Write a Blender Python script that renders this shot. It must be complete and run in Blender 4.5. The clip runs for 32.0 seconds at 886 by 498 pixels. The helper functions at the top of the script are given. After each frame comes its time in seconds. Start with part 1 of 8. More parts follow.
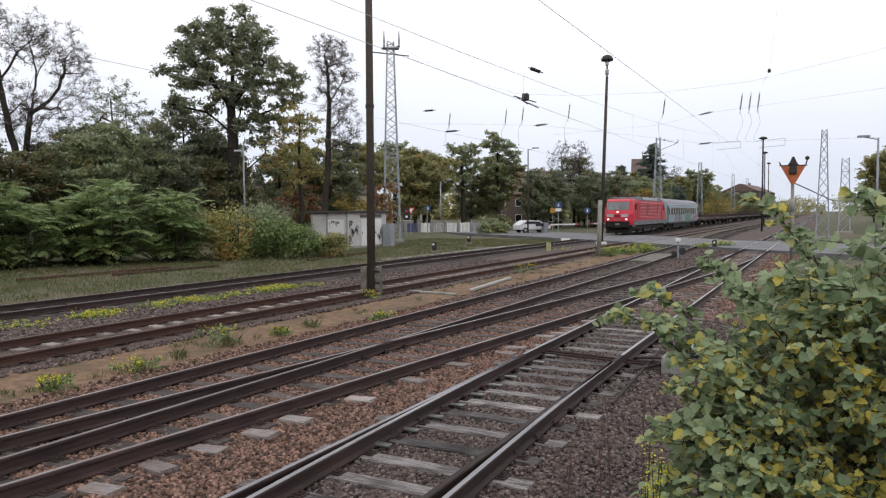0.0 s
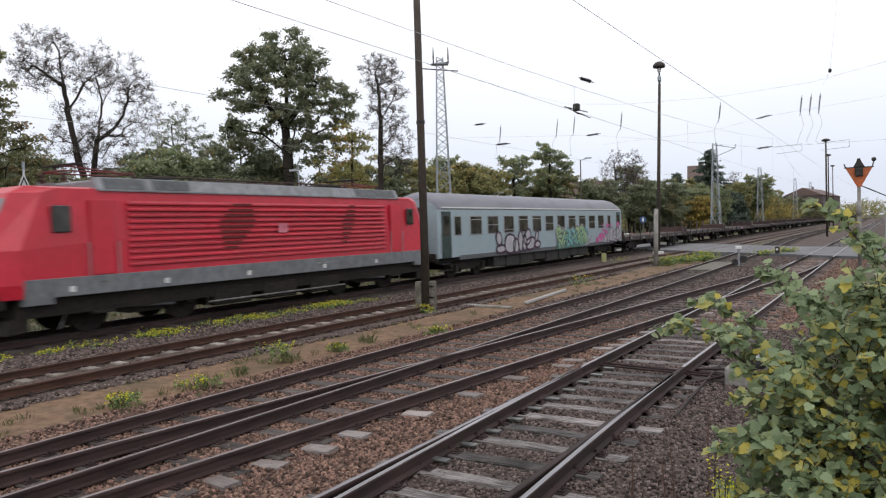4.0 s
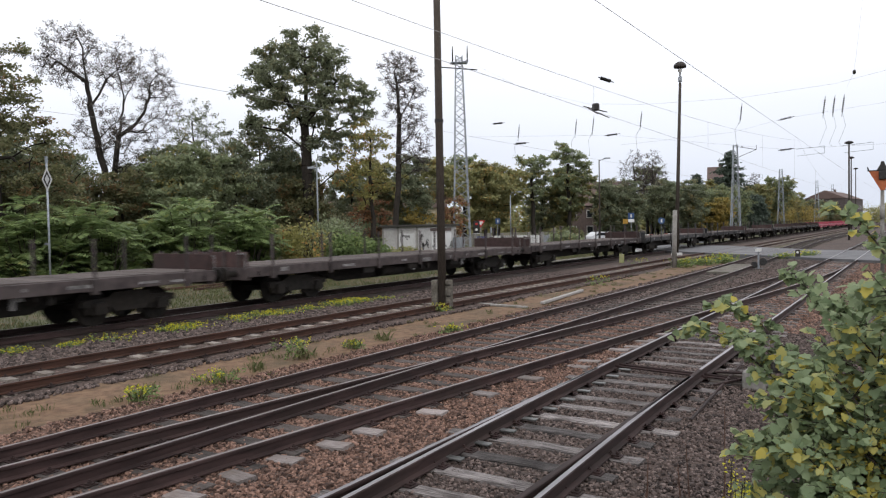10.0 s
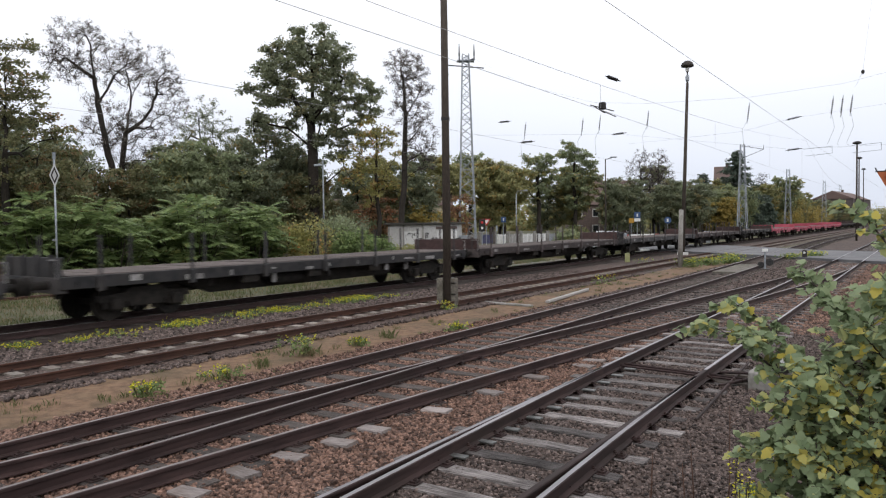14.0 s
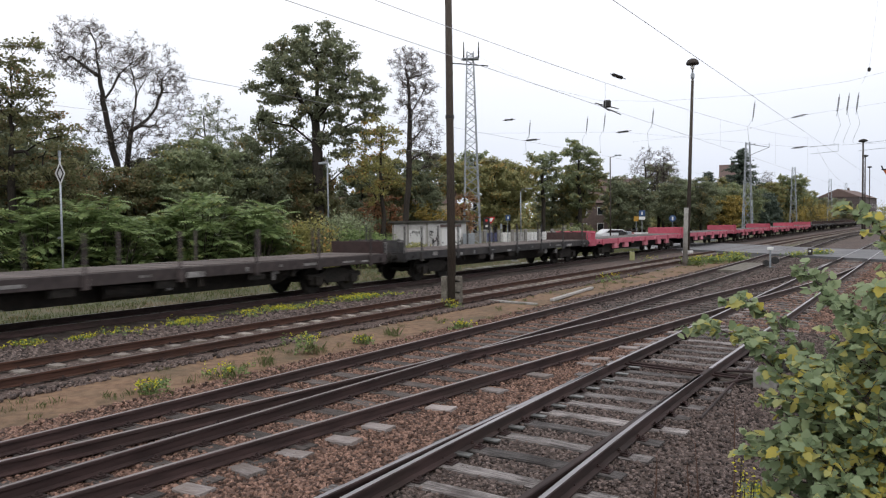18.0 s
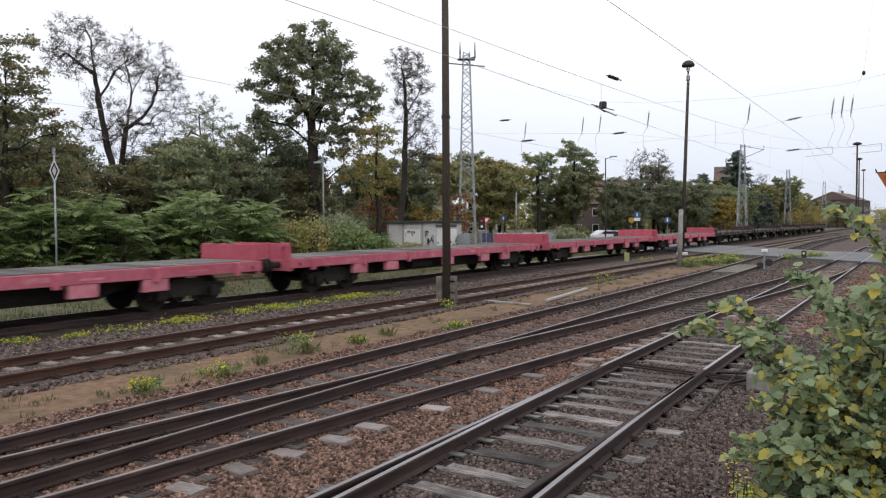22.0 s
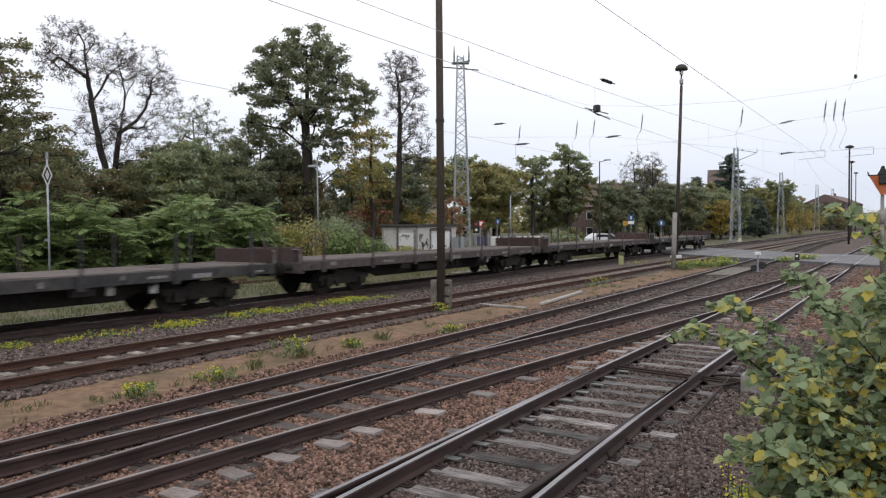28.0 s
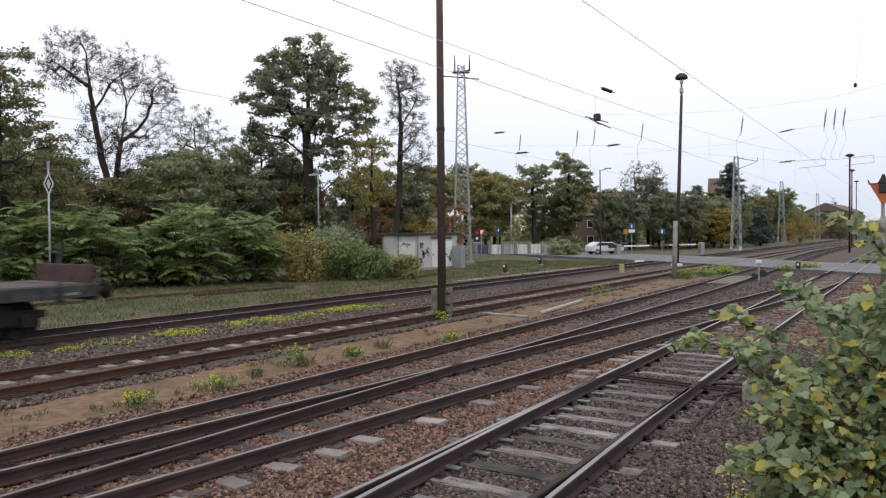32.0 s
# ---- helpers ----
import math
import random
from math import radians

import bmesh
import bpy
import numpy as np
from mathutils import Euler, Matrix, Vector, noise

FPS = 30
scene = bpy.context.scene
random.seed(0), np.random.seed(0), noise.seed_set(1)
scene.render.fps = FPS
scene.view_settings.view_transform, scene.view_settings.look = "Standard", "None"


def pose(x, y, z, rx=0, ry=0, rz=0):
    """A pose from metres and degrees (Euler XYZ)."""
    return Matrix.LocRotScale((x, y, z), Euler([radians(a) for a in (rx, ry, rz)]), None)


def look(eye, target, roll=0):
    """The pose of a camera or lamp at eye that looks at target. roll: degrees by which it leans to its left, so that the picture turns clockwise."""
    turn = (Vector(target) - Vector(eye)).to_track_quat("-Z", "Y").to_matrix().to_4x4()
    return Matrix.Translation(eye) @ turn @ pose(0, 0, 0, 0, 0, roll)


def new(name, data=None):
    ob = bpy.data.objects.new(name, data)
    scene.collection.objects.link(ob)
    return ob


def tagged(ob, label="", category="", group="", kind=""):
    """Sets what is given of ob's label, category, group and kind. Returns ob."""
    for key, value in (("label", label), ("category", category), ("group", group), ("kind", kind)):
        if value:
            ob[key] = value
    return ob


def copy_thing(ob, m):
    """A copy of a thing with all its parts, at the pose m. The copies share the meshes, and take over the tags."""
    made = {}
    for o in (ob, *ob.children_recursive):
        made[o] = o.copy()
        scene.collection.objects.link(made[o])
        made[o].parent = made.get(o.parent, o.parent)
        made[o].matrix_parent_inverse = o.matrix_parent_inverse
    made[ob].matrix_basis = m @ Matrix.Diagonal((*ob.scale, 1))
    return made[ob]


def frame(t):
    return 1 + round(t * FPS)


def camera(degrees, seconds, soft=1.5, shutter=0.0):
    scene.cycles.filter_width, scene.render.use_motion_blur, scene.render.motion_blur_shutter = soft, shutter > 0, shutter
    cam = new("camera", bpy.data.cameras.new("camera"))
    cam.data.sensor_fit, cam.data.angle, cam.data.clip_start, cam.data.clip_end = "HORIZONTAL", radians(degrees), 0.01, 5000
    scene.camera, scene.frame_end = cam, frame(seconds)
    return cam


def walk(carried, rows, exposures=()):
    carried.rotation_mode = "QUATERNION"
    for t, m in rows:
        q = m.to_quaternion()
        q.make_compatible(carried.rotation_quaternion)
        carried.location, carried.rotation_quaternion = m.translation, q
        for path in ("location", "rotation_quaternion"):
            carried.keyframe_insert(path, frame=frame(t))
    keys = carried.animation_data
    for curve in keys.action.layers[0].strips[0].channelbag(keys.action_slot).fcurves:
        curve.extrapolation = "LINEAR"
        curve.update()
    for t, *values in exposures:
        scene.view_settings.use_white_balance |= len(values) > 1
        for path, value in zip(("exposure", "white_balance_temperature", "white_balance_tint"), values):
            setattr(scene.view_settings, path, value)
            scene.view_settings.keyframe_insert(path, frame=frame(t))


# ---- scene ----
cam = camera(62.86, 32.0, soft=1.2, shutter=0.3)
EYE = (0.0, 0.0, 2.39)


def held(yaw, pitch, roll):
    """The camera on its spot, turned by degrees: yaw to the left of the tracks' line, pitch up, roll."""
    return Matrix.Translation(EYE) @ pose(0, 0, 0, 0, 0, yaw) @ pose(0, 0, 0, 90 + pitch, 0, 0) @ pose(0, 0, 0, 0, 0, roll)


PATH = [
    (0, 27.635, -2.881, -0.291), (0.5, 27.716, -2.894, -0.655), (1, 28.342, -2.591, -1.043), (1.5, 28.810, -2.255, -1.286),
    (2, 29.431, -2.030, -1.511), (2.5, 30.298, -1.887, -1.646), (3, 30.996, -1.792, -1.764), (3.5, 31.464, -1.741, -1.809),
    (5.5, 32.693, -1.703, -1.610), (6, 32.886, -1.703, -1.580), (6.5, 33.043, -1.735, -1.459), (7, 33.174, -1.726, -1.417),
    (7.5, 33.162, -1.744, -1.325), (8, 33.062, -1.765, -1.276), (8.5, 33.092, -1.788, -1.233), (9, 33.156, -1.801, -1.237),
    (9.5, 33.180, -1.806, -1.177), (10, 33.175, -1.789, -1.093), (10.5, 33.194, -1.828, -1.003), (11, 33.330, -1.833, -0.971),
    (11.5, 33.430, -1.833, -0.950), (12, 33.487, -1.846, -0.852), (12.5, 33.491, -1.828, -0.853), (13, 33.515, -1.873, -0.824),
    (13.5, 33.557, -1.888, -0.796), (14, 33.611, -1.929, -0.744), (14.5, 33.641, -1.992, -0.733), (16.5, 33.950, -2.111, -0.679),
    (17, 33.977, -2.105, -0.678), (17.5, 33.984, -2.088, -0.684), (18, 33.963, -2.073, -0.729), (18.5, 33.952, -2.059, -0.642),
    (19, 33.908, -2.051, -0.610), (19.5, 33.829, -2.061, -0.552), (20, 33.757, -2.070, -0.467), (20.5, 33.692, -2.070, -0.449),
    (21, 33.679, -2.078, -0.470), (21.5, 33.638, -2.075, -0.433), (22, 33.578, -2.072, -0.358), (22.5, 33.523, -2.081, -0.376),
    (23, 33.485, -2.110, -0.320), (23.5, 33.351, -2.143, -0.287), (24, 33.248, -2.138, -0.382), (24.5, 33.199, -2.135, -0.407),
    (25, 33.127, -2.139, -0.400), (25.5, 33.088, -2.112, -0.429), (27.5, 33.110, -1.862, -0.481), (28, 33.142, -1.797, -0.475),
    (28.5, 33.200, -1.684, -0.585), (29, 33.189, -1.590, -0.527), (29.5, 33.175, -1.528, -0.479), (30, 33.196, -1.449, -0.506),
    (30.5, 33.187, -1.367, -0.418), (31, 33.193, -1.258, -0.488), (31.5, 33.194, -1.191, -0.490), (32, 33.190, -1.124, -0.496),
]
walk(cam, [(t, held(a, b, c)) for t, a, b, c in PATH], [(0.0, 0.3), (32.0, 0.3)])

# ---- world and light: a bright overcast day ----
world = bpy.data.worlds.new("overcast_sky")
scene.world = world
world.use_nodes = True
wn, wl = world.node_tree.nodes, world.node_tree.links
wn.clear()
sky = wn.new("ShaderNodeTexSky")
sky.sky_type, sky.sun_disc = "NISHITA", False
sky.sun_elevation, sky.sun_rotation = radians(32), radians(150)
cloud_at = wn.new("ShaderNodeTexCoord")
cloud_map = wn.new("ShaderNodeMapping")
cloud_map.inputs["Scale"].default_value = (1.0, 1.0, 3.5)
cloud = wn.new("ShaderNodeTexNoise")
cloud.inputs["Scale"].default_value, cloud.inputs["Detail"].default_value = 2.2, 6.0
ramp = wn.new("ShaderNodeValToRGB")
ramp.color_ramp.elements[0].position, ramp.color_ramp.elements[1].position = 0.08, 0.36
ramp.color_ramp.elements[0].color = (0.62, 0.66, 0.76, 1)
ramp.color_ramp.elements[1].color = (1.0, 1.01, 1.07, 1)
top = ramp.color_ramp.elements.new(1.0)
top.color = (1.15, 1.15, 1.22, 1)
dim = wn.new("ShaderNodeMix")
dim.data_type = "RGBA"
dim.inputs["Factor"].default_value = 0.97
scale_sky = wn.new("ShaderNodeVectorMath")
scale_sky.operation = "SCALE"
scale_sky.inputs["Scale"].default_value = 0.1
back = wn.new("ShaderNodeBackground")
back.inputs["Strength"].default_value = 1.0
wout = wn.new("ShaderNodeOutputWorld")
wl.new(cloud_at.outputs["Generated"], cloud_map.inputs["Vector"])
wl.new(cloud_map.outputs["Vector"], cloud.inputs["Vector"])
up = wn.new("ShaderNodeSeparateXYZ")
wl.new(cloud_at.outputs["Generated"], up.inputs["Vector"])
height = wn.new("ShaderNodeMath")
height.operation = "MULTIPLY_ADD"
height.inputs[1].default_value = 0.10
wl.new(cloud.outputs["Fac"], height.inputs[0])
wl.new(up.outputs["Z"], height.inputs[2])
wl.new(height.outputs["Value"], ramp.inputs["Fac"])
wl.new(sky.outputs["Color"], scale_sky.inputs[0])
wl.new(scale_sky.outputs["Vector"], dim.inputs["A"])
wl.new(ramp.outputs["Color"], dim.inputs["B"])
wl.new(dim.outputs["Result"], back.inputs["Color"])
wl.new(back.outputs["Background"], wout.inputs["Surface"])

sun = new("sun", bpy.data.lights.new("sun", "SUN"))
sun.data.energy, sun.data.angle, sun.data.color = 0.6, radians(40), (1.0, 0.97, 0.93)
sun.matrix_world = look((30, -40, 45), (0, 0, 0))


# ---- materials ----
COLOUR_SCALE = 0.82  # multiplies every colour given to mat(); foliage and glow colours stay as given


def mat(name, dark, light, rough=0.8, metal=0.0, scale=8.0, stain=None, stain_amount=0.35, stain_scale=0.7,
        bump=0.3, bump_scale=None, stretch=(1, 1, 1), vary=0.15, spec=0.3, island=False, translucent=0.0):
    """A surface with a fine grain between two colours, larger stains, relief, and a shift from piece to piece."""
    dark, light, stain = [tuple(v * COLOUR_SCALE for v in k) if k else None for k in (dark, light, stain)]
    m = bpy.data.materials.new(name)
    m.use_nodes = True
    n, l = m.node_tree.nodes, m.node_tree.links
    bsdf = n["Principled BSDF"]
    co = n.new("ShaderNodeTexCoord")
    info = n.new("ShaderNodeObjectInfo")
    shift = n.new("ShaderNodeVectorMath")
    shift.operation = "MULTIPLY_ADD"
    shift.inputs[1].default_value = (37.0, 51.0, 23.0)
    l.new(info.outputs["Random"], shift.inputs[0])
    l.new(co.outputs["Object"], shift.inputs[2])
    mp = n.new("ShaderNodeMapping")
    mp.inputs["Scale"].default_value = stretch
    l.new(shift.outputs["Vector"], mp.inputs["Vector"])
    fine = n.new("ShaderNodeTexNoise")
    fine.inputs["Scale"].default_value, fine.inputs["Detail"].default_value = scale, 6.0
    l.new(mp.outputs["Vector"], fine.inputs["Vector"])
    r = n.new("ShaderNodeValToRGB")
    r.color_ramp.elements[0].position, r.color_ramp.elements[1].position = 0.32, 0.68
    r.color_ramp.elements[0].color, r.color_ramp.elements[1].color = (*dark, 1), (*light, 1)
    l.new(fine.outputs["Fac"], r.inputs["Fac"])
    colour = r.outputs["Color"]
    if stain:
        big = n.new("ShaderNodeTexNoise")
        big.inputs["Scale"].default_value, big.inputs["Detail"].default_value = stain_scale, 5.0
        l.new(shift.outputs["Vector"], big.inputs["Vector"])
        rr = n.new("ShaderNodeMapRange")
        rr.inputs["From Min"].default_value, rr.inputs["From Max"].default_value = 0.45, 0.7
        rr.inputs["To Max"].default_value = stain_amount
        l.new(big.outputs["Fac"], rr.inputs["Value"])
        mx = n.new("ShaderNodeMix")
        mx.data_type = "RGBA"
        mx.inputs["B"].default_value = (*stain, 1)
        l.new(rr.outputs["Result"], mx.inputs["Factor"])
        l.new(colour, mx.inputs["A"])
        colour = mx.outputs["Result"]
    hsv = n.new("ShaderNodeHueSaturation")
    vr = n.new("ShaderNodeMapRange")
    vr.inputs["To Min"].default_value, vr.inputs["To Max"].default_value = 1 - vary, 1 + vary
    if island:
        geo = n.new("ShaderNodeNewGeometry")
        l.new(geo.outputs["Random Per Island"], vr.inputs["Value"])
    else:
        l.new(info.outputs["Random"], vr.inputs["Value"])
    l.new(vr.outputs["Result"], hsv.inputs["Value"])
    l.new(colour, hsv.inputs["Color"])
    l.new(hsv.outputs["Color"], bsdf.inputs["Base Color"])
    bsdf.inputs["Roughness"].default_value, bsdf.inputs["Metallic"].default_value = rough, metal
    bsdf.inputs["Specular IOR Level"].default_value = spec
    if bump:
        b = n.new("ShaderNodeBump")
        b.inputs["Strength"].default_value, b.inputs["Distance"].default_value = bump, 0.02
        src = fine
        if bump_scale:
            src = n.new("ShaderNodeTexNoise")
            src.inputs["Scale"].default_value, src.inputs["Detail"].default_value = bump_scale, 4.0
            l.new(mp.outputs["Vector"], src.inputs["Vector"])
        l.new(src.outputs["Fac"], b.inputs["Height"])
        l.new(b.outputs["Normal"], bsdf.inputs["Normal"])
    if translucent:
        tr = n.new("ShaderNodeBsdfTranslucent")
        l.new(hsv.outputs["Color"], tr.inputs["Color"])
        ms = n.new("ShaderNodeMixShader")
        ms.inputs["Fac"].default_value = translucent
        l.new(bsdf.outputs["BSDF"], ms.inputs[1])
        l.new(tr.outputs["BSDF"], ms.inputs[2])
        l.new(ms.outputs["Shader"], n["Material Output"].inputs["Surface"])
    return m


def leafy(name, a, b, c=None, amount=0.4, gain=1.0):
    """Foliage: leaf by leaf between two greens, some turned."""
    a, b, c = [tuple(v * gain for v in k) if k else None for k in (a, b, c)]
    m = bpy.data.materials.new(name)
    m.use_nodes = True
    n, l = m.node_tree.nodes, m.node_tree.links
    bsdf = n["Principled BSDF"]
    geo = n.new("ShaderNodeNewGeometry")
    co = n.new("ShaderNodeTexCoord")
    r = n.new("ShaderNodeValToRGB")
    r.color_ramp.elements[0].color, r.color_ramp.elements[1].color = (*a, 1), (*b, 1)
    l.new(geo.outputs["Random Per Island"], r.inputs["Fac"])
    colour = r.outputs["Color"]
    if c:
        big = n.new("ShaderNodeTexNoise")
        big.inputs["Scale"].default_value, big.inputs["Detail"].default_value = 0.55, 4.0
        l.new(co.outputs["Object"], big.inputs["Vector"])
        add = n.new("ShaderNodeMath")
        add.operation = "MULTIPLY_ADD"
        add.inputs[1].default_value = 0.35
        l.new(geo.outputs["Random Per Island"], add.inputs[0])
        l.new(big.outputs["Fac"], add.inputs[2])
        rr = n.new("ShaderNodeMapRange")
        rr.inputs["From Min"].default_value, rr.inputs["From Max"].default_value = 0.95 - amount * 0.6, 1.05 - amount * 0.6
        l.new(add.outputs["Value"], rr.inputs["Value"])
        mx = n.new("ShaderNodeMix")
        mx.data_type = "RGBA"
        mx.inputs["B"].default_value = (*c, 1)
        l.new(rr.outputs["Result"], mx.inputs["Factor"])
        l.new(colour, mx.inputs["A"])
        colour = mx.outputs["Result"]
    l.new(colour, bsdf.inputs["Base Color"])
    bsdf.inputs["Roughness"].default_value = 0.55
    bsdf.inputs["Specular IOR Level"].default_value = 0.25
    tr = n.new("ShaderNodeBsdfTranslucent")
    l.new(colour, tr.inputs["Color"])
    ms = n.new("ShaderNodeMixShader")
    ms.inputs["Fac"].default_value = 0.42
    l.new(bsdf.outputs["BSDF"], ms.inputs[1])
    l.new(tr.outputs["BSDF"], ms.inputs[2])
    l.new(ms.outputs["Shader"], n["Material Output"].inputs["Surface"])
    return m


def glow(name, colour, strength):
    m = bpy.data.materials.new(name)
    m.use_nodes = True
    b = m.node_tree.nodes["Principled BSDF"]
    b.inputs["Base Color"].default_value = (*colour, 1)
    b.inputs["Emission Color"].default_value = (*colour, 1)
    b.inputs["Emission Strength"].default_value = strength
    return m


GRASS = mat("grass_soil", (0.052, 0.058, 0.028), (0.110, 0.112, 0.058), 0.95, scale=3.0, stain=(0.15, 0.112, 0.075), stain_amount=0.9, stain_scale=0.30, bump=0.6, bump_scale=30, vary=0)
SAND = mat("sandy_soil", (0.13, 0.078, 0.046), (0.25, 0.157, 0.095), 0.95, scale=6.0, stain=(0.095, 0.078, 0.045), stain_amount=0.85, stain_scale=0.7, bump=0.5, bump_scale=40, vary=0)
BALLAST = mat("ballast_bed", (0.042, 0.029, 0.024), (0.15, 0.105, 0.086), 0.9, scale=22.0, stain=(0.05, 0.042, 0.036), stain_amount=0.6, stain_scale=0.35, bump=1.0, vary=0)
BALLAST_OILY = mat("oily_ballast_bed", (0.016, 0.012, 0.010), (0.075, 0.055, 0.045), 0.85, scale=22.0, stain=(0.022, 0.018, 0.016), stain_amount=0.7, stain_scale=0.35, bump=1.0, vary=0)
STONE = mat("ballast_stone", (0.064, 0.036, 0.027), (0.28, 0.170, 0.126), 0.9, scale=30.0, bump=0.5, vary=0.75, island=True)
STONE_GREY = mat("grey_ballast_stone", (0.044, 0.032, 0.028), (0.185, 0.142, 0.125), 0.9, scale=30.0, bump=0.5, vary=0.75, island=True)
RUST = mat("rusty_rail", (0.024, 0.0135, 0.0125), (0.062, 0.036, 0.033), 0.75, scale=12.0, stain=(0.03, 0.022, 0.018), stain_amount=0.7, stain_scale=0.6, bump=0.25, stretch=(1, 0.15, 1))
RUST_RED = mat("red_rusty_rail", (0.045, 0.020, 0.013), (0.095, 0.042, 0.026), 0.75, scale=12.0, stain=(0.05, 0.027, 0.02), stain_amount=0.7, stain_scale=0.6, bump=0.25, stretch=(1, 0.15, 1))
RAIL_TOP = mat("worn_rail_head", (0.15, 0.122, 0.115), (0.27, 0.235, 0.225), 0.42, 0.5, scale=5.0, stretch=(6, 0.2, 1), bump=0.05)
RAIL_BRIGHT = mat("bright_rail_head", (0.24, 0.225, 0.23), (0.38, 0.36, 0.375), 0.38, 0.75, scale=5.0, stretch=(6, 0.2, 1), bump=0.05)
RAIL_DULL = mat("dull_rail_head", (0.075, 0.05, 0.04), (0.14, 0.10, 0.08), 0.55, 0.3, scale=5.0, stretch=(6, 0.2, 1), bump=0.05)
WOOD_OLD = mat("weathered_sleeper", (0.026, 0.021, 0.020), (0.33, 0.30, 0.285), 0.9, scale=8.0, stretch=(0.5, 9, 9), stain=(0.04, 0.033, 0.030), stain_amount=0.95, stain_scale=1.8, bump=0.9, vary=0.55)
WOOD_MID = mat("half_dark_sleeper", (0.036, 0.029, 0.026), (0.14, 0.118, 0.106), 0.9, scale=9.0, stretch=(0.5, 9, 9), stain=(0.04, 0.034, 0.03), stain_amount=0.8, stain_scale=2.2, bump=0.8, vary=0.4)
END_PALE = mat("pale_sleeper_end", (0.19, 0.16, 0.15), (0.38, 0.34, 0.32), 0.9, scale=12.0, stretch=(0.6, 6, 6), stain=(0.18, 0.13, 0.10), stain_amount=0.5, stain_scale=3.0, bump=0.6, vary=0.3)
PLATE_STEEL = mat("greased_slide_plate", (0.10, 0.105, 0.10), (0.22, 0.22, 0.21), 0.4, 0.5, scale=14.0, bump=0.1)
WOOD_DARK = mat("tarred_sleeper", (0.04, 0.033, 0.028), (0.12, 0.10, 0.085), 0.9, scale=9.0, stretch=(0.5, 9, 9), stain=(0.10, 0.085, 0.07), stain_amount=0.5, stain_scale=2.0, bump=0.7, vary=0.3)
CONC_SLEEPER = mat("concrete_sleeper", (0.20, 0.175, 0.15), (0.36, 0.32, 0.28), 0.9, scale=18.0, stain=(0.16, 0.10, 0.07), stain_amount=0.6, stain_scale=3.0, bump=0.4, vary=0.25)
CONCRETE = mat("old_concrete", (0.22, 0.21, 0.19), (0.36, 0.345, 0.32), 0.9, scale=14.0, stain=(0.13, 0.12, 0.10), stain_amount=0.6, stain_scale=1.5, bump=0.4)
CONC_OLD = mat("weathered_stub_concrete", (0.10, 0.09, 0.075), (0.22, 0.20, 0.165), 0.9, scale=14.0, stain=(0.08, 0.075, 0.055), stain_amount=0.7, stain_scale=2.5, bump=0.5)
POLE_WOOD = mat("tarred_pole_wood", (0.035, 0.028, 0.022), (0.085, 0.068, 0.055), 0.85, scale=14.0, stretch=(6, 6, 0.5), stain=(0.10, 0.085, 0.07), stain_amount=0.4, stain_scale=1.2, bump=0.5)
STEEL_GREY = mat("galvanised_steel", (0.27, 0.30, 0.33), (0.44, 0.47, 0.50), 0.55, 0.5, scale=10.0, stain=(0.20, 0.17, 0.14), stain_amount=0.3, bump=0.1)
STEEL_DARK = mat("dark_steel", (0.025, 0.025, 0.026), (0.06, 0.058, 0.055), 0.6, 0.3, scale=12.0, stain=(0.07, 0.045, 0.03), stain_amount=0.4, bump=0.15)
WHITE_PLASTER = mat("white_rendered_wall", (0.50, 0.49, 0.47), (0.66, 0.65, 0.63), 0.9, scale=7.0, stain=(0.36, 0.34, 0.31), stain_amount=0.6, stain_scale=0.9, bump=0.25)
ROOF_FELT = mat("roofing_felt", (0.03, 0.028, 0.025), (0.075, 0.07, 0.06), 0.9, scale=9.0, bump=0.3)
BRICK_FAR = mat("weathered_brick_wall", (0.11, 0.085, 0.075), (0.18, 0.135, 0.12), 0.9, scale=6.0, bump=0.2)
FADED_RED = mat("faded_red_stripe", (0.34, 0.10, 0.09), (0.44, 0.16, 0.14), 0.6, scale=6.0, bump=0)
WHITE_PAINT = mat("white_paint", (0.70, 0.70, 0.68), (0.80, 0.80, 0.78), 0.5, scale=10.0, stain=(0.5, 0.48, 0.44), stain_amount=0.3, bump=0.05)
ASPHALT = mat("grey_asphalt", (0.10, 0.10, 0.105), (0.19, 0.19, 0.195), 0.85, scale=30.0, stain=(0.26, 0.255, 0.25), stain_amount=0.5, stain_scale=0.4, bump=0.2, vary=0)
BARK = mat("tree_bark", (0.018, 0.015, 0.012), (0.055, 0.045, 0.036), 0.95, scale=10.0, stretch=(3, 3, 0.6), bump=0.7)
TWIG = mat("thin_twigs", (0.035, 0.028, 0.022), (0.075, 0.06, 0.048), 0.9, scale=10.0, bump=0)
L_OAK = leafy("oak_leaves", (0.10, 0.112, 0.070), (0.17, 0.185, 0.115), (0.20, 0.17, 0.09), 0.20, gain=1.65)
L_GREEN = leafy("green_leaves", (0.14, 0.165, 0.09), (0.215, 0.245, 0.14), (0.27, 0.22, 0.08), 0.26, gain=1.38)
L_DUSK = leafy("brown_green_leaves", (0.13, 0.14, 0.07), (0.21, 0.20, 0.10), (0.26, 0.16, 0.08), 0.26, gain=1.05)
L_DARK = leafy("dark_leaves", (0.12, 0.138, 0.085), (0.185, 0.205, 0.13), (0.22, 0.17, 0.08), 0.25, gain=1.35)
L_MIX = leafy("turning_leaves", (0.16, 0.168, 0.078), (0.275, 0.262, 0.12), (0.30, 0.21, 0.075), 0.28, gain=1.35)
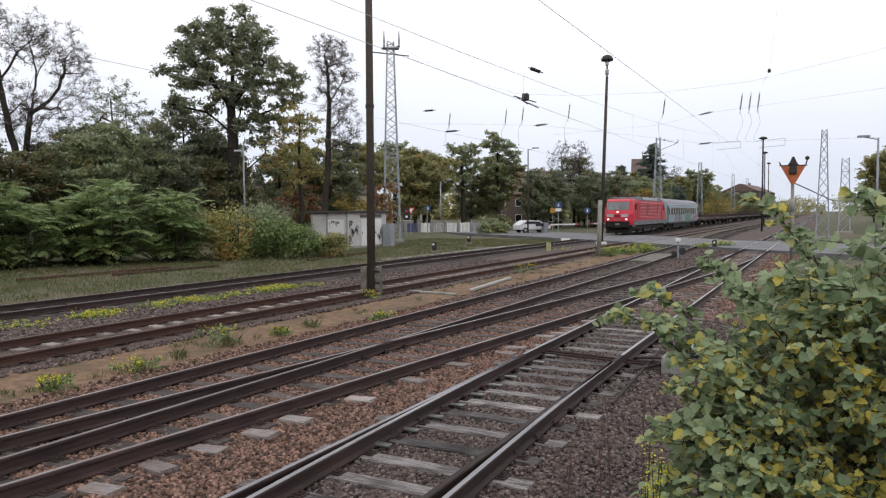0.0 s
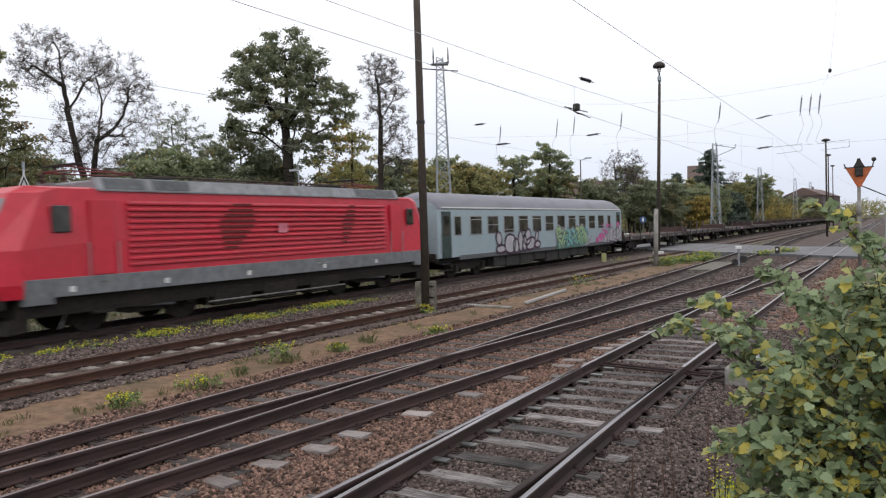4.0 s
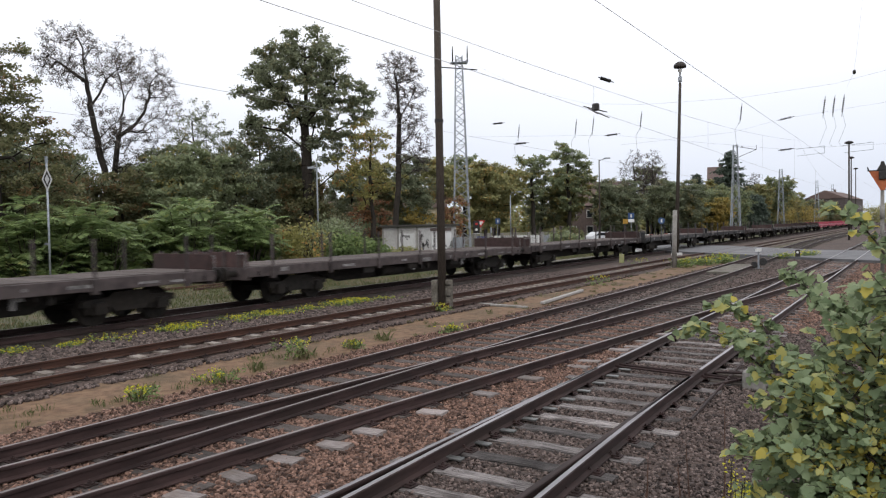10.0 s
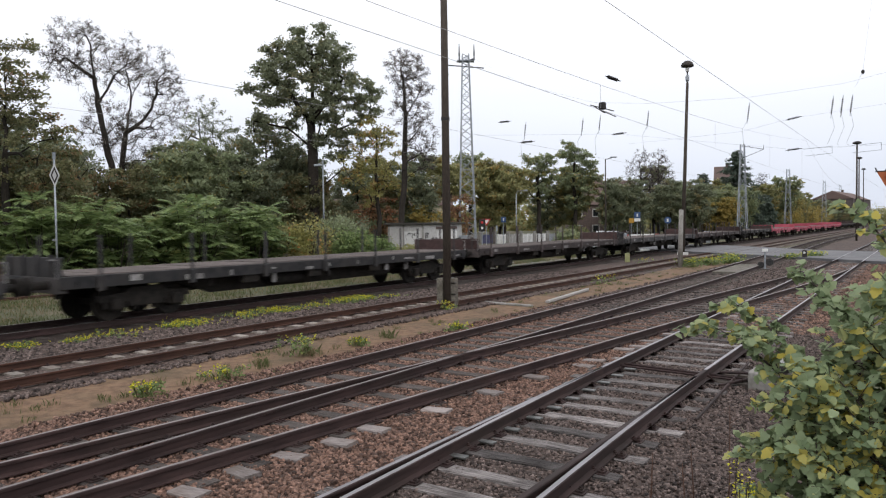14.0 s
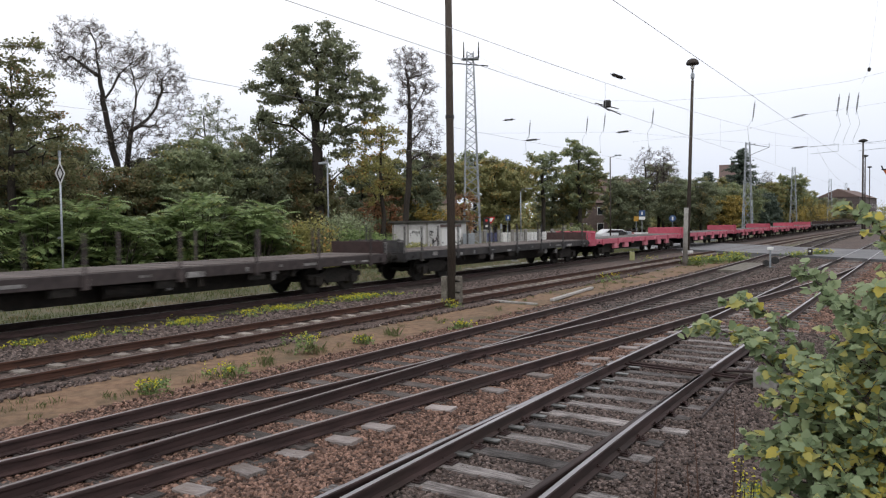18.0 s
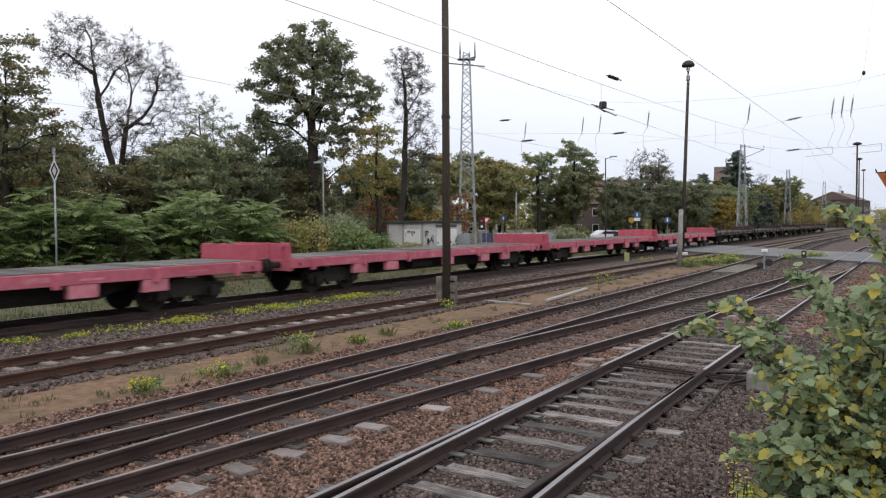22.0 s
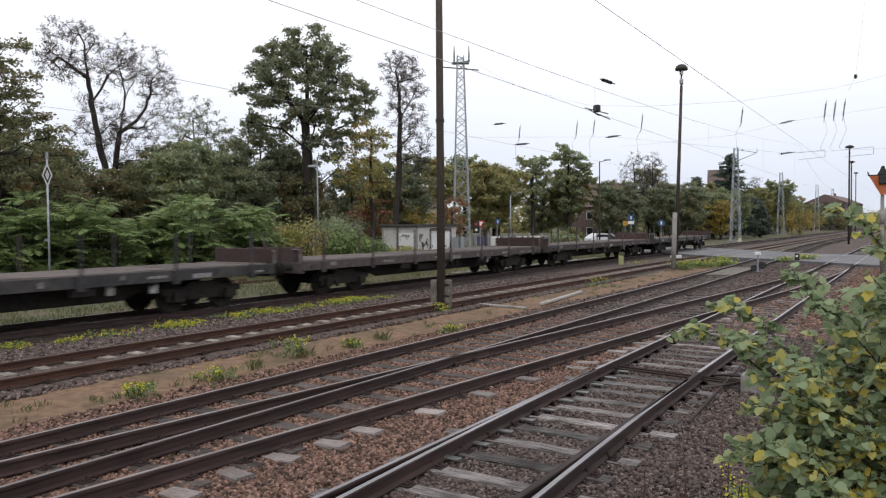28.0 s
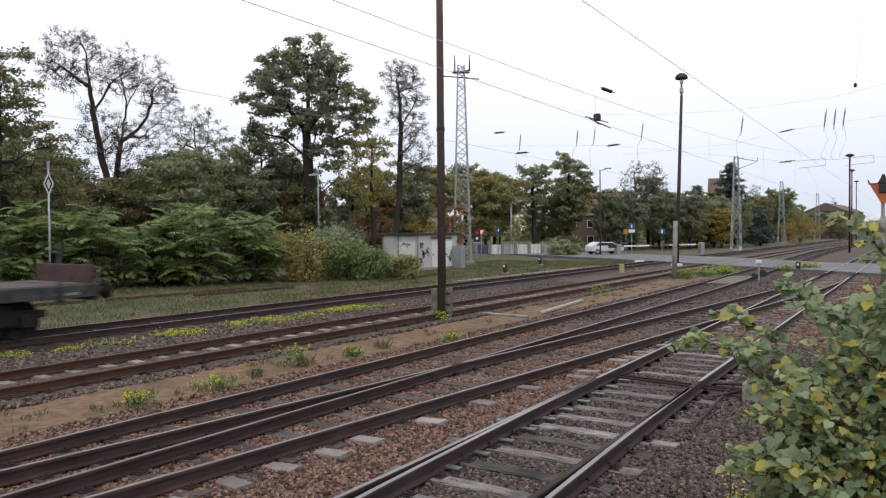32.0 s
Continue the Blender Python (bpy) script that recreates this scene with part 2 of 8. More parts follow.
L_AUTUMN = leafy("yellow_orange_leaves", (0.21, 0.21, 0.08), (0.34, 0.31, 0.11), (0.40, 0.21, 0.07), 0.28, gain=1.15)
L_YELLOW = leafy("yellow_leaves", (0.22, 0.17, 0.05), (0.36, 0.27, 0.08), (0.15, 0.15, 0.06), 0.35, gain=1.35)
L_BROWN = leafy("brown_leaves", (0.14, 0.085, 0.050), (0.26, 0.15, 0.08), (0.30, 0.12, 0.06), 0.3, gain=1.35)
L_BARE = leafy("sparse_brown_leaves", (0.085, 0.072, 0.066), (0.18, 0.155, 0.13))
L_SUMAC = leafy("feathered_leaves", (0.10, 0.15, 0.055), (0.25, 0.32, 0.125), (0.27, 0.26, 0.08), 0.18)
L_NEAR = leafy("bush_leaves", (0.150, 0.205, 0.105), (0.36, 0.43, 0.245), (0.50, 0.42, 0.09), 0.42)
L_CONIFER = leafy("conifer_needles", (0.045, 0.062, 0.048), (0.10, 0.125, 0.095), gain=1.35)
L_GRASS = leafy("grass_blades", (0.085, 0.105, 0.040), (0.16, 0.18, 0.075), (0.25, 0.20, 0.12), 0.38)
FLOWER = leafy("yellow_flowers", (0.42, 0.40, 0.02), (0.64, 0.60, 0.06))


# ---- mesh helpers ----
def link(name, mesh, material, parent=None, label="", smooth=False):
    for m in material if isinstance(material, (list, tuple)) else [material]:
        mesh.materials.append(m)
    ob = new(name, mesh)
    if smooth:
        mesh.shade_smooth()
    if parent:
        ob.parent = parent
    if label:
        ob["label"] = label
    return ob


def part(name, bm, material, parent=None, label="", smooth=False):
    """Links a bmesh as one mesh object under a thing or a part."""
    bmesh.ops.recalc_face_normals(bm, faces=bm.faces)
    me = bpy.data.meshes.new(name)
    bm.to_mesh(me)
    bm.free()
    return link(name, me, material, parent, label, smooth)


def raw(name, verts, faces, material, parent=None, label="", smooth=False):
    me = bpy.data.meshes.new(name)
    me.from_pydata(verts, [], faces)
    me.update()
    return link(name, me, material, parent, label, smooth)


def again(ob, x, y, z, rz=0.0, rx=0.0, ry=0.0, parent=None):
    """Another piece on the same mesh."""
    o = new(ob.name.split(".")[0], ob.data)
    o.parent = parent or ob.parent
    o.matrix_basis = pose(x, y, z, rx, ry, rz)
    return o


def empty(name, label, category, m=None, group="", kind=""):
    ob = new(name)
    if m is not None:
        ob.matrix_basis = m
    return tagged(ob, label, category, group, kind)


def box(bm, x0, x1, y0, y1, z0, z1, bevel=0.0, mi=0):
    vs = [bm.verts.new(p) for p in ((x0, y0, z0), (x1, y0, z0), (x1, y1, z0), (x0, y1, z0), (x0, y0, z1), (x1, y0, z1), (x1, y1, z1), (x0, y1, z1))]
    fs = [bm.faces.new([vs[i] for i in f]) for f in ((3, 2, 1, 0), (4, 5, 6, 7), (0, 1, 5, 4), (1, 2, 6, 5), (2, 3, 7, 6), (3, 0, 4, 7))]
    for f in fs:
        f.material_index = mi
    if bevel:
        es = list({e for f in fs for e in f.edges})
        bmesh.ops.bevel(bm, geom=es, offset=bevel, segments=1, affect="EDGES", profile=0.5)
    return bm


def boxed(*a, **k):
    return box(bmesh.new(), *a, **k)


def tube(bm, p, q, r0, r1=None, n=8, caps=True):
    """A tapered round bar from p to q."""
    p, q = Vector(p), Vector(q)
    r1 = r0 if r1 is None else r1
    d = (q - p).normalized()
    u = d.orthogonal().normalized()
    w = d.cross(u)
    a = [bm.verts.new(p + (u * math.cos(2 * math.pi * i / n) + w * math.sin(2 * math.pi * i / n)) * r0) for i in range(n)]
    b = [bm.verts.new(q + (u * math.cos(2 * math.pi * i / n) + w * math.sin(2 * math.pi * i / n)) * r1) for i in range(n)]
    for i in range(n):
        bm.faces.new((a[i], a[(i + 1) % n], b[(i + 1) % n], b[i]))
    if caps:
        bm.faces.new(a[::-1])
        bm.faces.new(b)
    return bm


def bars(pairs, r, n=6):
    bm = bmesh.new()
    for p, q in pairs:
        tube(bm, p, q, r, r, n)
    return bm


def prism(bm, outline, a, b, axis="y", mi=0):
    """An outline in the plane across the axis, swept from a to b."""
    if axis == "y":
        at = lambda u, v, s: (u, s, v)
    elif axis == "x":
        at = lambda u, v, s: (s, u, v)
    else:
        at = lambda u, v, s: (u, v, s)
    p = [bm.verts.new(at(u, v, a)) for u, v in outline]
    q = [bm.verts.new(at(u, v, b)) for u, v in outline]
    k = len(outline)
    fs = [bm.faces.new((p[i], p[(i + 1) % k], q[(i + 1) % k], q[i])) for i in range(k)]
    fs += [bm.faces.new(p[::-1]), bm.faces.new(q)]
    for f in fs:
        f.material_index = mi
    return bm


def lathe(bm, profile, n=12, centre=(0, 0, 0)):
    rings = []
    for r, z in profile:
        rings.append([bm.verts.new((centre[0] + r * math.cos(2 * math.pi * i / n), centre[1] + r * math.sin(2 * math.pi * i / n), centre[2] + z)) for i in range(n)])
    for a, b in zip(rings, rings[1:]):
        for i in range(n):
            bm.faces.new((a[i], a[(i + 1) % n], b[(i + 1) % n], b[i]))
    bm.faces.new(rings[0][::-1])
    bm.faces.new(rings[-1])
    return bm


# ---- ground ----
def sheet(name, outline, z, material, label, category, bumpy=0.0, step=2.0, kind="structure", seed=0):
    """A ground sheet over an outline (x0, x1, y0, y1), finely divided, slightly uneven."""
    x0, x1, y0, y1 = outline
    nx, ny = max(2, int((x1 - x0) / step)), max(2, int((y1 - y0) / step))
    verts, faces = [], []
    for j in range(ny + 1):
        for i in range(nx + 1):
            x, y = x0 + (x1 - x0) * i / nx, y0 + (y1 - y0) * j / ny
            verts.append((x, y, z + bumpy * noise.noise((x * 0.35 + seed, y * 0.35, seed))))
    for j in range(ny):
        for i in range(nx):
            k = j * (nx + 1) + i
            faces.append((k, k + 1, k + nx + 2, k + nx + 1))
    return tagged(raw(name, verts, faces, material, smooth=True), label, category, kind=kind)


def ground_sheet():
    xs = [-2500, -800, -300, -120] + [-70 + 2 * i for i in range(51)] + [60, 150, 500, 2500]
    ys = [-2500, -900, -550, -200] + [-40 + 3 * i for i in range(81)] + [260, 360, 520, 900, 2500]
    verts, faces = [], []
    for y in ys:
        for x in xs:
            z = -0.30
            if -70 <= x <= 30 and -40 < y < 200:
                z += 0.05 * noise.noise((x * 0.4, y * 0.4, 3.0))
                if x < -38:
                    z += min(1.2, (-38 - x) * 0.05)
                if x > -1.5 and y < 40:
                    z += min(0.35, (x + 1.5) * 0.12)
            verts.append((x, y, z))
    for j in range(len(ys) - 1):
        for i in range(len(xs) - 1):
            k = j * len(xs) + i
            faces.append((k, k + 1, k + len(xs) + 1, k + len(xs)))
    tagged(raw("ground", verts, faces, GRASS, smooth=True), "rough grass and bare soil beside the tracks", "ground", kind="structure")


def bed(name, edges, ys, z, material, label, slope=0.5, seed=1.0):
    """A ballast bed: flat on top, with ragged sloping flanks down to the soil. edges(y) gives its two sides."""
    verts, faces = [], []
    for y in ys:
        a, b = edges(y)
        n1, n2 = 0.25 * noise.noise((y * 0.7, seed, 0)), 0.25 * noise.noise((y * 0.7, seed + 9, 0))
        m = 7
        verts.append((a - slope + n1, y, -0.42))
        for i in range(m + 1):
            x = a + (b - a) * i / m
            verts.append((x + (n1 if i == 0 else n2 if i == m else 0), y, z + 0.025 * noise.noise((x * 1.3, y * 1.3, seed))))
        verts.append((b + slope + n2, y, -0.42))
    k = 10
    for j in range(len(ys) - 1):
        for i in range(k - 1):
            q = j * k + i
            faces.append((q, q + 1, q + k + 1, q + k))
    return tagged(raw(name, verts, faces, material, smooth=True), label, "ballast", kind="structure")


ground_sheet()
NEAR_YS = [-470, -200, -80, -30] + [-20 + 0.8 * i for i in range(100)] + [62, 66, 72, 80, 100, 150, 250, 560]
bed("ballast_bed", lambda y: (-20.2, -16.9), NEAR_YS, -0.175, BALLAST_OILY, "dark oily ballast under the running line", 0.6, 1.0)
bed("ballast_bed", lambda y: (-16.6, -11.95), NEAR_YS, -0.19, BALLAST, "grey ballast under the rusty second line", 0.35, 2.0)
bed("ballast_bed", lambda y: (-9.35, 1.4 if y < 30 else -1.2), NEAR_YS, -0.20, BALLAST, "reddish brown ballast under the turnouts", 0.3, 3.0)
sheet("sand_strip", (-12.4, -9.2, -20, 50), -0.245, SAND, "bare sandy strip with weeds between two tracks", "soil", 0.05, 0.6, seed=5)


# ---- tracks ----
def q_line(y):
    """The middle of the turnout's branch, which runs from the second pair over to the nearest track."""
    if y < 3.7:
        return -7.87 + 0.72 * max(0.0, (y + 10) / 13.7) ** 2
    if y < 30:
        return -7.15 + 0.1035 * (y - 3.7)
    if y < 46:
        u = (y - 30) / 16
        return -4.43 + 0.75 * (1 - (1 - u) ** 2)
    return -3.68


def p_line(y):
    return -7.87 if y < 25 else -7.87 - 0.00085 * (y - 25) ** 2 if y < 45 else -8.21 - 0.034 * (y - 45) if y < 90 else -9.74


LINES = {"a": lambda y: -18.45, "b": lambda y: -13.0, "p": p_line, "q": q_line, "d": lambda y: -3.68,
         "branch": lambda y: -3.68 + max(0.0, 12.6 - y) ** 2 / 330.0}
RAIL_OUTLINE = [(-0.065, -0.155), (0.065, -0.155), (0.065, -0.142), (0.012, -0.125), (0.010, -0.045), (0.036, -0.034), (0.036, -0.008), (0.026, 0.0),
                (-0.026, 0.0), (-0.036, -0.008), (-0.036, -0.034), (-0.010, -0.045), (-0.012, -0.125), (-0.065, -0.142)]


def rail(line, side, ys, parent, web, head, label):
    """One rail along a line, its head on material 1."""
    verts, faces, k = [], [], len(RAIL_OUTLINE)
    for y in ys:
        c = LINES[line](y) + side * 0.7535
        for u, v in RAIL_OUTLINE:
            verts.append((c + u, y, v))
    for j in range(len(ys) - 1):
        for i in range(k):
            faces.append((j * k + i, j * k + (i + 1) % k, (j + 1) * k + (i + 1) % k, (j + 1) * k + i))
    faces += [tuple(range(k)), tuple(range((len(ys) - 1) * k, len(ys) * k))]
    ob = raw("rail", verts, faces, [web, head], parent, label)
    for f in ob.data.polygons:
        if f.normal.z > 0.5 and f.center.z > -0.01 or f.normal.z < -0.5 and f.center.z > -0.001:
            f.material_index = 1
    return ob


def spaced(a, b, step):
    n = max(1, int(round((b - a) / step)))
    return [a + (b - a) * i / n for i in range(n + 1)]


def sleeper_mesh(name, length, material, width=0.25, top=-0.157, seed=0, steps=6):
    rnd = random.Random(seed)
    bm = bmesh.new()
    rings = []
    for i in range(steps + 1):
        x = -length / 2 + length * i / steps
        w1, w2, h = width / 2 + rnd.uniform(-0.012, 0.012), width / 2 + rnd.uniform(-0.012, 0.012), top + rnd.uniform(-0.012, 0.002)
        rings.append([bm.verts.new(p) for p in ((x, -w1, top - 0.2), (x, w2, top - 0.2), (x, w2, h - 0.012), (x, w2 - 0.015, h), (x, -w1 + 0.015, h), (x, -w1, h - 0.012))])
    for a, b in zip(rings, rings[1:]):
        for i in range(6):
            bm.faces.new((a[i], a[(i + 1) % 6], b[(i + 1) % 6], b[i]))
    bm.faces.new(rings[0][::-1])
    bm.faces.new(rings[-1])
    bmesh.ops.recalc_face_normals(bm, faces=bm.faces)
    me = bpy.data.meshes.new(name)
    bm.to_mesh(me)
    bm.free()
    me.materials.append(material)
    return me


def concrete_sleeper_mesh(name, material):
    bm = bmesh.new()
    for a, b, z0, z1 in ((-1.2, -0.66, -0.255, -0.165), (-0.66, -0.32, -0.150, -0.160), (-0.32, 0.32, -0.215, -0.215), (0.32, 0.66, -0.160, -0.150), (0.66, 1.2, -0.165, -0.255)):
        p = [bm.verts.new(v) for v in ((a, -0.13, -0.36), (b, -0.13, -0.36), (b, 0.13, -0.36), (a, 0.13, -0.36), (a, -0.10, z0), (b, -0.10, z1), (b, 0.10, z1), (a, 0.10, z0))]
        for f in ((3, 2, 1, 0), (4, 5, 6, 7), (0, 1, 5, 4), (1, 2, 6, 5), (2, 3, 7, 6), (3, 0, 4, 7)):
            bm.faces.new([p[i] for i in f])
    bmesh.ops.recalc_face_normals(bm, faces=bm.faces)
    me = bpy.data.meshes.new(name)
    bm.to_mesh(me)
    bm.free()
    me.materials.append(material)
    return me


def far_sleepers(line, y0, y1, step, parent, material, half=1.3):
    verts, faces = [], []
    for y in spaced(y0, y1, step):
        c, k = LINES[line](y), len(verts)
        verts += [(c + sx * half, y + sy * 0.12, z) for z in (-0.3, -0.16) for sx, sy in ((-1, -1), (1, -1), (1, 1), (-1, 1))]
        faces += [(k + 4, k + 5, k + 6, k + 7), (k, k + 1, k + 5, k + 4), (k + 1, k + 2, k + 6, k + 5), (k + 2, k + 3, k + 7, k + 6), (k + 3, k, k + 4, k + 7)]
    tagged(raw("far_sleepers", verts, faces, material, parent), "sleepers further along the track", kind="stuff")


def clip_mesh(name):
    """A rib plate with its clamps and bolts on both sides of the rail."""
    bm = boxed(-0.17, 0.17, -0.07, 0.07, -0.160, -0.150)
    for s in (-1, 1):
        box(bm, s * 0.115 - 0.035, s * 0.115 + 0.035, -0.04, 0.04, -0.148, -0.132)
        tube(bm, (s * 0.12, 0, -0.13), (s * 0.12, 0, -0.098), 0.012, 0.012, 6)
        tube(bm, (s * 0.12, 0, -0.128), (s * 0.12, 0, -0.112), 0.022, 0.022, 6)
    bmesh.ops.recalc_face_normals(bm, faces=bm.faces)
    me = bpy.data.meshes.new(name)
    bm.to_mesh(me)
    bm.free()
    me.materials.append(RUST)
    return me


WOODEN = [sleeper_mesh("sleeper", 2.25, WOOD_OLD, 0.21, seed=i) for i in range(4)]
MID_LONG = [sleeper_mesh("sleeper", 3.0, WOOD_MID, seed=40 + i) for i in range(3)]
LONG_WOODEN = [sleeper_mesh("sleeper", 2.45, WOOD_OLD, 0.22, seed=10 + i) for i in range(3)]
TARRED = [sleeper_mesh("sleeper", 2.6, WOOD_DARK, seed=20 + i) for i in range(3)]
CONC = concrete_sleeper_mesh("sleeper", CONC_SLEEPER)
CLIP = clip_mesh("rail_fastening")
FAR_YS = [-470, -100] + spaced(-40, 60, 2.5) + [75, 90, 120, 200, 560]
rs = random.Random(4)


def piece(name, mesh, parent, x, y, z=0.0, rz=0.0):
    o = new(name, mesh)
    o.parent = parent
    o.matrix_basis = pose(x, y, z, 0, 0, rz)
    return o


def track(label, lines, meshes, web, head, y0, y1, step, near_label, fast=(0, 0), far=True, far_material=WOOD_DARK, spans=None, sleepers=True):
    t = empty("railway_track", label, "railway track", kind="structure")
    for line in lines:
        ys = FAR_YS if not spans or line not in spans else spaced(*spans[line], 1.0)
        for s in (-1, 1):
            if line == "d" and s > 0:
                # inside the turnout this rail is the unworn blade beside the stock rail
                rail(line, s, spaced(-6, 12.0, 1.0), t, web, RUST, "dark switch blade")
                rail(line, s, [12.0] + [y for y in ys if y > 12.5], t, web, head, near_label)
            else:
                rail(line, s, ys, t, web, head, near_label)
    if sleepers:
        for y in spaced(y0, y1, step):
            o = piece("sleeper", rs.choice(meshes), t, sum(LINES[k](y) for k in lines[:2]) / len(lines[:2]) + rs.uniform(-0.06, 0.06), y + rs.uniform(-0.03, 0.03), rs.uniform(-0.008, 0.004), rs.uniform(-1.2, 1.2))
        if far:
            far_sleepers(lines[0], y1 + step, 330, step, t, far_material)
    for line in lines:
        for y in spaced(y0, y1, step):
            if fast[0] < y < fast[1]:
                for s in (-1, 1):
                    piece("rail_fastening", CLIP, t, LINES[line](y) + s * 0.7535, y)
    return t


track("running line with worn steel rails on dark sleepers", ["a"], TARRED, RUST, RAIL_BRIGHT, -8, 60, 0.63, "brown rail with a worn head")
track("disused-looking line with red rusty rails on concrete sleepers", ["b"], [CONC], RUST_RED, RAIL_DULL, -8, 60, 0.63, "rust-red rail", fast=(3, 24), far_material=CONC_SLEEPER)
track("turnout of two diverging tracks on worn wooden sleepers", ["p", "q"], MID_LONG, RUST, RAIL_TOP, -8, 27, 0.64, "dark brown rail", fast=(2, 19), far=False, spans={"q": (-10, 47)})
track("track beyond the turnout on tarred sleepers", ["p"], TARRED, RUST, RAIL_TOP, 27.6, 60, 0.64, "", fast=(0, 0), spans={"p": (60, 60.5)})
track("nearest track with bright rails on weathered grey timbers", ["d", "branch"], LONG_WOODEN + WOODEN[:2], RUST, RAIL_BRIGHT, -6, 52, 0.62, "rail with a bright head", fast=(2, 19), spans={"branch": (-6, 11.4)}, far_material=WOOD_OLD)


END_MESH = sleeper_mesh("sleeper_end", 0.40, END_PALE, 0.22, -0.150, 51, 2)
PLATE_MESH = bpy.data.meshes.new("slide_plate")
bmp = boxed(-0.10, 0.10, -0.05, 0.05, -0.15, -0.125, 0.006)
bmp.to_mesh(PLATE_MESH)
bmp.free()
PLATE_MESH.materials.append(PLATE_STEEL)
gear = empty("turnout_fittings", "pale sleeper ends and slide plates of the turnouts", "turnout fittings", kind="structure")
for i, y in enumerate(spaced(2.5, 23, 0.64)):
    if rs.random() < 0.85:
        piece("sleeper_end", END_MESH, gear, q_line(y) + 1.12 + rs.uniform(-0.08, 0.1), y + rs.uniform(-0.06, 0.06), rs.uniform(-0.008, 0.016), rs.uniform(-9, 9))
for y in spaced(6.6, 12.1, 0.62):
    piece("slide_plate", PLATE_MESH, gear, -4.21, y, 0.0)


# ---- loose ballast ----
def stones(name, count, area, size, material, label, seed, z=-0.205, skip=None, dense=1.0):
    """Angular stones strewn over an area (x0, x1, y0, y1), denser towards its near end."""
    rng = np.random.default_rng(seed)
    x = rng.uniform(area[0], area[1], count)
    y = area[2] + (area[3] - area[2]) * rng.uniform(0, 1, count) ** dense
    s = rng.uniform(size[0], size[1], count)
    base = np.array([(a, b, c) for c in (-1, 1) for a, b in ((-1, -1), (1, -1), (1, 1), (-1, 1))], float) * 0.5
    v = base[None] * s[:, None, None] * rng.uniform(0.55, 1.15, (count, 8, 3))
    ang = rng.uniform(0, 2 * math.pi, count)
    tilt = rng.uniform(-0.8, 0.8, count)
    ca, sa, ct, st = np.cos(ang), np.sin(ang), np.cos(tilt), np.sin(tilt)
    y1, z1 = v[..., 1] * ct[:, None] - v[..., 2] * st[:, None], v[..., 1] * st[:, None] + v[..., 2] * ct[:, None]
    out = np.stack([v[..., 0] * ca[:, None] - y1 * sa[:, None] + x[:, None], v[..., 0] * sa[:, None] + y1 * ca[:, None] + y[:, None], z1 + z + rng.uniform(-0.01, 0.015, count)[:, None]], -1)
    f = np.array([(3, 2, 1, 0), (4, 5, 6, 7), (0, 1, 5, 4), (1, 2, 6, 5), (2, 3, 7, 6), (3, 0, 4, 7)])
    faces = (f[None] + (np.arange(count) * 8)[:, None, None]).reshape(-1, 4)
    me = bpy.data.meshes.new(name)
    me.vertices.add(count * 8)
    me.vertices.foreach_set("co", out.reshape(-1))
    me.loops.add(count * 24)
    me.loops.foreach_set("vertex_index", faces.reshape(-1))
    me.polygons.add(count * 6)
    me.polygons.foreach_set("loop_start", np.arange(0, count * 24, 4))
    me.update(calc_edges=True)
    me.validate()
    return tagged(link(name, me, material), label, "stones", kind="stuff")


stones("ballast_stones", 66000, (-9.45, -4.7, 2.5, 20), (0.024, 0.056), STONE, "loose reddish brown ballast stones", 1, z=-0.201, dense=1.25)
stones("ballast_stones", 5200, (-10.0, -9.3, 4, 24), (0.03, 0.055), STONE, "reddish stones strewn along the sand", 9, z=-0.232, dense=1.4)
stones("ballast_stones", 30000, (-4.7, -2.8, 2.5, 20), (0.018, 0.046), STONE_GREY, "dark ballast stones between the timbers", 12, z=-0.203, dense=1.25)
stones("ballast_stones", 48000, (-2.8, 1.2, 2.5, 20), (0.018, 0.046), STONE_GREY, "loose grey-brown ballast stones", 8, z=-0.20, dense=1.25)
stones("ballast_stones", 15000, (-9.7, -4.0, 18, 58), (0.05, 0.09), STONE_GREY, "loose dark brown ballast stones", 2, dense=1.2)
stones("ballast_stones", 9000, (-4.6, -1.2, 18, 48), (0.05, 0.09), STONE, "loose brown ballast stones", 11, dense=1.2)
stones("ballast_stones", 14000, (-16.5, -13.85, 4, 36), (0.045, 0.085), STONE_GREY, "loose grey ballast stones", 3, z=-0.198, dense=1.4)
stones("ballast_stones", 7000, (-13.75, -12.25, 4, 36), (0.04, 0.075), STONE_GREY, "loose grey ballast stones between the rails", 6, z=-0.228, dense=1.4)
stones("ballast_stones", 2600, (-12.2, -11.65, 4, 36), (0.04, 0.075), STONE_GREY, "loose grey ballast stones along the sand", 7, z=-0.225, dense=1.4)


# ---- road over the tracks ----
def crossing():
    near = [(14, 35), (6, 41.5), (-4, 49.5), (-16, 59.7), (-24, 66.5), (-33, 73), (-48, 84)]
    far = [(22, 44), (10, 55), (-6.8, 64.5), (-15.3, 74), (-24, 80), (-36, 88), (-54, 101)]
    verts = [(x, y, -0.015) for x, y in near] + [(x, y, -0.015) for x, y in far]
    n = len(near)
    verts += [(x, y, -0.4) for x, y in near] + [(x, y, -0.4) for x, y in far]
    faces = [(i, i + 1, n + i + 1, n + i) for i in range(n - 1)] + [(i + 1, i, 2 * n + i, 2 * n + i + 1) for i in range(n - 1)] + [(n + i, n + i + 1, 3 * n + i + 1, 3 * n + i) for i in range(n - 1)]
    tagged(raw("road", verts, faces, ASPHALT), "pale worn asphalt road over the level crossing", "road", kind="structure")


crossing()


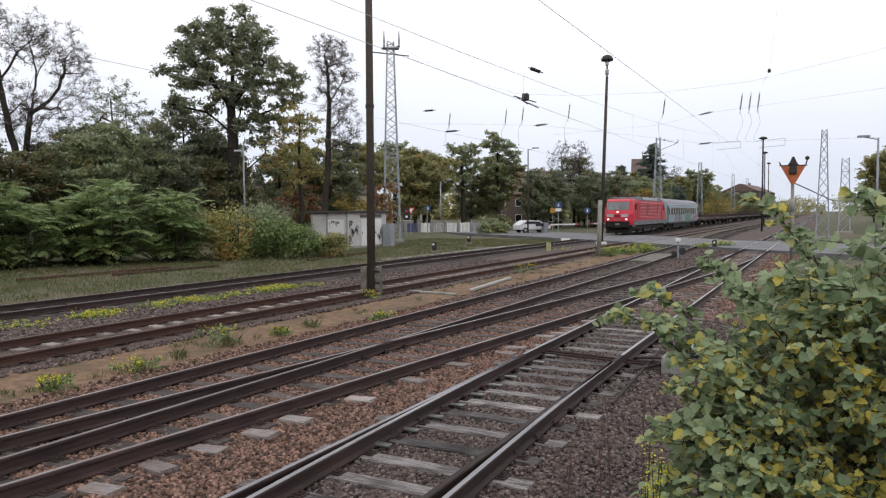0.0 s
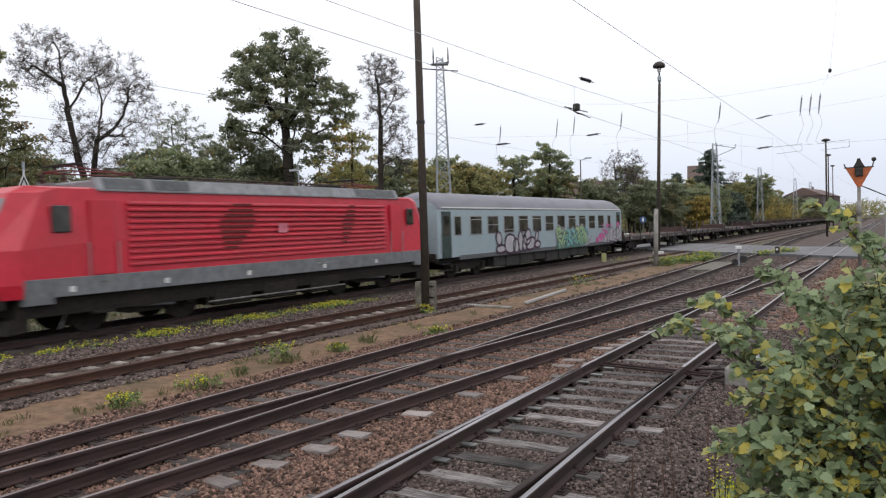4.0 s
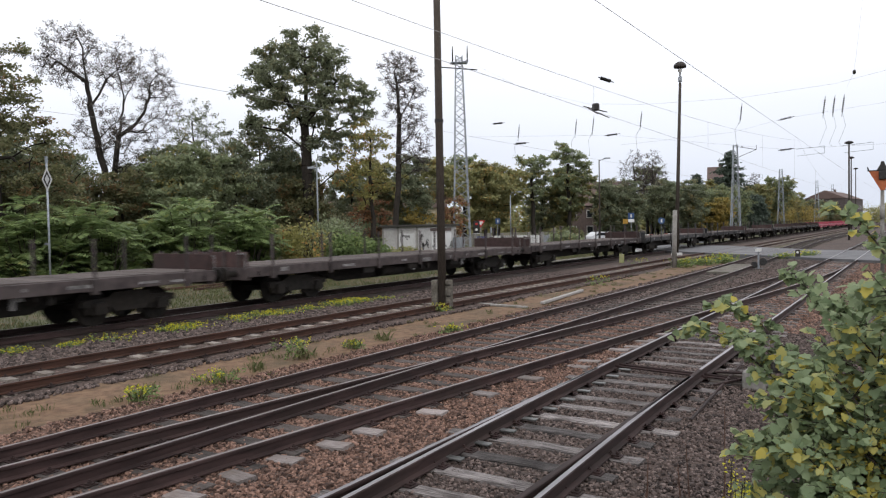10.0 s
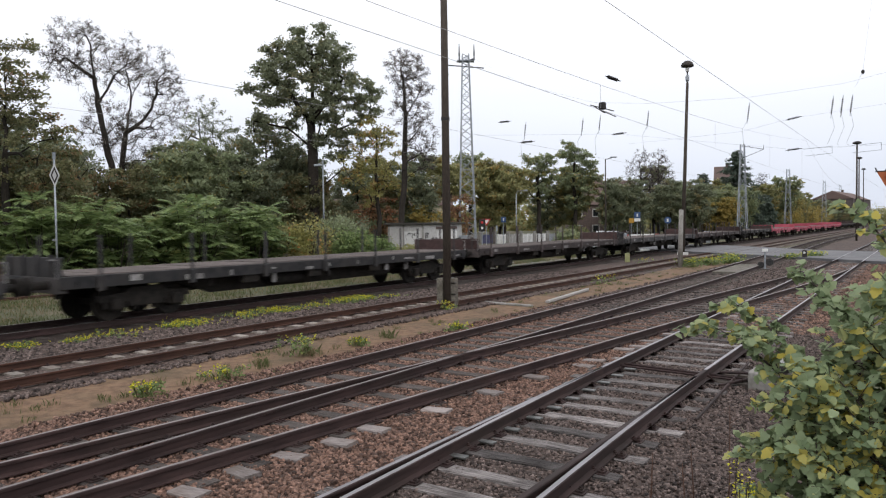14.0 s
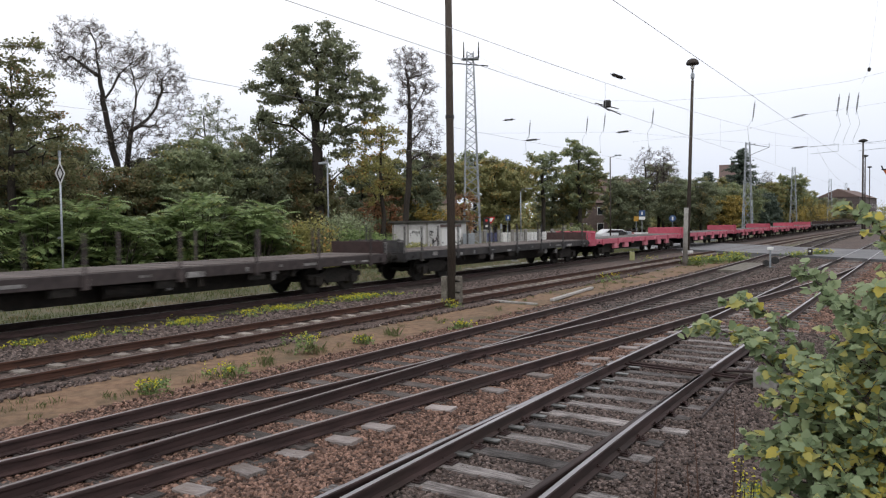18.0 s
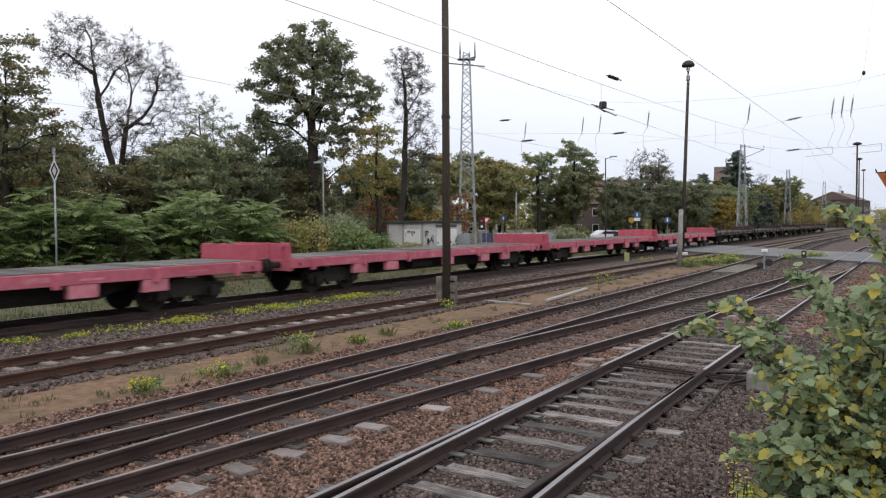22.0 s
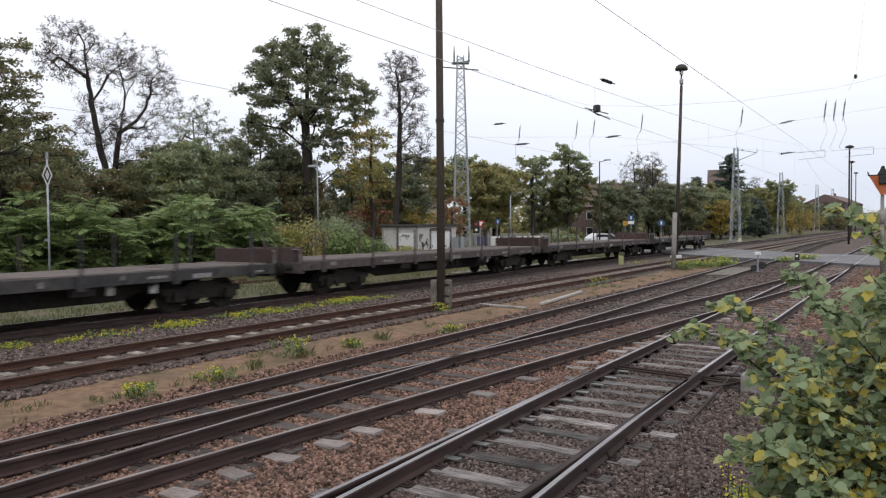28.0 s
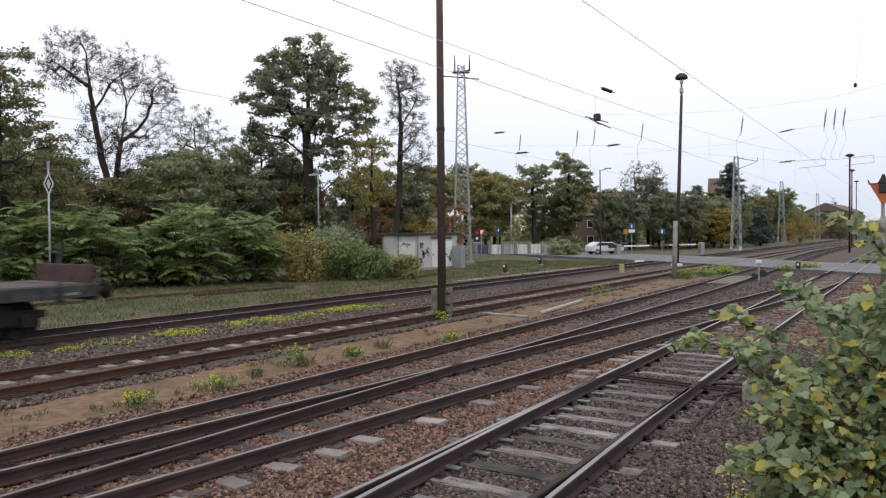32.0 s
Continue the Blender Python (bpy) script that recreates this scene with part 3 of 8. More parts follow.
# ---- hut ----
def hut():
    h = empty("relay_hut", "small white rendered trackside hut with scrawled walls and flat roof", "hut", pose(-32.7, 46.8, -0.30))
    w, d, z = 1.66, 2.68, 2.70
    part("wall", boxed(-w, w, -d, d, 0, z, 0.02), WHITE_PLASTER, h)
    part("roof", boxed(-w - 0.2, w + 0.22, -d - 0.25, d + 0.25, z, z + 0.16, 0.02), ROOF_FELT, h, "dark felt flat roof")
    part("plinth", boxed(-w - 0.03, w + 0.03, -d - 0.03, d + 0.03, 0, 0.22), CONCRETE, h)
    for y0, y1 in ((-d + 1.75, -d + 2.75), (0.9, 1.9)):
        door = part("door", boxed(w - 0.01, w + 0.035, y0, y1, 0.2, 2.2, 0.01), WHITE_PAINT, h, "pale painted steel door")
        part("handle", boxed(w + 0.035, w + 0.09, y0 + 0.1, y0 + 0.14, 1.1, 1.24), STEEL_DARK, door)
    side = part("door", boxed(-0.1, 1.35, -d - 0.035, -d + 0.01, 0.2, 2.2, 0.01), WHITE_PAINT, h, "pale painted steel door")
    part("handle", boxed(0.0, 0.04, -d - 0.09, -d - 0.035, 1.1, 1.24), STEEL_DARK, side)
    for u in (-w + 0.06, -0.18, w - 0.06):
        part("pilaster", boxed(u - 0.07, u + 0.07, -d - 0.045, -d + 0.01, 0.2, z - 0.02), CONCRETE, h, "grey corner strip")
    for u in (-0.55, 1.4):
        part("lintel", boxed(w - 0.01, w + 0.04, u - 0.5, u + 0.5, z - 0.36, z - 0.14, 0.01), BRICK_FAR, h, "faded brick lintel")
    rnd = random.Random(8)
    for face in ("x", "x", "x", "y"):
        bm = bmesh.new()
        u, v = rnd.uniform(-2.2, 1.8), rnd.uniform(1.0, 1.6)
        if face == "y":
            u = 0.1
        last = None
        for i in range(26):
            u2, v2 = u + rnd.uniform(-0.28, 0.30), v + rnd.uniform(-0.4, 0.4)
            v2 = min(max(v2, 0.6), 2.1)
            if face == "x":
                u2 = min(max(u2, -2.5), 2.5)
                tube(bm, (w + 0.042, u, v), (w + 0.042, u2, v2), 0.018, 0.018, 4)
            else:
                u2 = min(max(u2, -0.8), 0.9)
                tube(bm, (u, -d - 0.042, v), (u2, -d - 0.042, v2), 0.014, 0.014, 4)
            u, v = u2, v2
        part("scrawl", bm, STEEL_DARK, h, "dark sprayed scribble")


hut()


# ---- poles, masts and signals ----
def wooden_pole():
    p = empty("telegraph_pole", "dark tarred wooden pole clamped between concrete stubs", "pole", pose(-12.48, 19.0, -0.27))
    part("shaft", tube(bmesh.new(), (0, 0, 0.15), (0.0, 0.0, 12.5), 0.135, 0.10, 14), POLE_WOOD, p, smooth=True)
    for sx, sy, top in ((-0.20, -0.06, 0.98), (0.17, 0.10, 0.98)):
        part("stub", boxed(sx - 0.10, sx + 0.10, sy - 0.12, sy + 0.12, 0, top, 0.02), CONC_OLD, p, "weathered concrete stub")
    for z in (0.45, 0.8):
        part("clamp", boxed(-0.33, 0.30, -0.02, 0.02, z, z + 0.05), STEEL_DARK, p)
    part("band", lathe(bmesh.new(), [(0.14, 5.9), (0.14, 6.0)], 14), STEEL_DARK, p)


def mushroom_lamp():
    p = empty("yard_lamp", "tall dark yard lamp post with pale foot and mushroom head", "street lamp", pose(-11.73, 42.3, -0.28))
    c = (0.36, 0.28)
    part("foot", tube(bmesh.new(), (0, 0, 0), (0.07, 0.05, 3.35), 0.14, 0.125, 12), CONCRETE, p, "pale concrete foot", True)
    part("post", tube(bmesh.new(), (0.1, 0.16, 0.9), (c[0], c[1], 10.6), 0.12, 0.075, 12), POLE_WOOD, p, smooth=True)
    part("neck", tube(bmesh.new(), (c[0], c[1], 10.6), (c[0], c[1], 11.5), 0.045, 0.045, 8), STEEL_DARK, p)
    part("collar", lathe(bmesh.new(), [(0.06, 10.65), (0.11, 10.75), (0.11, 10.95), (0.05, 11.05)], 10, (c[0], c[1], 0)), STEEL_GREY, p)
    part("shade", lathe(bmesh.new(), [(0.10, 11.45), (0.34, 11.50), (0.36, 11.58), (0.30, 11.72), (0.16, 11.82), (0.03, 11.85)], 16, (c[0], c[1], 0)), STEEL_DARK, p, "dark mushroom-shaped shade", True)
    part("diffuser", lathe(bmesh.new(), [(0.06, 11.22), (0.11, 11.3), (0.11, 11.46)], 12, (c[0], c[1], 0)), WHITE_PAINT, p, smooth=True)


def lattice(x, y, height, base, top, label, turn=0.0, panels=14, arm=None, single=False):
    """A tapered four-legged lattice mast."""
    m = empty("lattice_mast", label, "mast", pose(x, y, -0.35, 0, 0, turn), group="overhead line masts")
    w = lambda z: (base + (top - base) * z / height) / 2
    for sx, sy in ((-1, -1), (1, -1), (1, 1), (-1, 1)):
        part("leg", tube(bmesh.new(), (sx * w(0), sy * w(0), 0), (sx * w(height), sy * w(height), height), 0.085, 0.06, 4), STEEL_GREY, m)
    zs = [height * (1 - (1 - i / panels) ** 1.25) for i in range(panels + 1)]
    for k, (ax, ay) in enumerate(((1, 0), (0, 1), (-1, 0), (0, -1))):
        bm = bmesh.new()
        for i, (z0, z1) in enumerate(zip(zs, zs[1:])):
            if single:
                bm = bmesh.new()
            a = -1 if i % 2 else 1
            px, py = -ay, ax
            p = (ax * w(z0) + a * px * w(z0), ay * w(z0) + a * py * w(z0), z0)
            q = (ax * w(z1) - a * px * w(z1), ay * w(z1) - a * py * w(z1), z1)
            tube(bm, p, q, 0.042, 0.042, 4)
            if i % 3 == 0:
                tube(bm, (ax * w(z0) - px * w(z0), ay * w(z0) - py * w(z0), z0), (ax * w(z0) + px * w(z0), ay * w(z0) + py * w(z0), z0), 0.025, 0.025, 4)
            if single:
                part("brace", bm, STEEL_GREY, m)
        if not single:
            part("bracing", bm, STEEL_GREY, m)["kind"] = "stuff"
    part("footing", boxed(-w(0) - 0.3, w(0) + 0.3, -w(0) - 0.3, w(0) + 0.3, -0.1, 0.35, 0.03), CONCRETE, m)
    if arm:
        arm(m, height, w)
    return m


def crossarm(m, h, w):
    part("crossarm", bars([((-1.9, 0, h - 0.9), (1.6, 0, h - 1.2)), ((-0.6, 0, h - 0.7), (0.7, 0, h - 0.4))], 0.05), STEEL_DARK, m)
    part("strut", bars([((-1.9, 0, h - 0.9), (-1.5, 0, h - 1.8))], 0.045), STEEL_DARK, m)
    part("platform", boxed(-0.75, 0.75, -0.4, 0.4, h - 0.62, h - 0.55), STEEL_GREY, m)
    for s in (-0.55, 0.75):
        part("insulator", lathe(bmesh.new(), [(0.05, h - 0.5), (0.07, h - 0.3), (0.04, h - 0.2), (0.07, h - 0.1), (0.03, h + 0.9)], 8, (s, 0, 0)), STEEL_DARK, m)


def cantilever(m, h, w):
    part("upper_tube", bars([((0.2, 0, h - 0.3), (2.8, 0, h - 0.9))], 0.035), STEEL_DARK, m)
    part("lower_tube", bars([((0.2, 0, h - 1.9), (2.8, 0, h - 0.9)), ((2.8, 0, h - 0.9), (2.8, 0, h - 0.3))], 0.035), STEEL_DARK, m)
    part("insulator", lathe(bmesh.new(), [(0.04, h - 0.45), (0.09, h - 0.35), (0.04, h - 0.25)], 8, (0.9, 0, 0)), STEEL_DARK, m)


wooden_pole()
mushroom_lamp()
lattice(-33.6, 54.5, 17.6, 1.5, 0.55, "tall grey lattice mast with crossarm behind the hut", 35, 25, crossarm, True)
lattice(-21.66, 109.8, 13.6, 1.3, 0.5, "grey lattice mast with bracket arm beside the line", 0, 12, cantilever, True)
lattice(-26.5, 185.0, 14.6, 1.5, 0.6, "grey lattice mast far along the line", 0, 10)
lattice(-26.5, 258.0, 15.0, 1.5, 0.6, "grey lattice mast far along the line", 0, 8)
lattice(-28.1, 328.0, 16.5, 1.6, 0.6, "grey lattice mast far along the line", 0, 8)
lattice(0.0, 75.0, 10.1, 1.1, 0.4, "grey lattice mast beyond the crossing", 0, 10)
lattice(2.2, 95.0, 8.7, 1.2, 0.7, "short grey lattice mast beyond the crossing", 0, 8)


# ---- overhead line ----
# wires coloured paler than metal: the bright sky's burn is put into the grey
WIRE = mat("copper_wire", (0.34, 0.34, 0.35), (0.46, 0.46, 0.47), 0.6, 0.4, scale=3.0, bump=0)


def wire(bm, pts, r, n=4):
    """One bent wire through the points."""
    pts = [Vector(p) for p in pts]
    d = (pts[-1] - pts[0]).normalized()
    u = d.orthogonal().normalized()
    w = d.cross(u)
    rings = [[bm.verts.new(p + (u * math.cos(2 * math.pi * i / n) + w * math.sin(2 * math.pi * i / n)) * r) for i in range(n)] for p in pts]
    for a, b in zip(rings, rings[1:]):
        for i in range(n):
            bm.faces.new((a[i], a[(i + 1) % n], b[(i + 1) % n], b[i]))
    return bm


def overhead(x, label, y0=-60.0, sag=2.4, messenger=False):
    """Contact wire, messenger wire and droppers over one track; supports every 50 m from y = 60."""
    o = empty("overhead_line", label, "overhead wire", pose(x, 0, 0), group="overhead lines over the tracks")
    part("contact_wire", wire(bmesh.new(), [(0.15, y0, 5.5), (-0.2, 60, 5.5), (0.2, 110, 5.5), (-0.2, 185, 5.5), (0, 330, 5.5)], 0.0055 if x < -5 else 0.0045), WIRE, o)

    def high(y):
        a, b = (y0, 60) if y < 60 else (60, 110) if y < 110 else (110, 185) if y < 185 else (185, 260) if y < 260 else (260, 335)
        u = (y - a) / (b - a) * 2 - 1
        return 5.9 + sag * u * u

    if not messenger:
        return
    ys = [y0 + 5 * i for i in range(int((330 - y0) / 5) + 1)]
    part("messenger_wire", wire(bmesh.new(), [(0, y, high(y)) for y in ys], 0.0055), WIRE, o)
    for y in range(6, 110, 13):
        part("dropper", wire(bmesh.new(), [(0, y, 5.5), (0, y, high(y))], 0.004, 3), WIRE, o)


for x, lb in ((-18.45, "thin overhead wires above the running line"), (-12.9, "thin overhead wires above the rusty line"), (-7.4, "thin overhead wires above the turnout track"), (-3.7, "thin overhead wire above the bright-railed track")):
    overhead(x, lb, messenger=x == -7.4)


def insulator(bm, p, q, r=0.07, n=7):
    """A ribbed insulator from p to q."""
    p, q = Vector(p), Vector(q)
    for i in range(n):
        a, b = p.lerp(q, i / n), p.lerp(q, (i + 0.55) / n)
        tube(bm, a, b, r, r * 0.6, 8)
    tube(bm, p.lerp(q, -0.25), q.lerp(p, -0.25), r * 0.25, r * 0.25, 6)
    return bm


def headspan():
    h = empty("headspan", "cross-track wires with dark insulators carrying the overhead line", "overhead wire", pose(0, 0, 0))
    part("upper_rope", wire(bmesh.new(), [(-33.2, 54.8, 17.0), (-29, 57, 14.4), (-24, 60, 12.8), (-19, 60, 12.2), (-11.4, 60, 11.9), (-5, 60, 12.2), (3, 60, 13.6), (14, 60, 16.4)], 0.009), WIRE, h)
    part("lower_rope", wire(bmesh.new(), [(-33.0, 55.0, 10.2), (-21.8, 60, 9.9), (-8.4, 60, 7.7), (14, 60, 7.4)], 0.008), WIRE, h)
    part("middle_rope", wire(bmesh.new(), [(-21, 60, 9.0), (-12, 60, 9.3), (-8.4, 60, 10.0), (14, 60, 11.8)], 0.007), WIRE, h)
    for a, b, r in (((-22.7, 60, 14.85), (-21.8, 60, 14.45), 0.17), ((-8.6, 60, 9.94), (-7.85, 60, 10.07), 0.09), ((-8.6, 60, 7.65), (-7.85, 60, 7.71), 0.09), ((-22.2, 60, 9.9), (-21.3, 60, 9.95), 0.10), ((-29.4, 57, 9.5), (-28.4, 57, 9.5), 0.10), ((-33.5, 60.5, 12.0), (-32.6, 60.5, 12.0), 0.1)):
        part("insulator", insulator(bmesh.new(), a, b, r, 9), STEEL_DARK, h, "dark ribbed insulator")
    for x, z in ((-11.35, 11.2), (-19.2, 11.4), (-25.0, 11.3), (-23.4, 11.4), (-5.62, 11.1), (-5.0, 11.1), (-4.4, 11.1), (-30.6, 11.4)):
        part("insulator", insulator(bmesh.new(), (x, 60, z), (x - 0.12, 60, z - 1.05), 0.07, 7), STEEL_DARK, h, "dark ribbed insulator")
        part("hanger", wire(bmesh.new(), [(x - 0.12, 60, z - 1.05), (x - 0.5, 60, z - 1.75), (x - 0.4, 60, 8.3)] if x < -8 else [(x - 0.1, 60, z - 1.0), (x + 0.1, 60, z - 2.0), (x - 0.35, 60, z - 3.2), (x - 0.1, 60, z - 3.5)], 0.014), WIRE, h)
    b = part("bracket", bars([((-24.3, 60, 12.6), (-22.2, 60, 11.9)), ((-24.0, 60, 12.5), (-23.0, 60, 11.8)), ((-23.4, 60, 12.1), (-22.0, 60, 11.4))], 0.045), STEEL_DARK, h, "dark bracket with block")
    part("block", boxed(-23.5, -22.9, 59.8, 60.2, 12.1, 12.75, 0.1), STEEL_DARK, b)
    part("hanging_wire", wire(bmesh.new(), [(-2.4, 60, 26), (-3.75, 60, 12.9), (-4.2, 60, 11.9)], 0.008), WIRE, h)
    part("weight", lathe(bmesh.new(), [(0.04, 12.72), (0.11, 12.8), (0.11, 12.95), (0.04, 13.03)], 10, (-3.75, 60, 0)), STEEL_DARK, h)
    for y, x, z in ((88, -9.7, 10.1), (88, -5.2, 10.15), (125, -22, 9.6)):
        br = part("registration_arm", bars([((x - 1.4, y, z), (x + 1.4, y, z + 0.15)), ((x + 1.4, y, z + 0.15), (x + 1.4, y, z - 0.6)), ((x + 1.4, y, z - 0.6), (x - 1.2, y, z - 0.75))], 0.02), STEEL_GREY, h)


headspan()
lattice(14.5, 60.0, 17.5, 1.5, 0.55, "tall grey lattice mast beside the yard", 0, 12)


# ---- further posts, lamps and signs ----
SIGN_BLUE = mat("blue_sign", (0.035, 0.07, 0.16), (0.05, 0.10, 0.21), 0.4, scale=5.0, bump=0)
SIGN_YELLOW = mat("yellow_sign", (0.38, 0.21, 0.03), (0.46, 0.27, 0.05), 0.45, scale=5.0, bump=0)
ORANGE = mat("faded_orange_board", (0.48, 0.12, 0.045), (0.62, 0.19, 0.07), 0.6, scale=6.0, stain=(0.30, 0.10, 0.05), stain_amount=0.4, bump=0.05)
SIGN_RED = mat("red_sign_paint", (0.5, 0.03, 0.03), (0.6, 0.05, 0.05), 0.45, scale=5.0, bump=0)
ROOF_TILE = mat("brown_roof_tiles", (0.10, 0.068, 0.06), (0.17, 0.12, 0.105), 0.85, scale=8.0, stretch=(1, 1, 5), bump=0.3)
YELLOW_WALL = mat("pale_yellow_wall", (0.42, 0.36, 0.24), (0.52, 0.46, 0.33), 0.9, scale=4.0, bump=0.1)


def lamp_post(x, y, h, reach, label, turn=0.0, curved=False, paint=STEEL_GREY):
    p = empty("street_lamp", label, "street lamp", pose(x, y, -0.33, 0, 0, turn), group="street lamps")
    part("post", tube(bmesh.new(), (0, 0, 0), (0, 0, h), 0.09, 0.06, 8), paint, p, smooth=True)
    if curved:
        pts = [(0, 0, h)] + [(reach * (1 - math.cos(a)), 0, h + reach * 0.5 * math.sin(a)) for a in (0.4, 0.8, 1.2, 1.57)]
        part("arm", wire(bmesh.new(), pts, 0.035, 6), paint, p)
        part("head", boxed(reach, reach + 0.6, -0.12, 0.12, h + reach * 0.5 - 0.12, h + reach * 0.5 + 0.04, 0.03), STEEL_GREY, p)
    else:
        part("arm", bars([((0, 0, h - 0.1), (reach, 0, h + 0.12))], 0.035), paint, p)
        part("head", boxed(reach - 0.3, reach + 0.45, -0.14, 0.14, h + 0.08, h + 0.22, 0.03), STEEL_GREY, p, "flat lamp head")


lamp_post(-30.0, 78.4, 9.9, 0.8, "street lamp on a dark post by the crossing", 30, paint=POLE_WOOD)
lamp_post(-44.3, 84.0, 6.6, 0.9, "curved grey street lamp behind the fence", 25, True)
lamp_post(-39.5, 42.5, 7.9, -0.7, "slim white street lamp among the trees", 40, True, STEEL_GREY)
lamp_post(3.1, 54.9, 7.4, -0.9, "grey street lamp beyond the crossing", 0)
for x, y, h in ((-6.8, 99.8, 12.0), (-9.2, 139.7, 13.1), (-11.6, 189.6, 14.2)):
    p = empty("yard_lamp", "distant yard lamp with mushroom head", "street lamp", pose(x, y, -0.3), group="distant yard lamps")
    part("post", tube(bmesh.new(), (0, 0, 0), (0, 0, h - 0.4), 0.12, 0.09, 8), POLE_WOOD, p, smooth=True)
    part("shade", lathe(bmesh.new(), [(0.12, h - 0.40), (0.50, h - 0.28), (0.48, h - 0.14), (0.16, h)], 12), STEEL_DARK, p, smooth=True)


PLATE_GREY = mat("dull_white_board", (0.42, 0.42, 0.42), (0.55, 0.55, 0.54), 0.6, scale=8.0, bump=0.02)


def diamond_post():
    p = empty("marker_post", "slim pale post with a white diamond board", "sign", pose(-33.2, 17.9, -0.33))
    part("post", tube(bmesh.new(), (0, 0, 0), (0, 0, 6.0), 0.05, 0.045, 8), STEEL_GREY, p, smooth=True)
    f = Matrix.Rotation(radians(62), 4, "Z")
    for name, s, d, m in (("board", 0.56, 0.0, PLATE_GREY), ("inner_diamond", 0.40, 0.012, STEEL_DARK), ("core_diamond", 0.24, 0.024, PLATE_GREY)):
        bm = prism(bmesh.new(), [(0, -s), (s * 0.38, 0), (0, s), (-s * 0.38, 0)], -0.06 - d - 0.02, -0.06 - d, "y")
        bmesh.ops.transform(bm, matrix=Matrix.Translation((0, 0, 5.2)) @ f, verts=bm.verts)
        part(name, bm, m, p)
    part("cap", boxed(-0.05, 0.05, -0.05, 0.05, 5.95, 6.25), STEEL_GREY, p)
    part("clamp", boxed(-0.22, 0.05, -0.09, -0.03, 2.2, 2.3), STEEL_GREY, p)


diamond_post()


def road_sign(x, y, h, shape, material, label, turn, size=0.4, extra=None):
    p = empty("road_sign", label, "sign", pose(x, y, -0.33, 0, 0, turn), group="road signs at the crossing")
    part("post", tube(bmesh.new(), (0, 0, 0), (0, 0, h + size * 0.4), 0.04, 0.04, 6), STEEL_GREY, p)
    if shape == "round":
        bm = tube(bmesh.new(), (0, -0.05, h), (0, -0.08, h), size, size, 20)
    elif shape == "yield":
        bm = prism(bmesh.new(), [(-size, h + size * 0.6), (size, h + size * 0.6), (0, h - size * 1.0)], -0.08, -0.05, "y")
    else:
        bm = boxed(-size, size, -0.08, -0.05, h - size, h + size, 0.01)
    part("board", bm, material, p)
    if shape == "yield":
        part("field", prism(bmesh.new(), [(-size * 0.6, h + size * 0.38), (size * 0.6, h + size * 0.38), (0, h - size * 0.6)], -0.095, -0.08, "y"), WHITE_PAINT, p)
    if extra:
        part("lower_board", boxed(-size, size, -0.08, -0.05, h - size * 2.1, h - size * 1.1), extra, p)
    if shape in ("round", "square") and material is SIGN_BLUE:
        part("symbol", boxed(-size * 0.22, size * 0.22, -0.1, -0.08, h - size * 0.5, h + size * 0.5), WHITE_PAINT, p, "white symbol")


road_sign(-30.0, 87.0, 2.9, "square", SIGN_YELLOW, "square yellow road sign on a post", 25, 0.30)
road_sign(-28.7, 85.3, 3.55, "square", SIGN_BLUE, "blue road sign with a white plate below", 25, 0.36, WHITE_PAINT)
road_sign(-26.8, 91.2, 2.9, "round", SIGN_BLUE, "round blue road sign on a post", 20, 0.42)
road_sign(-41.2, 70.9, 3.0, "yield", SIGN_RED, "red and white triangular yield sign", 35, 0.5)
road_sign(-40.2, 73.0, 3.2, "square", SIGN_BLUE, "small blue sign by the fence", 60, 0.32)
road_sign(-40.9, 72.6, 2.2, "square", STEEL_GREY, "grey back of a road sign", 100, 0.32)


def crossing_signal():
    s = empty("crossing_signal", "black level crossing light with white-edged board", "signal", pose(-39.6, 67.2, -0.33, 0, 0, 35))
    part("post", tube(bmesh.new(), (0, 0, 0), (0, 0, 3.2), 0.06, 0.06, 8), STEEL_GREY, s)
    part("backboard", boxed(-0.34, 0.34, -0.1, -0.05, 1.9, 3.25, 0.04), STEEL_DARK, s)
    for z in (2.9, 2.3):
        part("lens", tube(bmesh.new(), (0, -0.1, z), (0, -0.16, z), 0.14, 0.14, 12), WHITE_PAINT if z < 2.5 else SIGN_RED, s)
    part("edge", boxed(-0.37, 0.37, -0.09, -0.06, 1.86, 1.9), WHITE_PAINT, s)


crossing_signal()


def barrier(x0, y0, x1, y1, label):
    b = empty("crossing_barrier", label, "barrier", pose(x0, y0, -0.1, 0, 0, math.degrees(math.atan2(y1 - y0, x1 - x0))), group="crossing barriers")
    L = math.hypot(x1 - x0, y1 - y0)
    part("drive_box", boxed(-0.3, 0.3, -0.3, 0.3, -0.25, 1.25, 0.04), STEEL_GREY, b)
    n = 9
    for i in range(n):
        part("arm_section", boxed(0.3 + (L - 0.3) * i / n, 0.3 + (L - 0.3) * (i + 1) / n, -0.05, 0.05, 0.92, 1.10), WHITE_PAINT if i % 8 else FADED_RED, b)
    part("counterweight", boxed(-1.3, -0.3, -0.12, 0.12, 0.85, 1.2, 0.03), STEEL_DARK, b)


barrier(-28.6, 80.2, -26.0, 84.8, "lowered white crossing barrier arm")
barrier(-22.6, 93.6, -25.9, 89.2, "lowered white crossing barrier arm across the road")


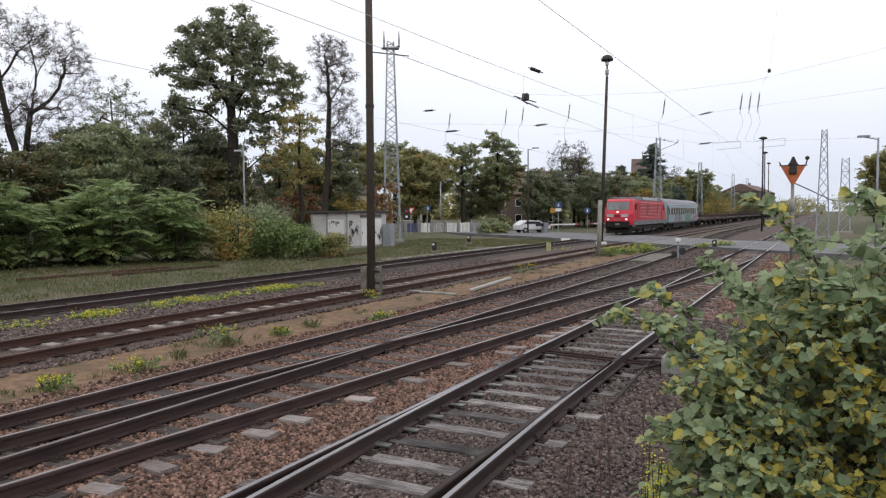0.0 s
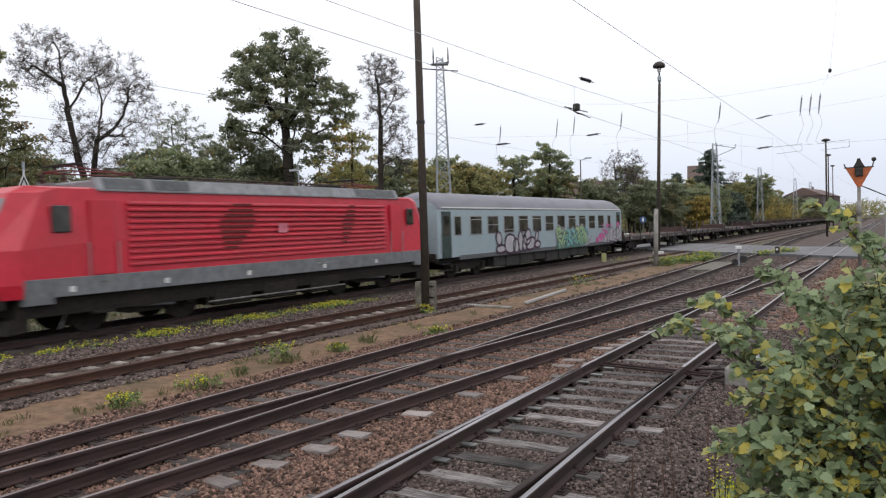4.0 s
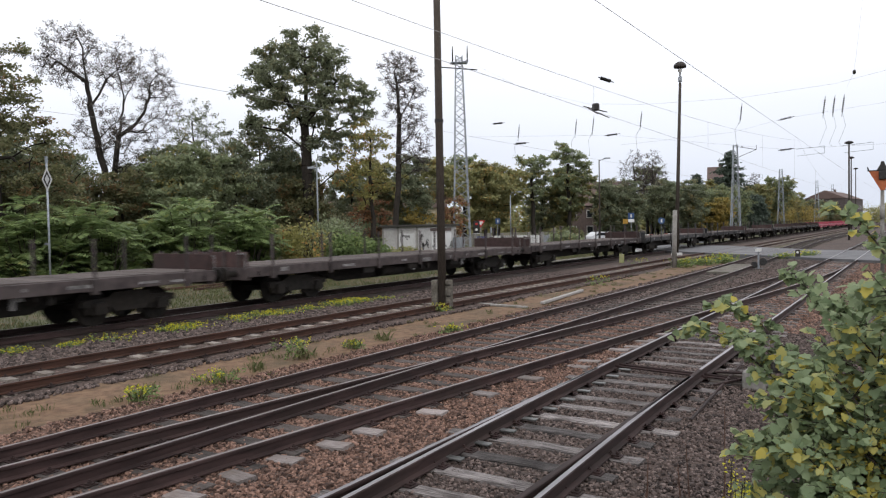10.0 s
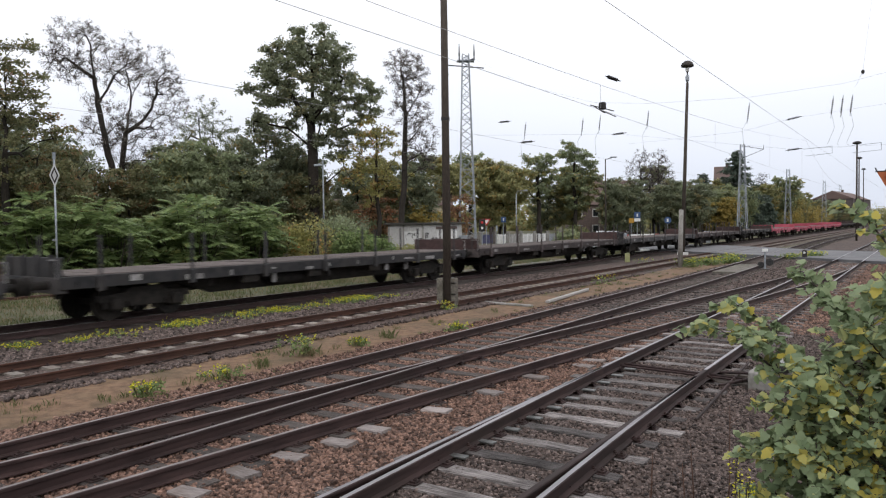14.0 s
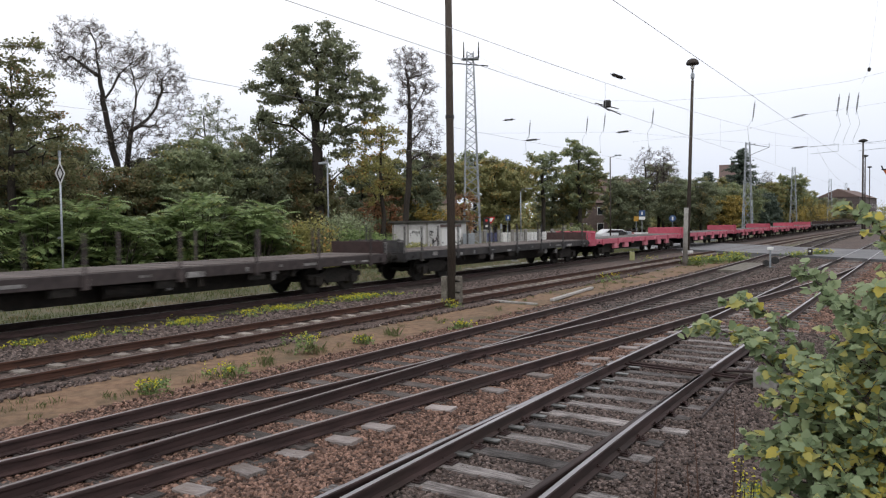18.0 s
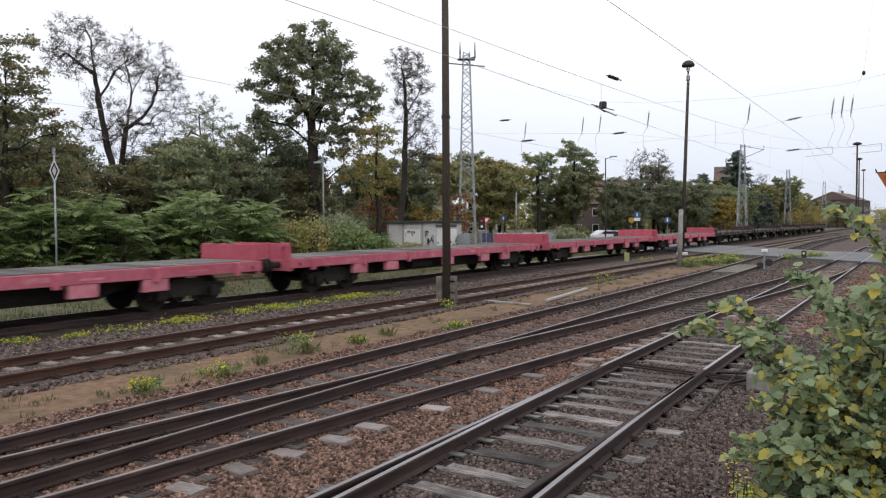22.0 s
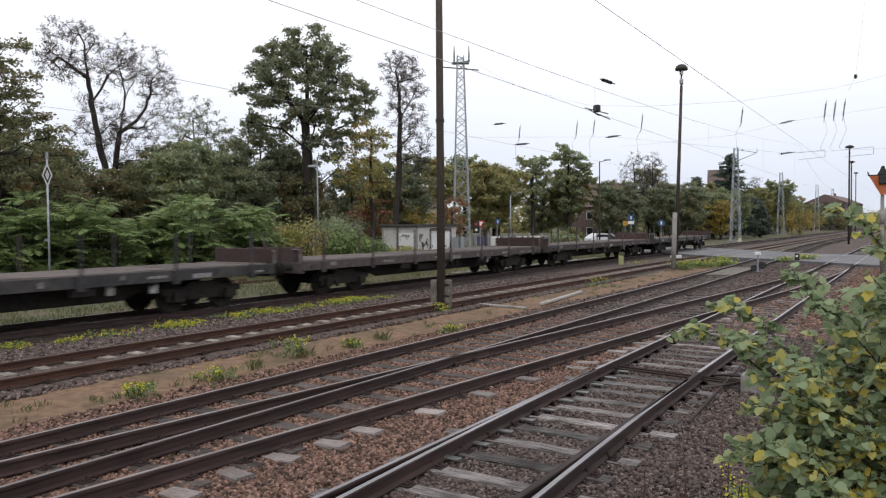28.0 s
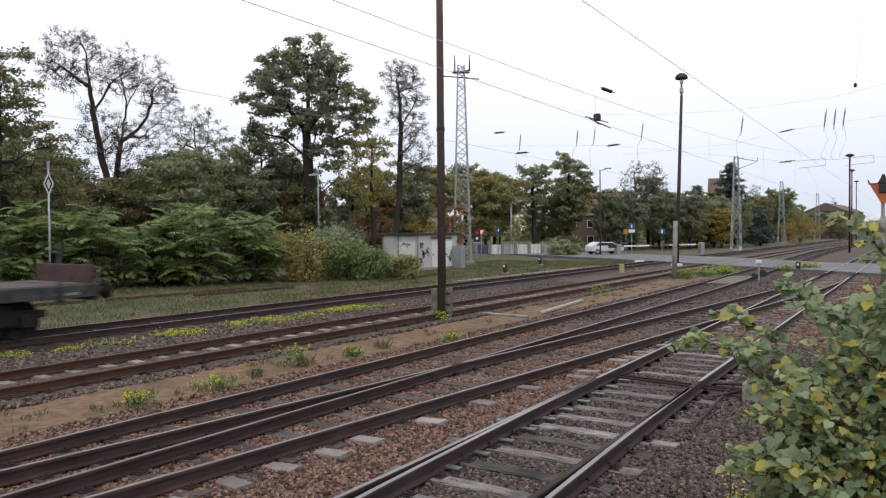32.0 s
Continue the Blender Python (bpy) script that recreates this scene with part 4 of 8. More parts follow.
def car(x, y, turn, paint, label, van=False):
    c = empty("car", label, "car", pose(x, y, -0.02, 0, 0, turn), group="cars waiting at the crossing")
    L, h = (2.3, 1.85) if van else (2.1, 1.45)
    side = [(-L, 0.35), (-L, 0.75), (-L + 0.15, 0.95), (-L + 0.95, 1.0), (-L + 1.5, h - 0.05), (L - 0.9, h), (L - 0.15, h - 0.45), (L, 0.9), (L, 0.35)] if not van else [(-L, 0.35), (-L, 0.85), (-L + 0.5, 1.05), (-L + 1.05, h - 0.1), (L - 0.3, h), (L - 0.02, h - 0.3), (L, 0.35)]
    bm = prism(bmesh.new(), side, -0.85, 0.85, "x")
    bmesh.ops.bevel(bm, geom=list(bm.edges), offset=0.06, segments=2, affect="EDGES")
    part("body", bm, paint, c, smooth=False)
    for s in (-1, 1):
        part("side_window", prism(bmesh.new(), [(-L + 1.15, 1.02), (-L + 1.6, h - 0.14), (L - 0.95, h - 0.12), (L - 0.55, 1.02)], min(s * 0.83, s * 0.862), max(s * 0.83, s * 0.862), "x"), GLASS_CAR, c, "dark side glass")
        for y in (-L + 0.75, L - 0.75):
            w = part("wheel", tube(bmesh.new(), (s * 0.66, y, 0.31), (s * 0.87, y, 0.31), 0.31, 0.31, 16), STEEL_DARK, c)
            part("rim", tube(bmesh.new(), (s * 0.86, y, 0.31), (s * 0.88, y, 0.31), 0.19, 0.18, 12), STEEL_GREY, w)
        part("headlight", boxed(s * 0.62 - 0.16, s * 0.62 + 0.16, -L - 0.01, -L + 0.1, 0.62, 0.78, 0.02), WHITE_PAINT, c)
    part("windscreen", prism(bmesh.new(), [(-L + (0.98 if not van else 0.52), 1.03), (-L + (1.44 if not van else 1.0), h - 0.12), (-L + (1.40 if not van else 0.96), h - 0.10), (-L + (0.92 if not van else 0.46), 1.05)], -0.72, 0.72, "x"), GLASS_CAR, c, "dark windscreen")
    part("bumper", boxed(-0.86, 0.86, -L - 0.04, -L + 0.1, 0.3, 0.55, 0.03), STEEL_DARK, c)


GLASS_CAR = mat("dark_car_glass", (0.015, 0.017, 0.02), (0.03, 0.033, 0.036), 0.1, scale=2.0, bump=0, spec=0.6)
CAR_WHITE = mat("white_car_paint", (0.66, 0.67, 0.68), (0.72, 0.73, 0.74), 0.25, scale=2.0, bump=0, spec=0.6)
car(-30.4, 80.75, 140, CAR_WHITE, "white car waiting at the lowered barrier")


def fence():
    f = empty("garden_fence", "broken fence of concrete posts with white and blue panels", "fence", pose(0, 0, 0))
    a, b = Vector((-46.0, 74.4, -0.3)), Vector((-36.6, 84.6, -0.3))
    n = 8
    turn = math.degrees(math.atan2(b.y - a.y, b.x - a.x))
    kinds = ["grey", "blue", "white", "worn", "white", "white", "gate", "beige"]
    for i in range(n + 1):
        p = a.lerp(b, i / n)
        o = part("post", boxed(-0.17, 0.17, -0.17, 0.17, 0, 1.75, 0.03), CONCRETE, f, "squat concrete post")
        o.matrix_basis = pose(p.x, p.y, p.z, 0, 0, turn)
    L = (b - a).length / n
    for i, kind in enumerate(kinds):
        p = a.lerp(b, (i + 0.5) / n)
        m = {"blue": FENCE_BLUE, "white": WHITE_PAINT, "worn": PLATE_FENCE, "grey": CONCRETE, "gate": STEEL_GREY, "beige": YELLOW_WALL}[kind]
        for k in range(9):
            u = (k - 4) / 9 * (L - 0.4)
            o = part("slat", boxed(u - 0.055, u + 0.055, -0.03, 0.03, 0.25, 1.45 - 0.06 * (k % 2), 0.008), m, f)
            o.matrix_basis = pose(p.x, p.y, p.z, 0, 0, turn)
        for z in (0.45, 1.2):
            o = part("rail", boxed(-L / 2 + 0.1, L / 2 - 0.1, 0.032, 0.075, z, z + 0.08), m, f)
            o.matrix_basis = pose(p.x, p.y, p.z, 0, 0, turn)


FENCE_BLUE = mat("scrawled_blue_boards", (0.03, 0.04, 0.12), (0.12, 0.12, 0.22), 0.7, scale=4.0, bump=0.05)
PLATE_FENCE = mat("worn_white_boards", (0.36, 0.35, 0.34), (0.56, 0.55, 0.53), 0.8, scale=6.0, stain=(0.12, 0.12, 0.14), stain_amount=0.6, stain_scale=2.0, bump=0.1)
fence()


def triangle_signal():
    s = empty("triangle_signal", "orange inverted triangle board with black bell on a post", "signal", pose(-1.35, 40.0, -0.25, 0, 0, 5))
    part("post", tube(bmesh.new(), (0, 0, 0), (0, 0, 4.0), 0.09, 0.08, 10), CONCRETE, s, smooth=True)
    part("sleeve", tube(bmesh.new(), (0, 0, 2.6), (0, 0, 3.2), 0.12, 0.11, 10), CONCRETE, s, "pale sleeve", True)
    part("board", prism(bmesh.new(), [(-0.56, 4.85), (0.56, 4.85), (0.08, 3.95), (-0.08, 3.95)], -0.16, -0.10, "y"), ORANGE, s, "orange triangular board")
    part("edge", prism(bmesh.new(), [(-0.62, 4.9), (0.62, 4.9), (0.62, 4.85), (-0.62, 4.85)], -0.17, -0.09, "y"), STEEL_DARK, s)
    part("hood", prism(bmesh.new(), [(-0.24, 4.9), (0.24, 4.9), (0.12, 5.1), (0.05, 5.3), (-0.05, 5.3), (-0.12, 5.1)], -0.22, 0.1, "y"), STEEL_DARK, s, "black bell hood")
    part("lantern", boxed(-0.16, 0.16, -0.30, -0.16, 4.45, 4.85, 0.03), STEEL_DARK, s)
    part("arm", bars([((0.55, -0.12, 4.87), (0.62, -0.12, 5.15)), ((-0.55, -0.12, 4.87), (-0.62, -0.12, 5.05)), ((0.1, 0, 4.0), (2.6, 8, 3.2))], 0.03), STEEL_DARK, s)
    part("knob", lathe(bmesh.new(), [(0.04, 5.12), (0.1, 5.18), (0.1, 5.26), (0.04, 5.32)], 8, (0.62, -0.12, 0)), STEEL_DARK, s)


triangle_signal()


# ---- trackside gear ----
def point_lantern(x, y, h, label):
    p = empty("point_lever", label, "points lever", pose(x, y, -0.28))
    part("base", boxed(-0.22, 0.22, -0.4, 0.4, 0, 0.12, 0.02), STEEL_DARK, p)
    part("post", tube(bmesh.new(), (0, 0, 0.1), (0, 0, h), 0.05, 0.04, 8), STEEL_GREY, p)
    part("lantern", boxed(-0.14, 0.14, -0.1, 0.1, h - 0.04, h + 0.12, 0.02), WHITE_PAINT, p, "white lantern box")
    part("counterweight", tube(bmesh.new(), (0.22, 0, h * 0.45), (0.22, 0.14, h * 0.45), 0.2, 0.2, 12), STEEL_DARK, p)
    part("counterweight", tube(bmesh.new(), (-0.2, 0, h * 0.3), (-0.2, 0.14, h * 0.3), 0.17, 0.17, 12), STEEL_DARK, p)


point_lantern(-7.02, 41.3, 1.05, "points lever with white lantern and counterweights")


def small_box(name, x, y, z, sx, sy, sz, material, label, category, turn=0.0, bevel=0.02):
    o = part(name, boxed(-sx / 2, sx / 2, -sy / 2, sy / 2, 0, sz, bevel), material)
    o.matrix_basis = pose(x, y, z, 0, 0, turn)
    return tagged(o, label, category)


def ground_signal(x, y, label):
    g = empty("ground_signal", label, "signal", pose(x, y, -0.28), group="low ground signals")
    part("foot", boxed(-0.25, 0.25, -0.12, 0.12, 0, 0.12, 0.02), CONCRETE, g)
    part("case", boxed(-0.14, 0.14, -0.12, 0.12, 0.12, 0.72, 0.04), STEEL_DARK, g)
    part("lens", tube(bmesh.new(), (0, -0.14, 0.55), (0, -0.17, 0.55), 0.08, 0.08, 10), WHITE_PAINT, g)


ground_signal(-6.46, 52.0, "low black ground signal before the crossing")
ground_signal(-23.0, 42.7, "small dark ground signal in the grass")
ground_signal(-26.6, 55.6, "small dark ground signal by the road")
small_box("marker_stone", -16.0, 45.6, -0.25, 0.32, 0.25, 0.62, mat("yellowed_marker", (0.36, 0.36, 0.16), (0.46, 0.46, 0.24), 0.7, scale=8.0, bump=0.1), "leaning yellowish marker stone beside the rails", "marker", 20)
small_box("marker_plate", -15.6, 57.0, -0.22, 0.8, 0.3, 0.22, WHITE_PAINT, "low white marker box by the crossing", "marker", 10)
small_box("marker_plate", -20.5, 63.0, -0.22, 0.8, 0.3, 0.22, WHITE_PAINT, "low white marker box by the crossing", "marker", 10)
small_box("marker_plate", -4.0, 51.6, -0.22, 1.6, 0.35, 0.2, WHITE_PAINT, "low white kerb block at the crossing", "marker", 0)
small_box("yellow_block", -19.6, 102.0, -0.3, 0.35, 0.35, 0.8, mat("pale_yellow_block", (0.5, 0.48, 0.3), (0.6, 0.58, 0.4), 0.7, scale=8.0, bump=0.1), "pale yellow block beyond the crossing", "marker", 0)
small_box("pale_bar", -10.57, 24.0, -0.235, 0.14, 4.7, 0.09, mat("bleached_concrete_bar", (0.30, 0.285, 0.265), (0.42, 0.40, 0.375), 0.8, scale=8.0, bump=0.2), "long pale concrete bar lying on the sand", "concrete bar", 6.4, 0.015)
small_box("kerb_stone", -11.2, 20.6, -0.25, 1.9, 0.14, 0.08, CONCRETE, "flat concrete kerb sunk in the sand", "kerb", -8)
for y in (37.6, 39.3, 41.0, 42.7):
    small_box("concrete_slab", p_line(y), y, -0.20, 1.30, 1.62, 0.13, CONC_OLD, "weathered concrete slab laid between the rails", "slab", 0.0, 0.015)
small_box("cabinet", -30.45, 48.9, -0.33, 0.75, 0.6, 1.85, STEEL_GREY, "grey electrical cabinet beside the hut", "cabinet", 0)
small_box("cable_trough", -21.8, 45.5, -0.30, 0.45, 22.0, 0.06, CONCRETE, "long pale concrete cable trough along the track", "cable trough", -0.6)
for x, y, L, t in ((-28.5, 21.5, 7.5, -2), (-27.0, 24.0, 6.0, -2), (-26.2, 36.5, 8.0, 8), (-29.0, 14.5, 5.0, -3)):
    small_box("old_rail", x, y, -0.30, 0.1, L, 0.13, RUST_RED, "abandoned rusty rail lying in the grass", "rail", t)


def points_machine():
    m = empty("points_machine", "grey points machine with black drum and rods", "points machine", pose(0, 0, 0))
    part("concrete_block", boxed(-2.24, -1.92, 11.75, 12.2, -0.24, 0.08, 0.02), CONCRETE, m, "pale concrete block")
    part("concrete_block", boxed(-1.78, -1.44, 12.3, 12.75, -0.24, 0.08, 0.02), CONCRETE, m, "pale concrete block")
    part("drum", tube(bmesh.new(), (-1.92, 12.2, 0.08), (-1.70, 12.42, 0.08), 0.09, 0.09, 14), STEEL_DARK, m, "black drum")
    part("lever", bars([((-1.84, 12.3, 0.1), (-1.82, 12.3, 0.40))], 0.03), STEEL_DARK, m)
    part("hood", prism(bmesh.new(), [(-1.95, 0.24), (-1.70, 0.20), (-1.72, 0.34), (-1.88, 0.40)], 12.2, 12.42, "y"), STEEL_DARK, m, "black lantern hood")
    part("indicator", tube(bmesh.new(), (-1.80, 12.14, 0.27), (-1.80, 12.19, 0.27), 0.085, 0.085, 14), WHITE_PAINT, m, "white disc")
    for p, q in (((-2.35, 12.0, -0.12), (-4.6, 12.25, -0.12)), ((-2.35, 12.15, -0.12), (-4.6, 12.45, -0.12)), ((-2.44, 9.5, -0.17), (-2.56, 13.5, -0.1)), ((-2.2, 11.95, 0.02), (-2.75, 12.3, -0.08)), ((-2.6, 11.5, -0.12), (-2.1, 12.6, -0.12))):
        part("rod", bars([(p, q)], 0.022), RUST, m)
    part("timber", boxed(-2.9, -1.2, 12.5, 12.78, -0.3, -0.14, 0.01), WOOD_DARK, m)
    part("timber", boxed(-2.9, -1.2, 11.9, 12.18, -0.3, -0.15, 0.01), WOOD_DARK, m)


points_machine()


# ---- houses behind the trees ----
STATION_WALL = mat("sooty_station_wall", (0.085, 0.070, 0.066), (0.13, 0.105, 0.10), 0.9, scale=4.0, bump=0.1)
def house(x, y, w, d, h, roof, wall, label, turn, windows=(3, 2), tiles=None):
    hs = empty("house", label, "house", pose(x, y, -0.4, 0, 0, turn), group="houses behind the trees")
    part("wall", boxed(-w / 2, w / 2, -d / 2, d / 2, 0, h), wall, hs)
    bm = prism(bmesh.new(), [(-d / 2 - 0.4, h), (d / 2 + 0.4, h), (0, h + roof)], -w / 2 - 0.3, w / 2 + 0.3, "x")
    r = part("roof", bm, tiles or ROOF_TILE, hs)
    part("chimney", boxed(-0.4, 0.4, -0.4, 0.4, h + roof * 0.6, h + roof + 0.9), BRICK_FAR, r)
    for j in range(windows[1]):
        for i in range(windows[0]):
            u = -w / 2 + w * (i + 0.5) / windows[0]
            z = 1.0 + j * 2.8
            if z + 1.5 < h:
                win = part("window", boxed(u - 0.6, u + 0.6, -d / 2 - 0.04, -d / 2 + 0.02, z, z + 1.4), WHITE_PAINT, hs, "white-framed window")
                part("pane", boxed(u - 0.5, u + 0.5, -d / 2 - 0.055, -d / 2 - 0.03, z + 0.1, z + 1.3), GLASS_CAR, win)


house(-55.5, 77.0, 9, 8, 5.2, 2.6, YELLOW_WALL, "pale yellow house hidden behind trees", 35)
house(-61.5, 69.0, 10, 8, 4.2, 2.2, YELLOW_WALL, "pale yellow house hidden behind trees", 35)
house(-40.6, 188.0, 5.5, 8, 13.0, 3.2, BRICK_FAR, "tall brick house with steep brown gable roof", 12, (3, 4))
house(-27.5, 330.0, 40, 14, 10.5, 3.2, STATION_WALL, "long brown station building far along the line", 85, (10, 3))
house(-50.0, 128.0, 12, 9, 6.0, 4.5, BRICK_FAR, "brick house with brown roof behind trees", 30, (4, 2))


# ---- trees and bushes ----
class Wood:
    """Collects tapered tubes and leaves of one plant."""

    def __init__(self, seed):
        self.rng = np.random.default_rng(seed)
        self.v, self.f, self.tips = [], [], []

    def limb(self, p, q, r0, r1, n=5):
        p, q = np.array(p, float), np.array(q, float)
        d = q - p
        d /= np.linalg.norm(d) + 1e-9
        u = np.cross(d, (0.3, 0.8, 0.52))
        u /= np.linalg.norm(u) + 1e-9
        w = np.cross(d, u)
        k = len(self.v)
        for c, r in ((p, r0), (q, r1)):
            for i in range(n):
                a = 2 * math.pi * i / n
                self.v.append(tuple(c + (u * math.cos(a) + w * math.sin(a)) * r))
        for i in range(n):
            self.f.append((k + i, k + (i + 1) % n, k + n + (i + 1) % n, k + n + i))

    def grow(self, p, d, length, r, level, levels, spread=0.75, up=0.25, kids=4, wob=0.18):
        """One bough in short steps, with boughs of its own."""
        rng = self.rng
        p, d = np.array(p, float), np.array(d, float) / np.linalg.norm(d)
        steps = 5 if level == 0 else 4 if level == 1 else 3
        seg, pts = length / steps, [np.array(p)]
        for i in range(steps):
            d = d + rng.normal(0, wob, 3) + np.array((0, 0, up * 0.3))
            d /= np.linalg.norm(d)
            q = p + d * seg
            a, b = r * (1 - 0.75 * i / steps), r * (1 - 0.75 * (i + 1) / steps)
            self.limb(p, q, a, b, 7 if level == 0 else 5 if level == 1 else 3)
            p = q
            pts.append(np.array(p))
            if level >= levels - 1:
                self.tips.append((np.array(p), level))
        if level < levels:
            n = kids + int(rng.integers(0, 3))
            for j in range(n):
                t = 0.3 + 0.7 * (j + rng.uniform(0, 1)) / n
                i = min(int(t * steps), steps - 1)
                o = pts[i] + (pts[i + 1] - pts[i]) * (t * steps - i)
                side = rng.normal(0, 1, 3)
                side -= d * (side @ d)
                side /= np.linalg.norm(side) + 1e-9
                nd = d * (1 - spread) + side * spread + np.array((0, 0, up))
                self.grow(o, nd, length * rng.uniform(0.45, 0.7), r * 0.45 * (1 - 0.5 * t) + 0.009, level + 1, levels, spread, up, kids, wob)

    def wood(self, name, material, parent):
        return raw(name, self.v, self.f, material, parent, smooth=True)


def scatter_leaves(name, centres, per, spread, size, material, parent, rng, label="", flat=0.0, droop=0.0):
    """Many small four-cornered leaf clumps round the given places."""
    c = np.repeat(np.asarray(centres), per, axis=0)
    n = len(c)
    c = c + rng.normal(0, 1, (n, 3)) * np.asarray(spread)
    up = rng.normal(0, 1, (n, 3)) + np.array((0, 0, 1.1))
    a = np.cross(up, rng.normal(0, 1, (n, 3)))
    a[:, 2] *= 1 - flat
    a[:, 2] -= droop
    a /= np.linalg.norm(a, axis=1)[:, None] + 1e-9
    b = np.cross(up, a)
    b /= np.linalg.norm(b, axis=1)[:, None] + 1e-9
    s = rng.uniform(0.6, 1.3, n)[:, None] * size
    v = np.stack([c - a * s * 0.5, c + b * s * 0.36 + a * s * 0.05, c + a * s * 0.6, c - b * s * 0.36 + a * s * 0.1], 1).reshape(-1, 3)
    me = bpy.data.meshes.new(name)
    me.vertices.add(n * 4)
    me.vertices.foreach_set("co", v.reshape(-1))
    me.loops.add(n * 4)
    me.loops.foreach_set("vertex_index", np.arange(n * 4))
    me.polygons.add(n)
    me.polygons.foreach_set("loop_start", np.arange(0, n * 4, 4))
    me.update(calc_edges=True)
    return link(name, me, material, parent, label)


def copies(src, places, rnd):
    for x, y in places:
        c = copy_thing(src, pose(x, y, src.location.z, 0, 0, rnd.uniform(0, 360)))


def conifer(x, y, height, seed, wide, label="dark spruce with drooping boughs"):
    """Whorls of drooping boughs of uneven reach, needles along each."""
    t = empty("conifer", label, "tree", pose(x, y, -0.35), group="conifers by the far houses")
    w = Wood(seed)
    rng = w.rng
    w.limb((0, 0, 0), (0, 0, height), 0.22, 0.03, 7)
    c = []
    k = 0
    while k < 150:
        h = 0.08 + 0.9 * (k / 150) ** 0.9
        reach = height * wide * (1 - h) ** 0.75 * rng.uniform(0.55, 1.2) + 0.25
        a = k * 2.4 + rng.uniform(-0.4, 0.4)
        o = np.array((0, 0, h * height))
        e = o + np.array((math.cos(a) * reach, math.sin(a) * reach, reach * rng.uniform(-0.28, 0.12)))
        w.limb(o, e, 0.05, 0.015, 4)
        m = max(3, int(reach / 0.28))
        c += [o + (e - o) * (0.15 + 0.85 * i / (m - 1)) + np.array((0, 0, 0.10)) for i in range(m)]
        k += 1
    w.wood("trunk", BARK, t)
    scatter_leaves("crown", c, 13, (0.26, 0.26, 0.13), 0.36, L_CONIFER, t, rng, flat=0.3)


def shrub(x, y, h, w, label, leaf, seed, size=0.16, count=900, base=-0.35, category="bush"):
    """A rounded bush: stems from the ground and leaves in uneven clumps."""
    t = empty("bush", label, category, pose(x, y, base), group="bushes beside the line")
    wd = Wood(seed)
    rng = wd.rng
    for i in range(9):
        a, s = rng.uniform(0, 2 * math.pi), rng.uniform(0.1, 0.9)
        wd.grow((math.cos(a) * 0.15, math.sin(a) * 0.15, 0), (math.cos(a) * s * w / h, math.sin(a) * s * w / h, 1.0), h * rng.uniform(0.6, 0.95), 0.035, 1, 2, 0.6, 0.2, 4)
    wd.wood("stem", TWIG, t)
    k = 46
    cl = rng.normal(0, 1, (k, 3))
    cl /= np.linalg.norm(cl, axis=1)[:, None]
    cl = cl * rng.uniform(0.45, 1.0, k)[:, None] * np.array((w, w, h * 0.48)) + np.array((0, 0, h * 0.5))
    cl = cl[cl[:, 2] > 0.15]
    scatter_leaves("foliage", cl, max(1, count // len(cl)), np.array((w, w, h * 0.6)) * 0.16, size, leaf, t, rng)
    return t


def sumac(x, y, h, w, seed, fronds=270):
    """A tree-of-heaven thicket: arching fronds with paired narrow leaflets."""
    t = empty("sumac_bush", "lush green bush with long feathered leaves at the fence", "bush", pose(x, y, -0.35), group="feathered bushes along the fence")
    wd = Wood(seed)
    rng = wd.rng
    v, f = [], []
    heads = []
    for i in range(34):
        a, s = rng.uniform(0, 2 * math.pi), rng.uniform(0.0, 1.0) ** 0.6
        top = np.array((math.cos(a) * s * w, math.sin(a) * s * w, h * rng.uniform(0.04, 0.92) * (1 - 0.25 * s)))
        foot = np.array((top[0] * 0.35, top[1] * 0.35, 0))
        wd.limb(foot, foot * 0.4 + top * 0.6, 0.04, 0.03, 5)
        wd.limb(foot * 0.4 + top * 0.6, top, 0.03, 0.015, 5)
        heads.append((foot, top))
    for i in range(fronds):
        foot, top = heads[i % len(heads)]
        star = i < fronds * 0.75
        o = top if star else foot + (top - foot) * rng.uniform(0.2, 0.9)
        o = o + rng.normal(0, 0.03, 3)
        a = (i // len(heads)) * 2.4 + (i % len(heads)) + rng.uniform(-0.3, 0.3)
        d = np.array((math.cos(a), math.sin(a), rng.uniform(0.25, 1.5)))
        L = rng.uniform(0.95, 1.6)
        p, side = o.copy(), np.array((-math.sin(a), math.cos(a), 0))
        n = 9
        for j in range(n):
            d = d / np.linalg.norm(d)
            p = p + d * L / n
            d = d + np.array((0, 0, -0.13))
            s = 0.46 * math.sin(math.pi * (0.22 + 0.7 * j / n)) + 0.06
            for sg in (-1, 1):
                k = len(v)
                tip = p + side * sg * s + d * s * 0.35 + np.array((0, 0, -0.25 * s))
                mid = (p + tip) / 2
                wv = d * 0.066
                v.extend([tuple(p), tuple(mid + wv), tuple(tip), tuple(mid - wv)])
                f.append((k, k + 1, k + 2, k + 3))
    wd.wood("stem", TWIG, t)
    raw("foliage", v, f, L_SUMAC, t, "feathered green leaves")
    return t


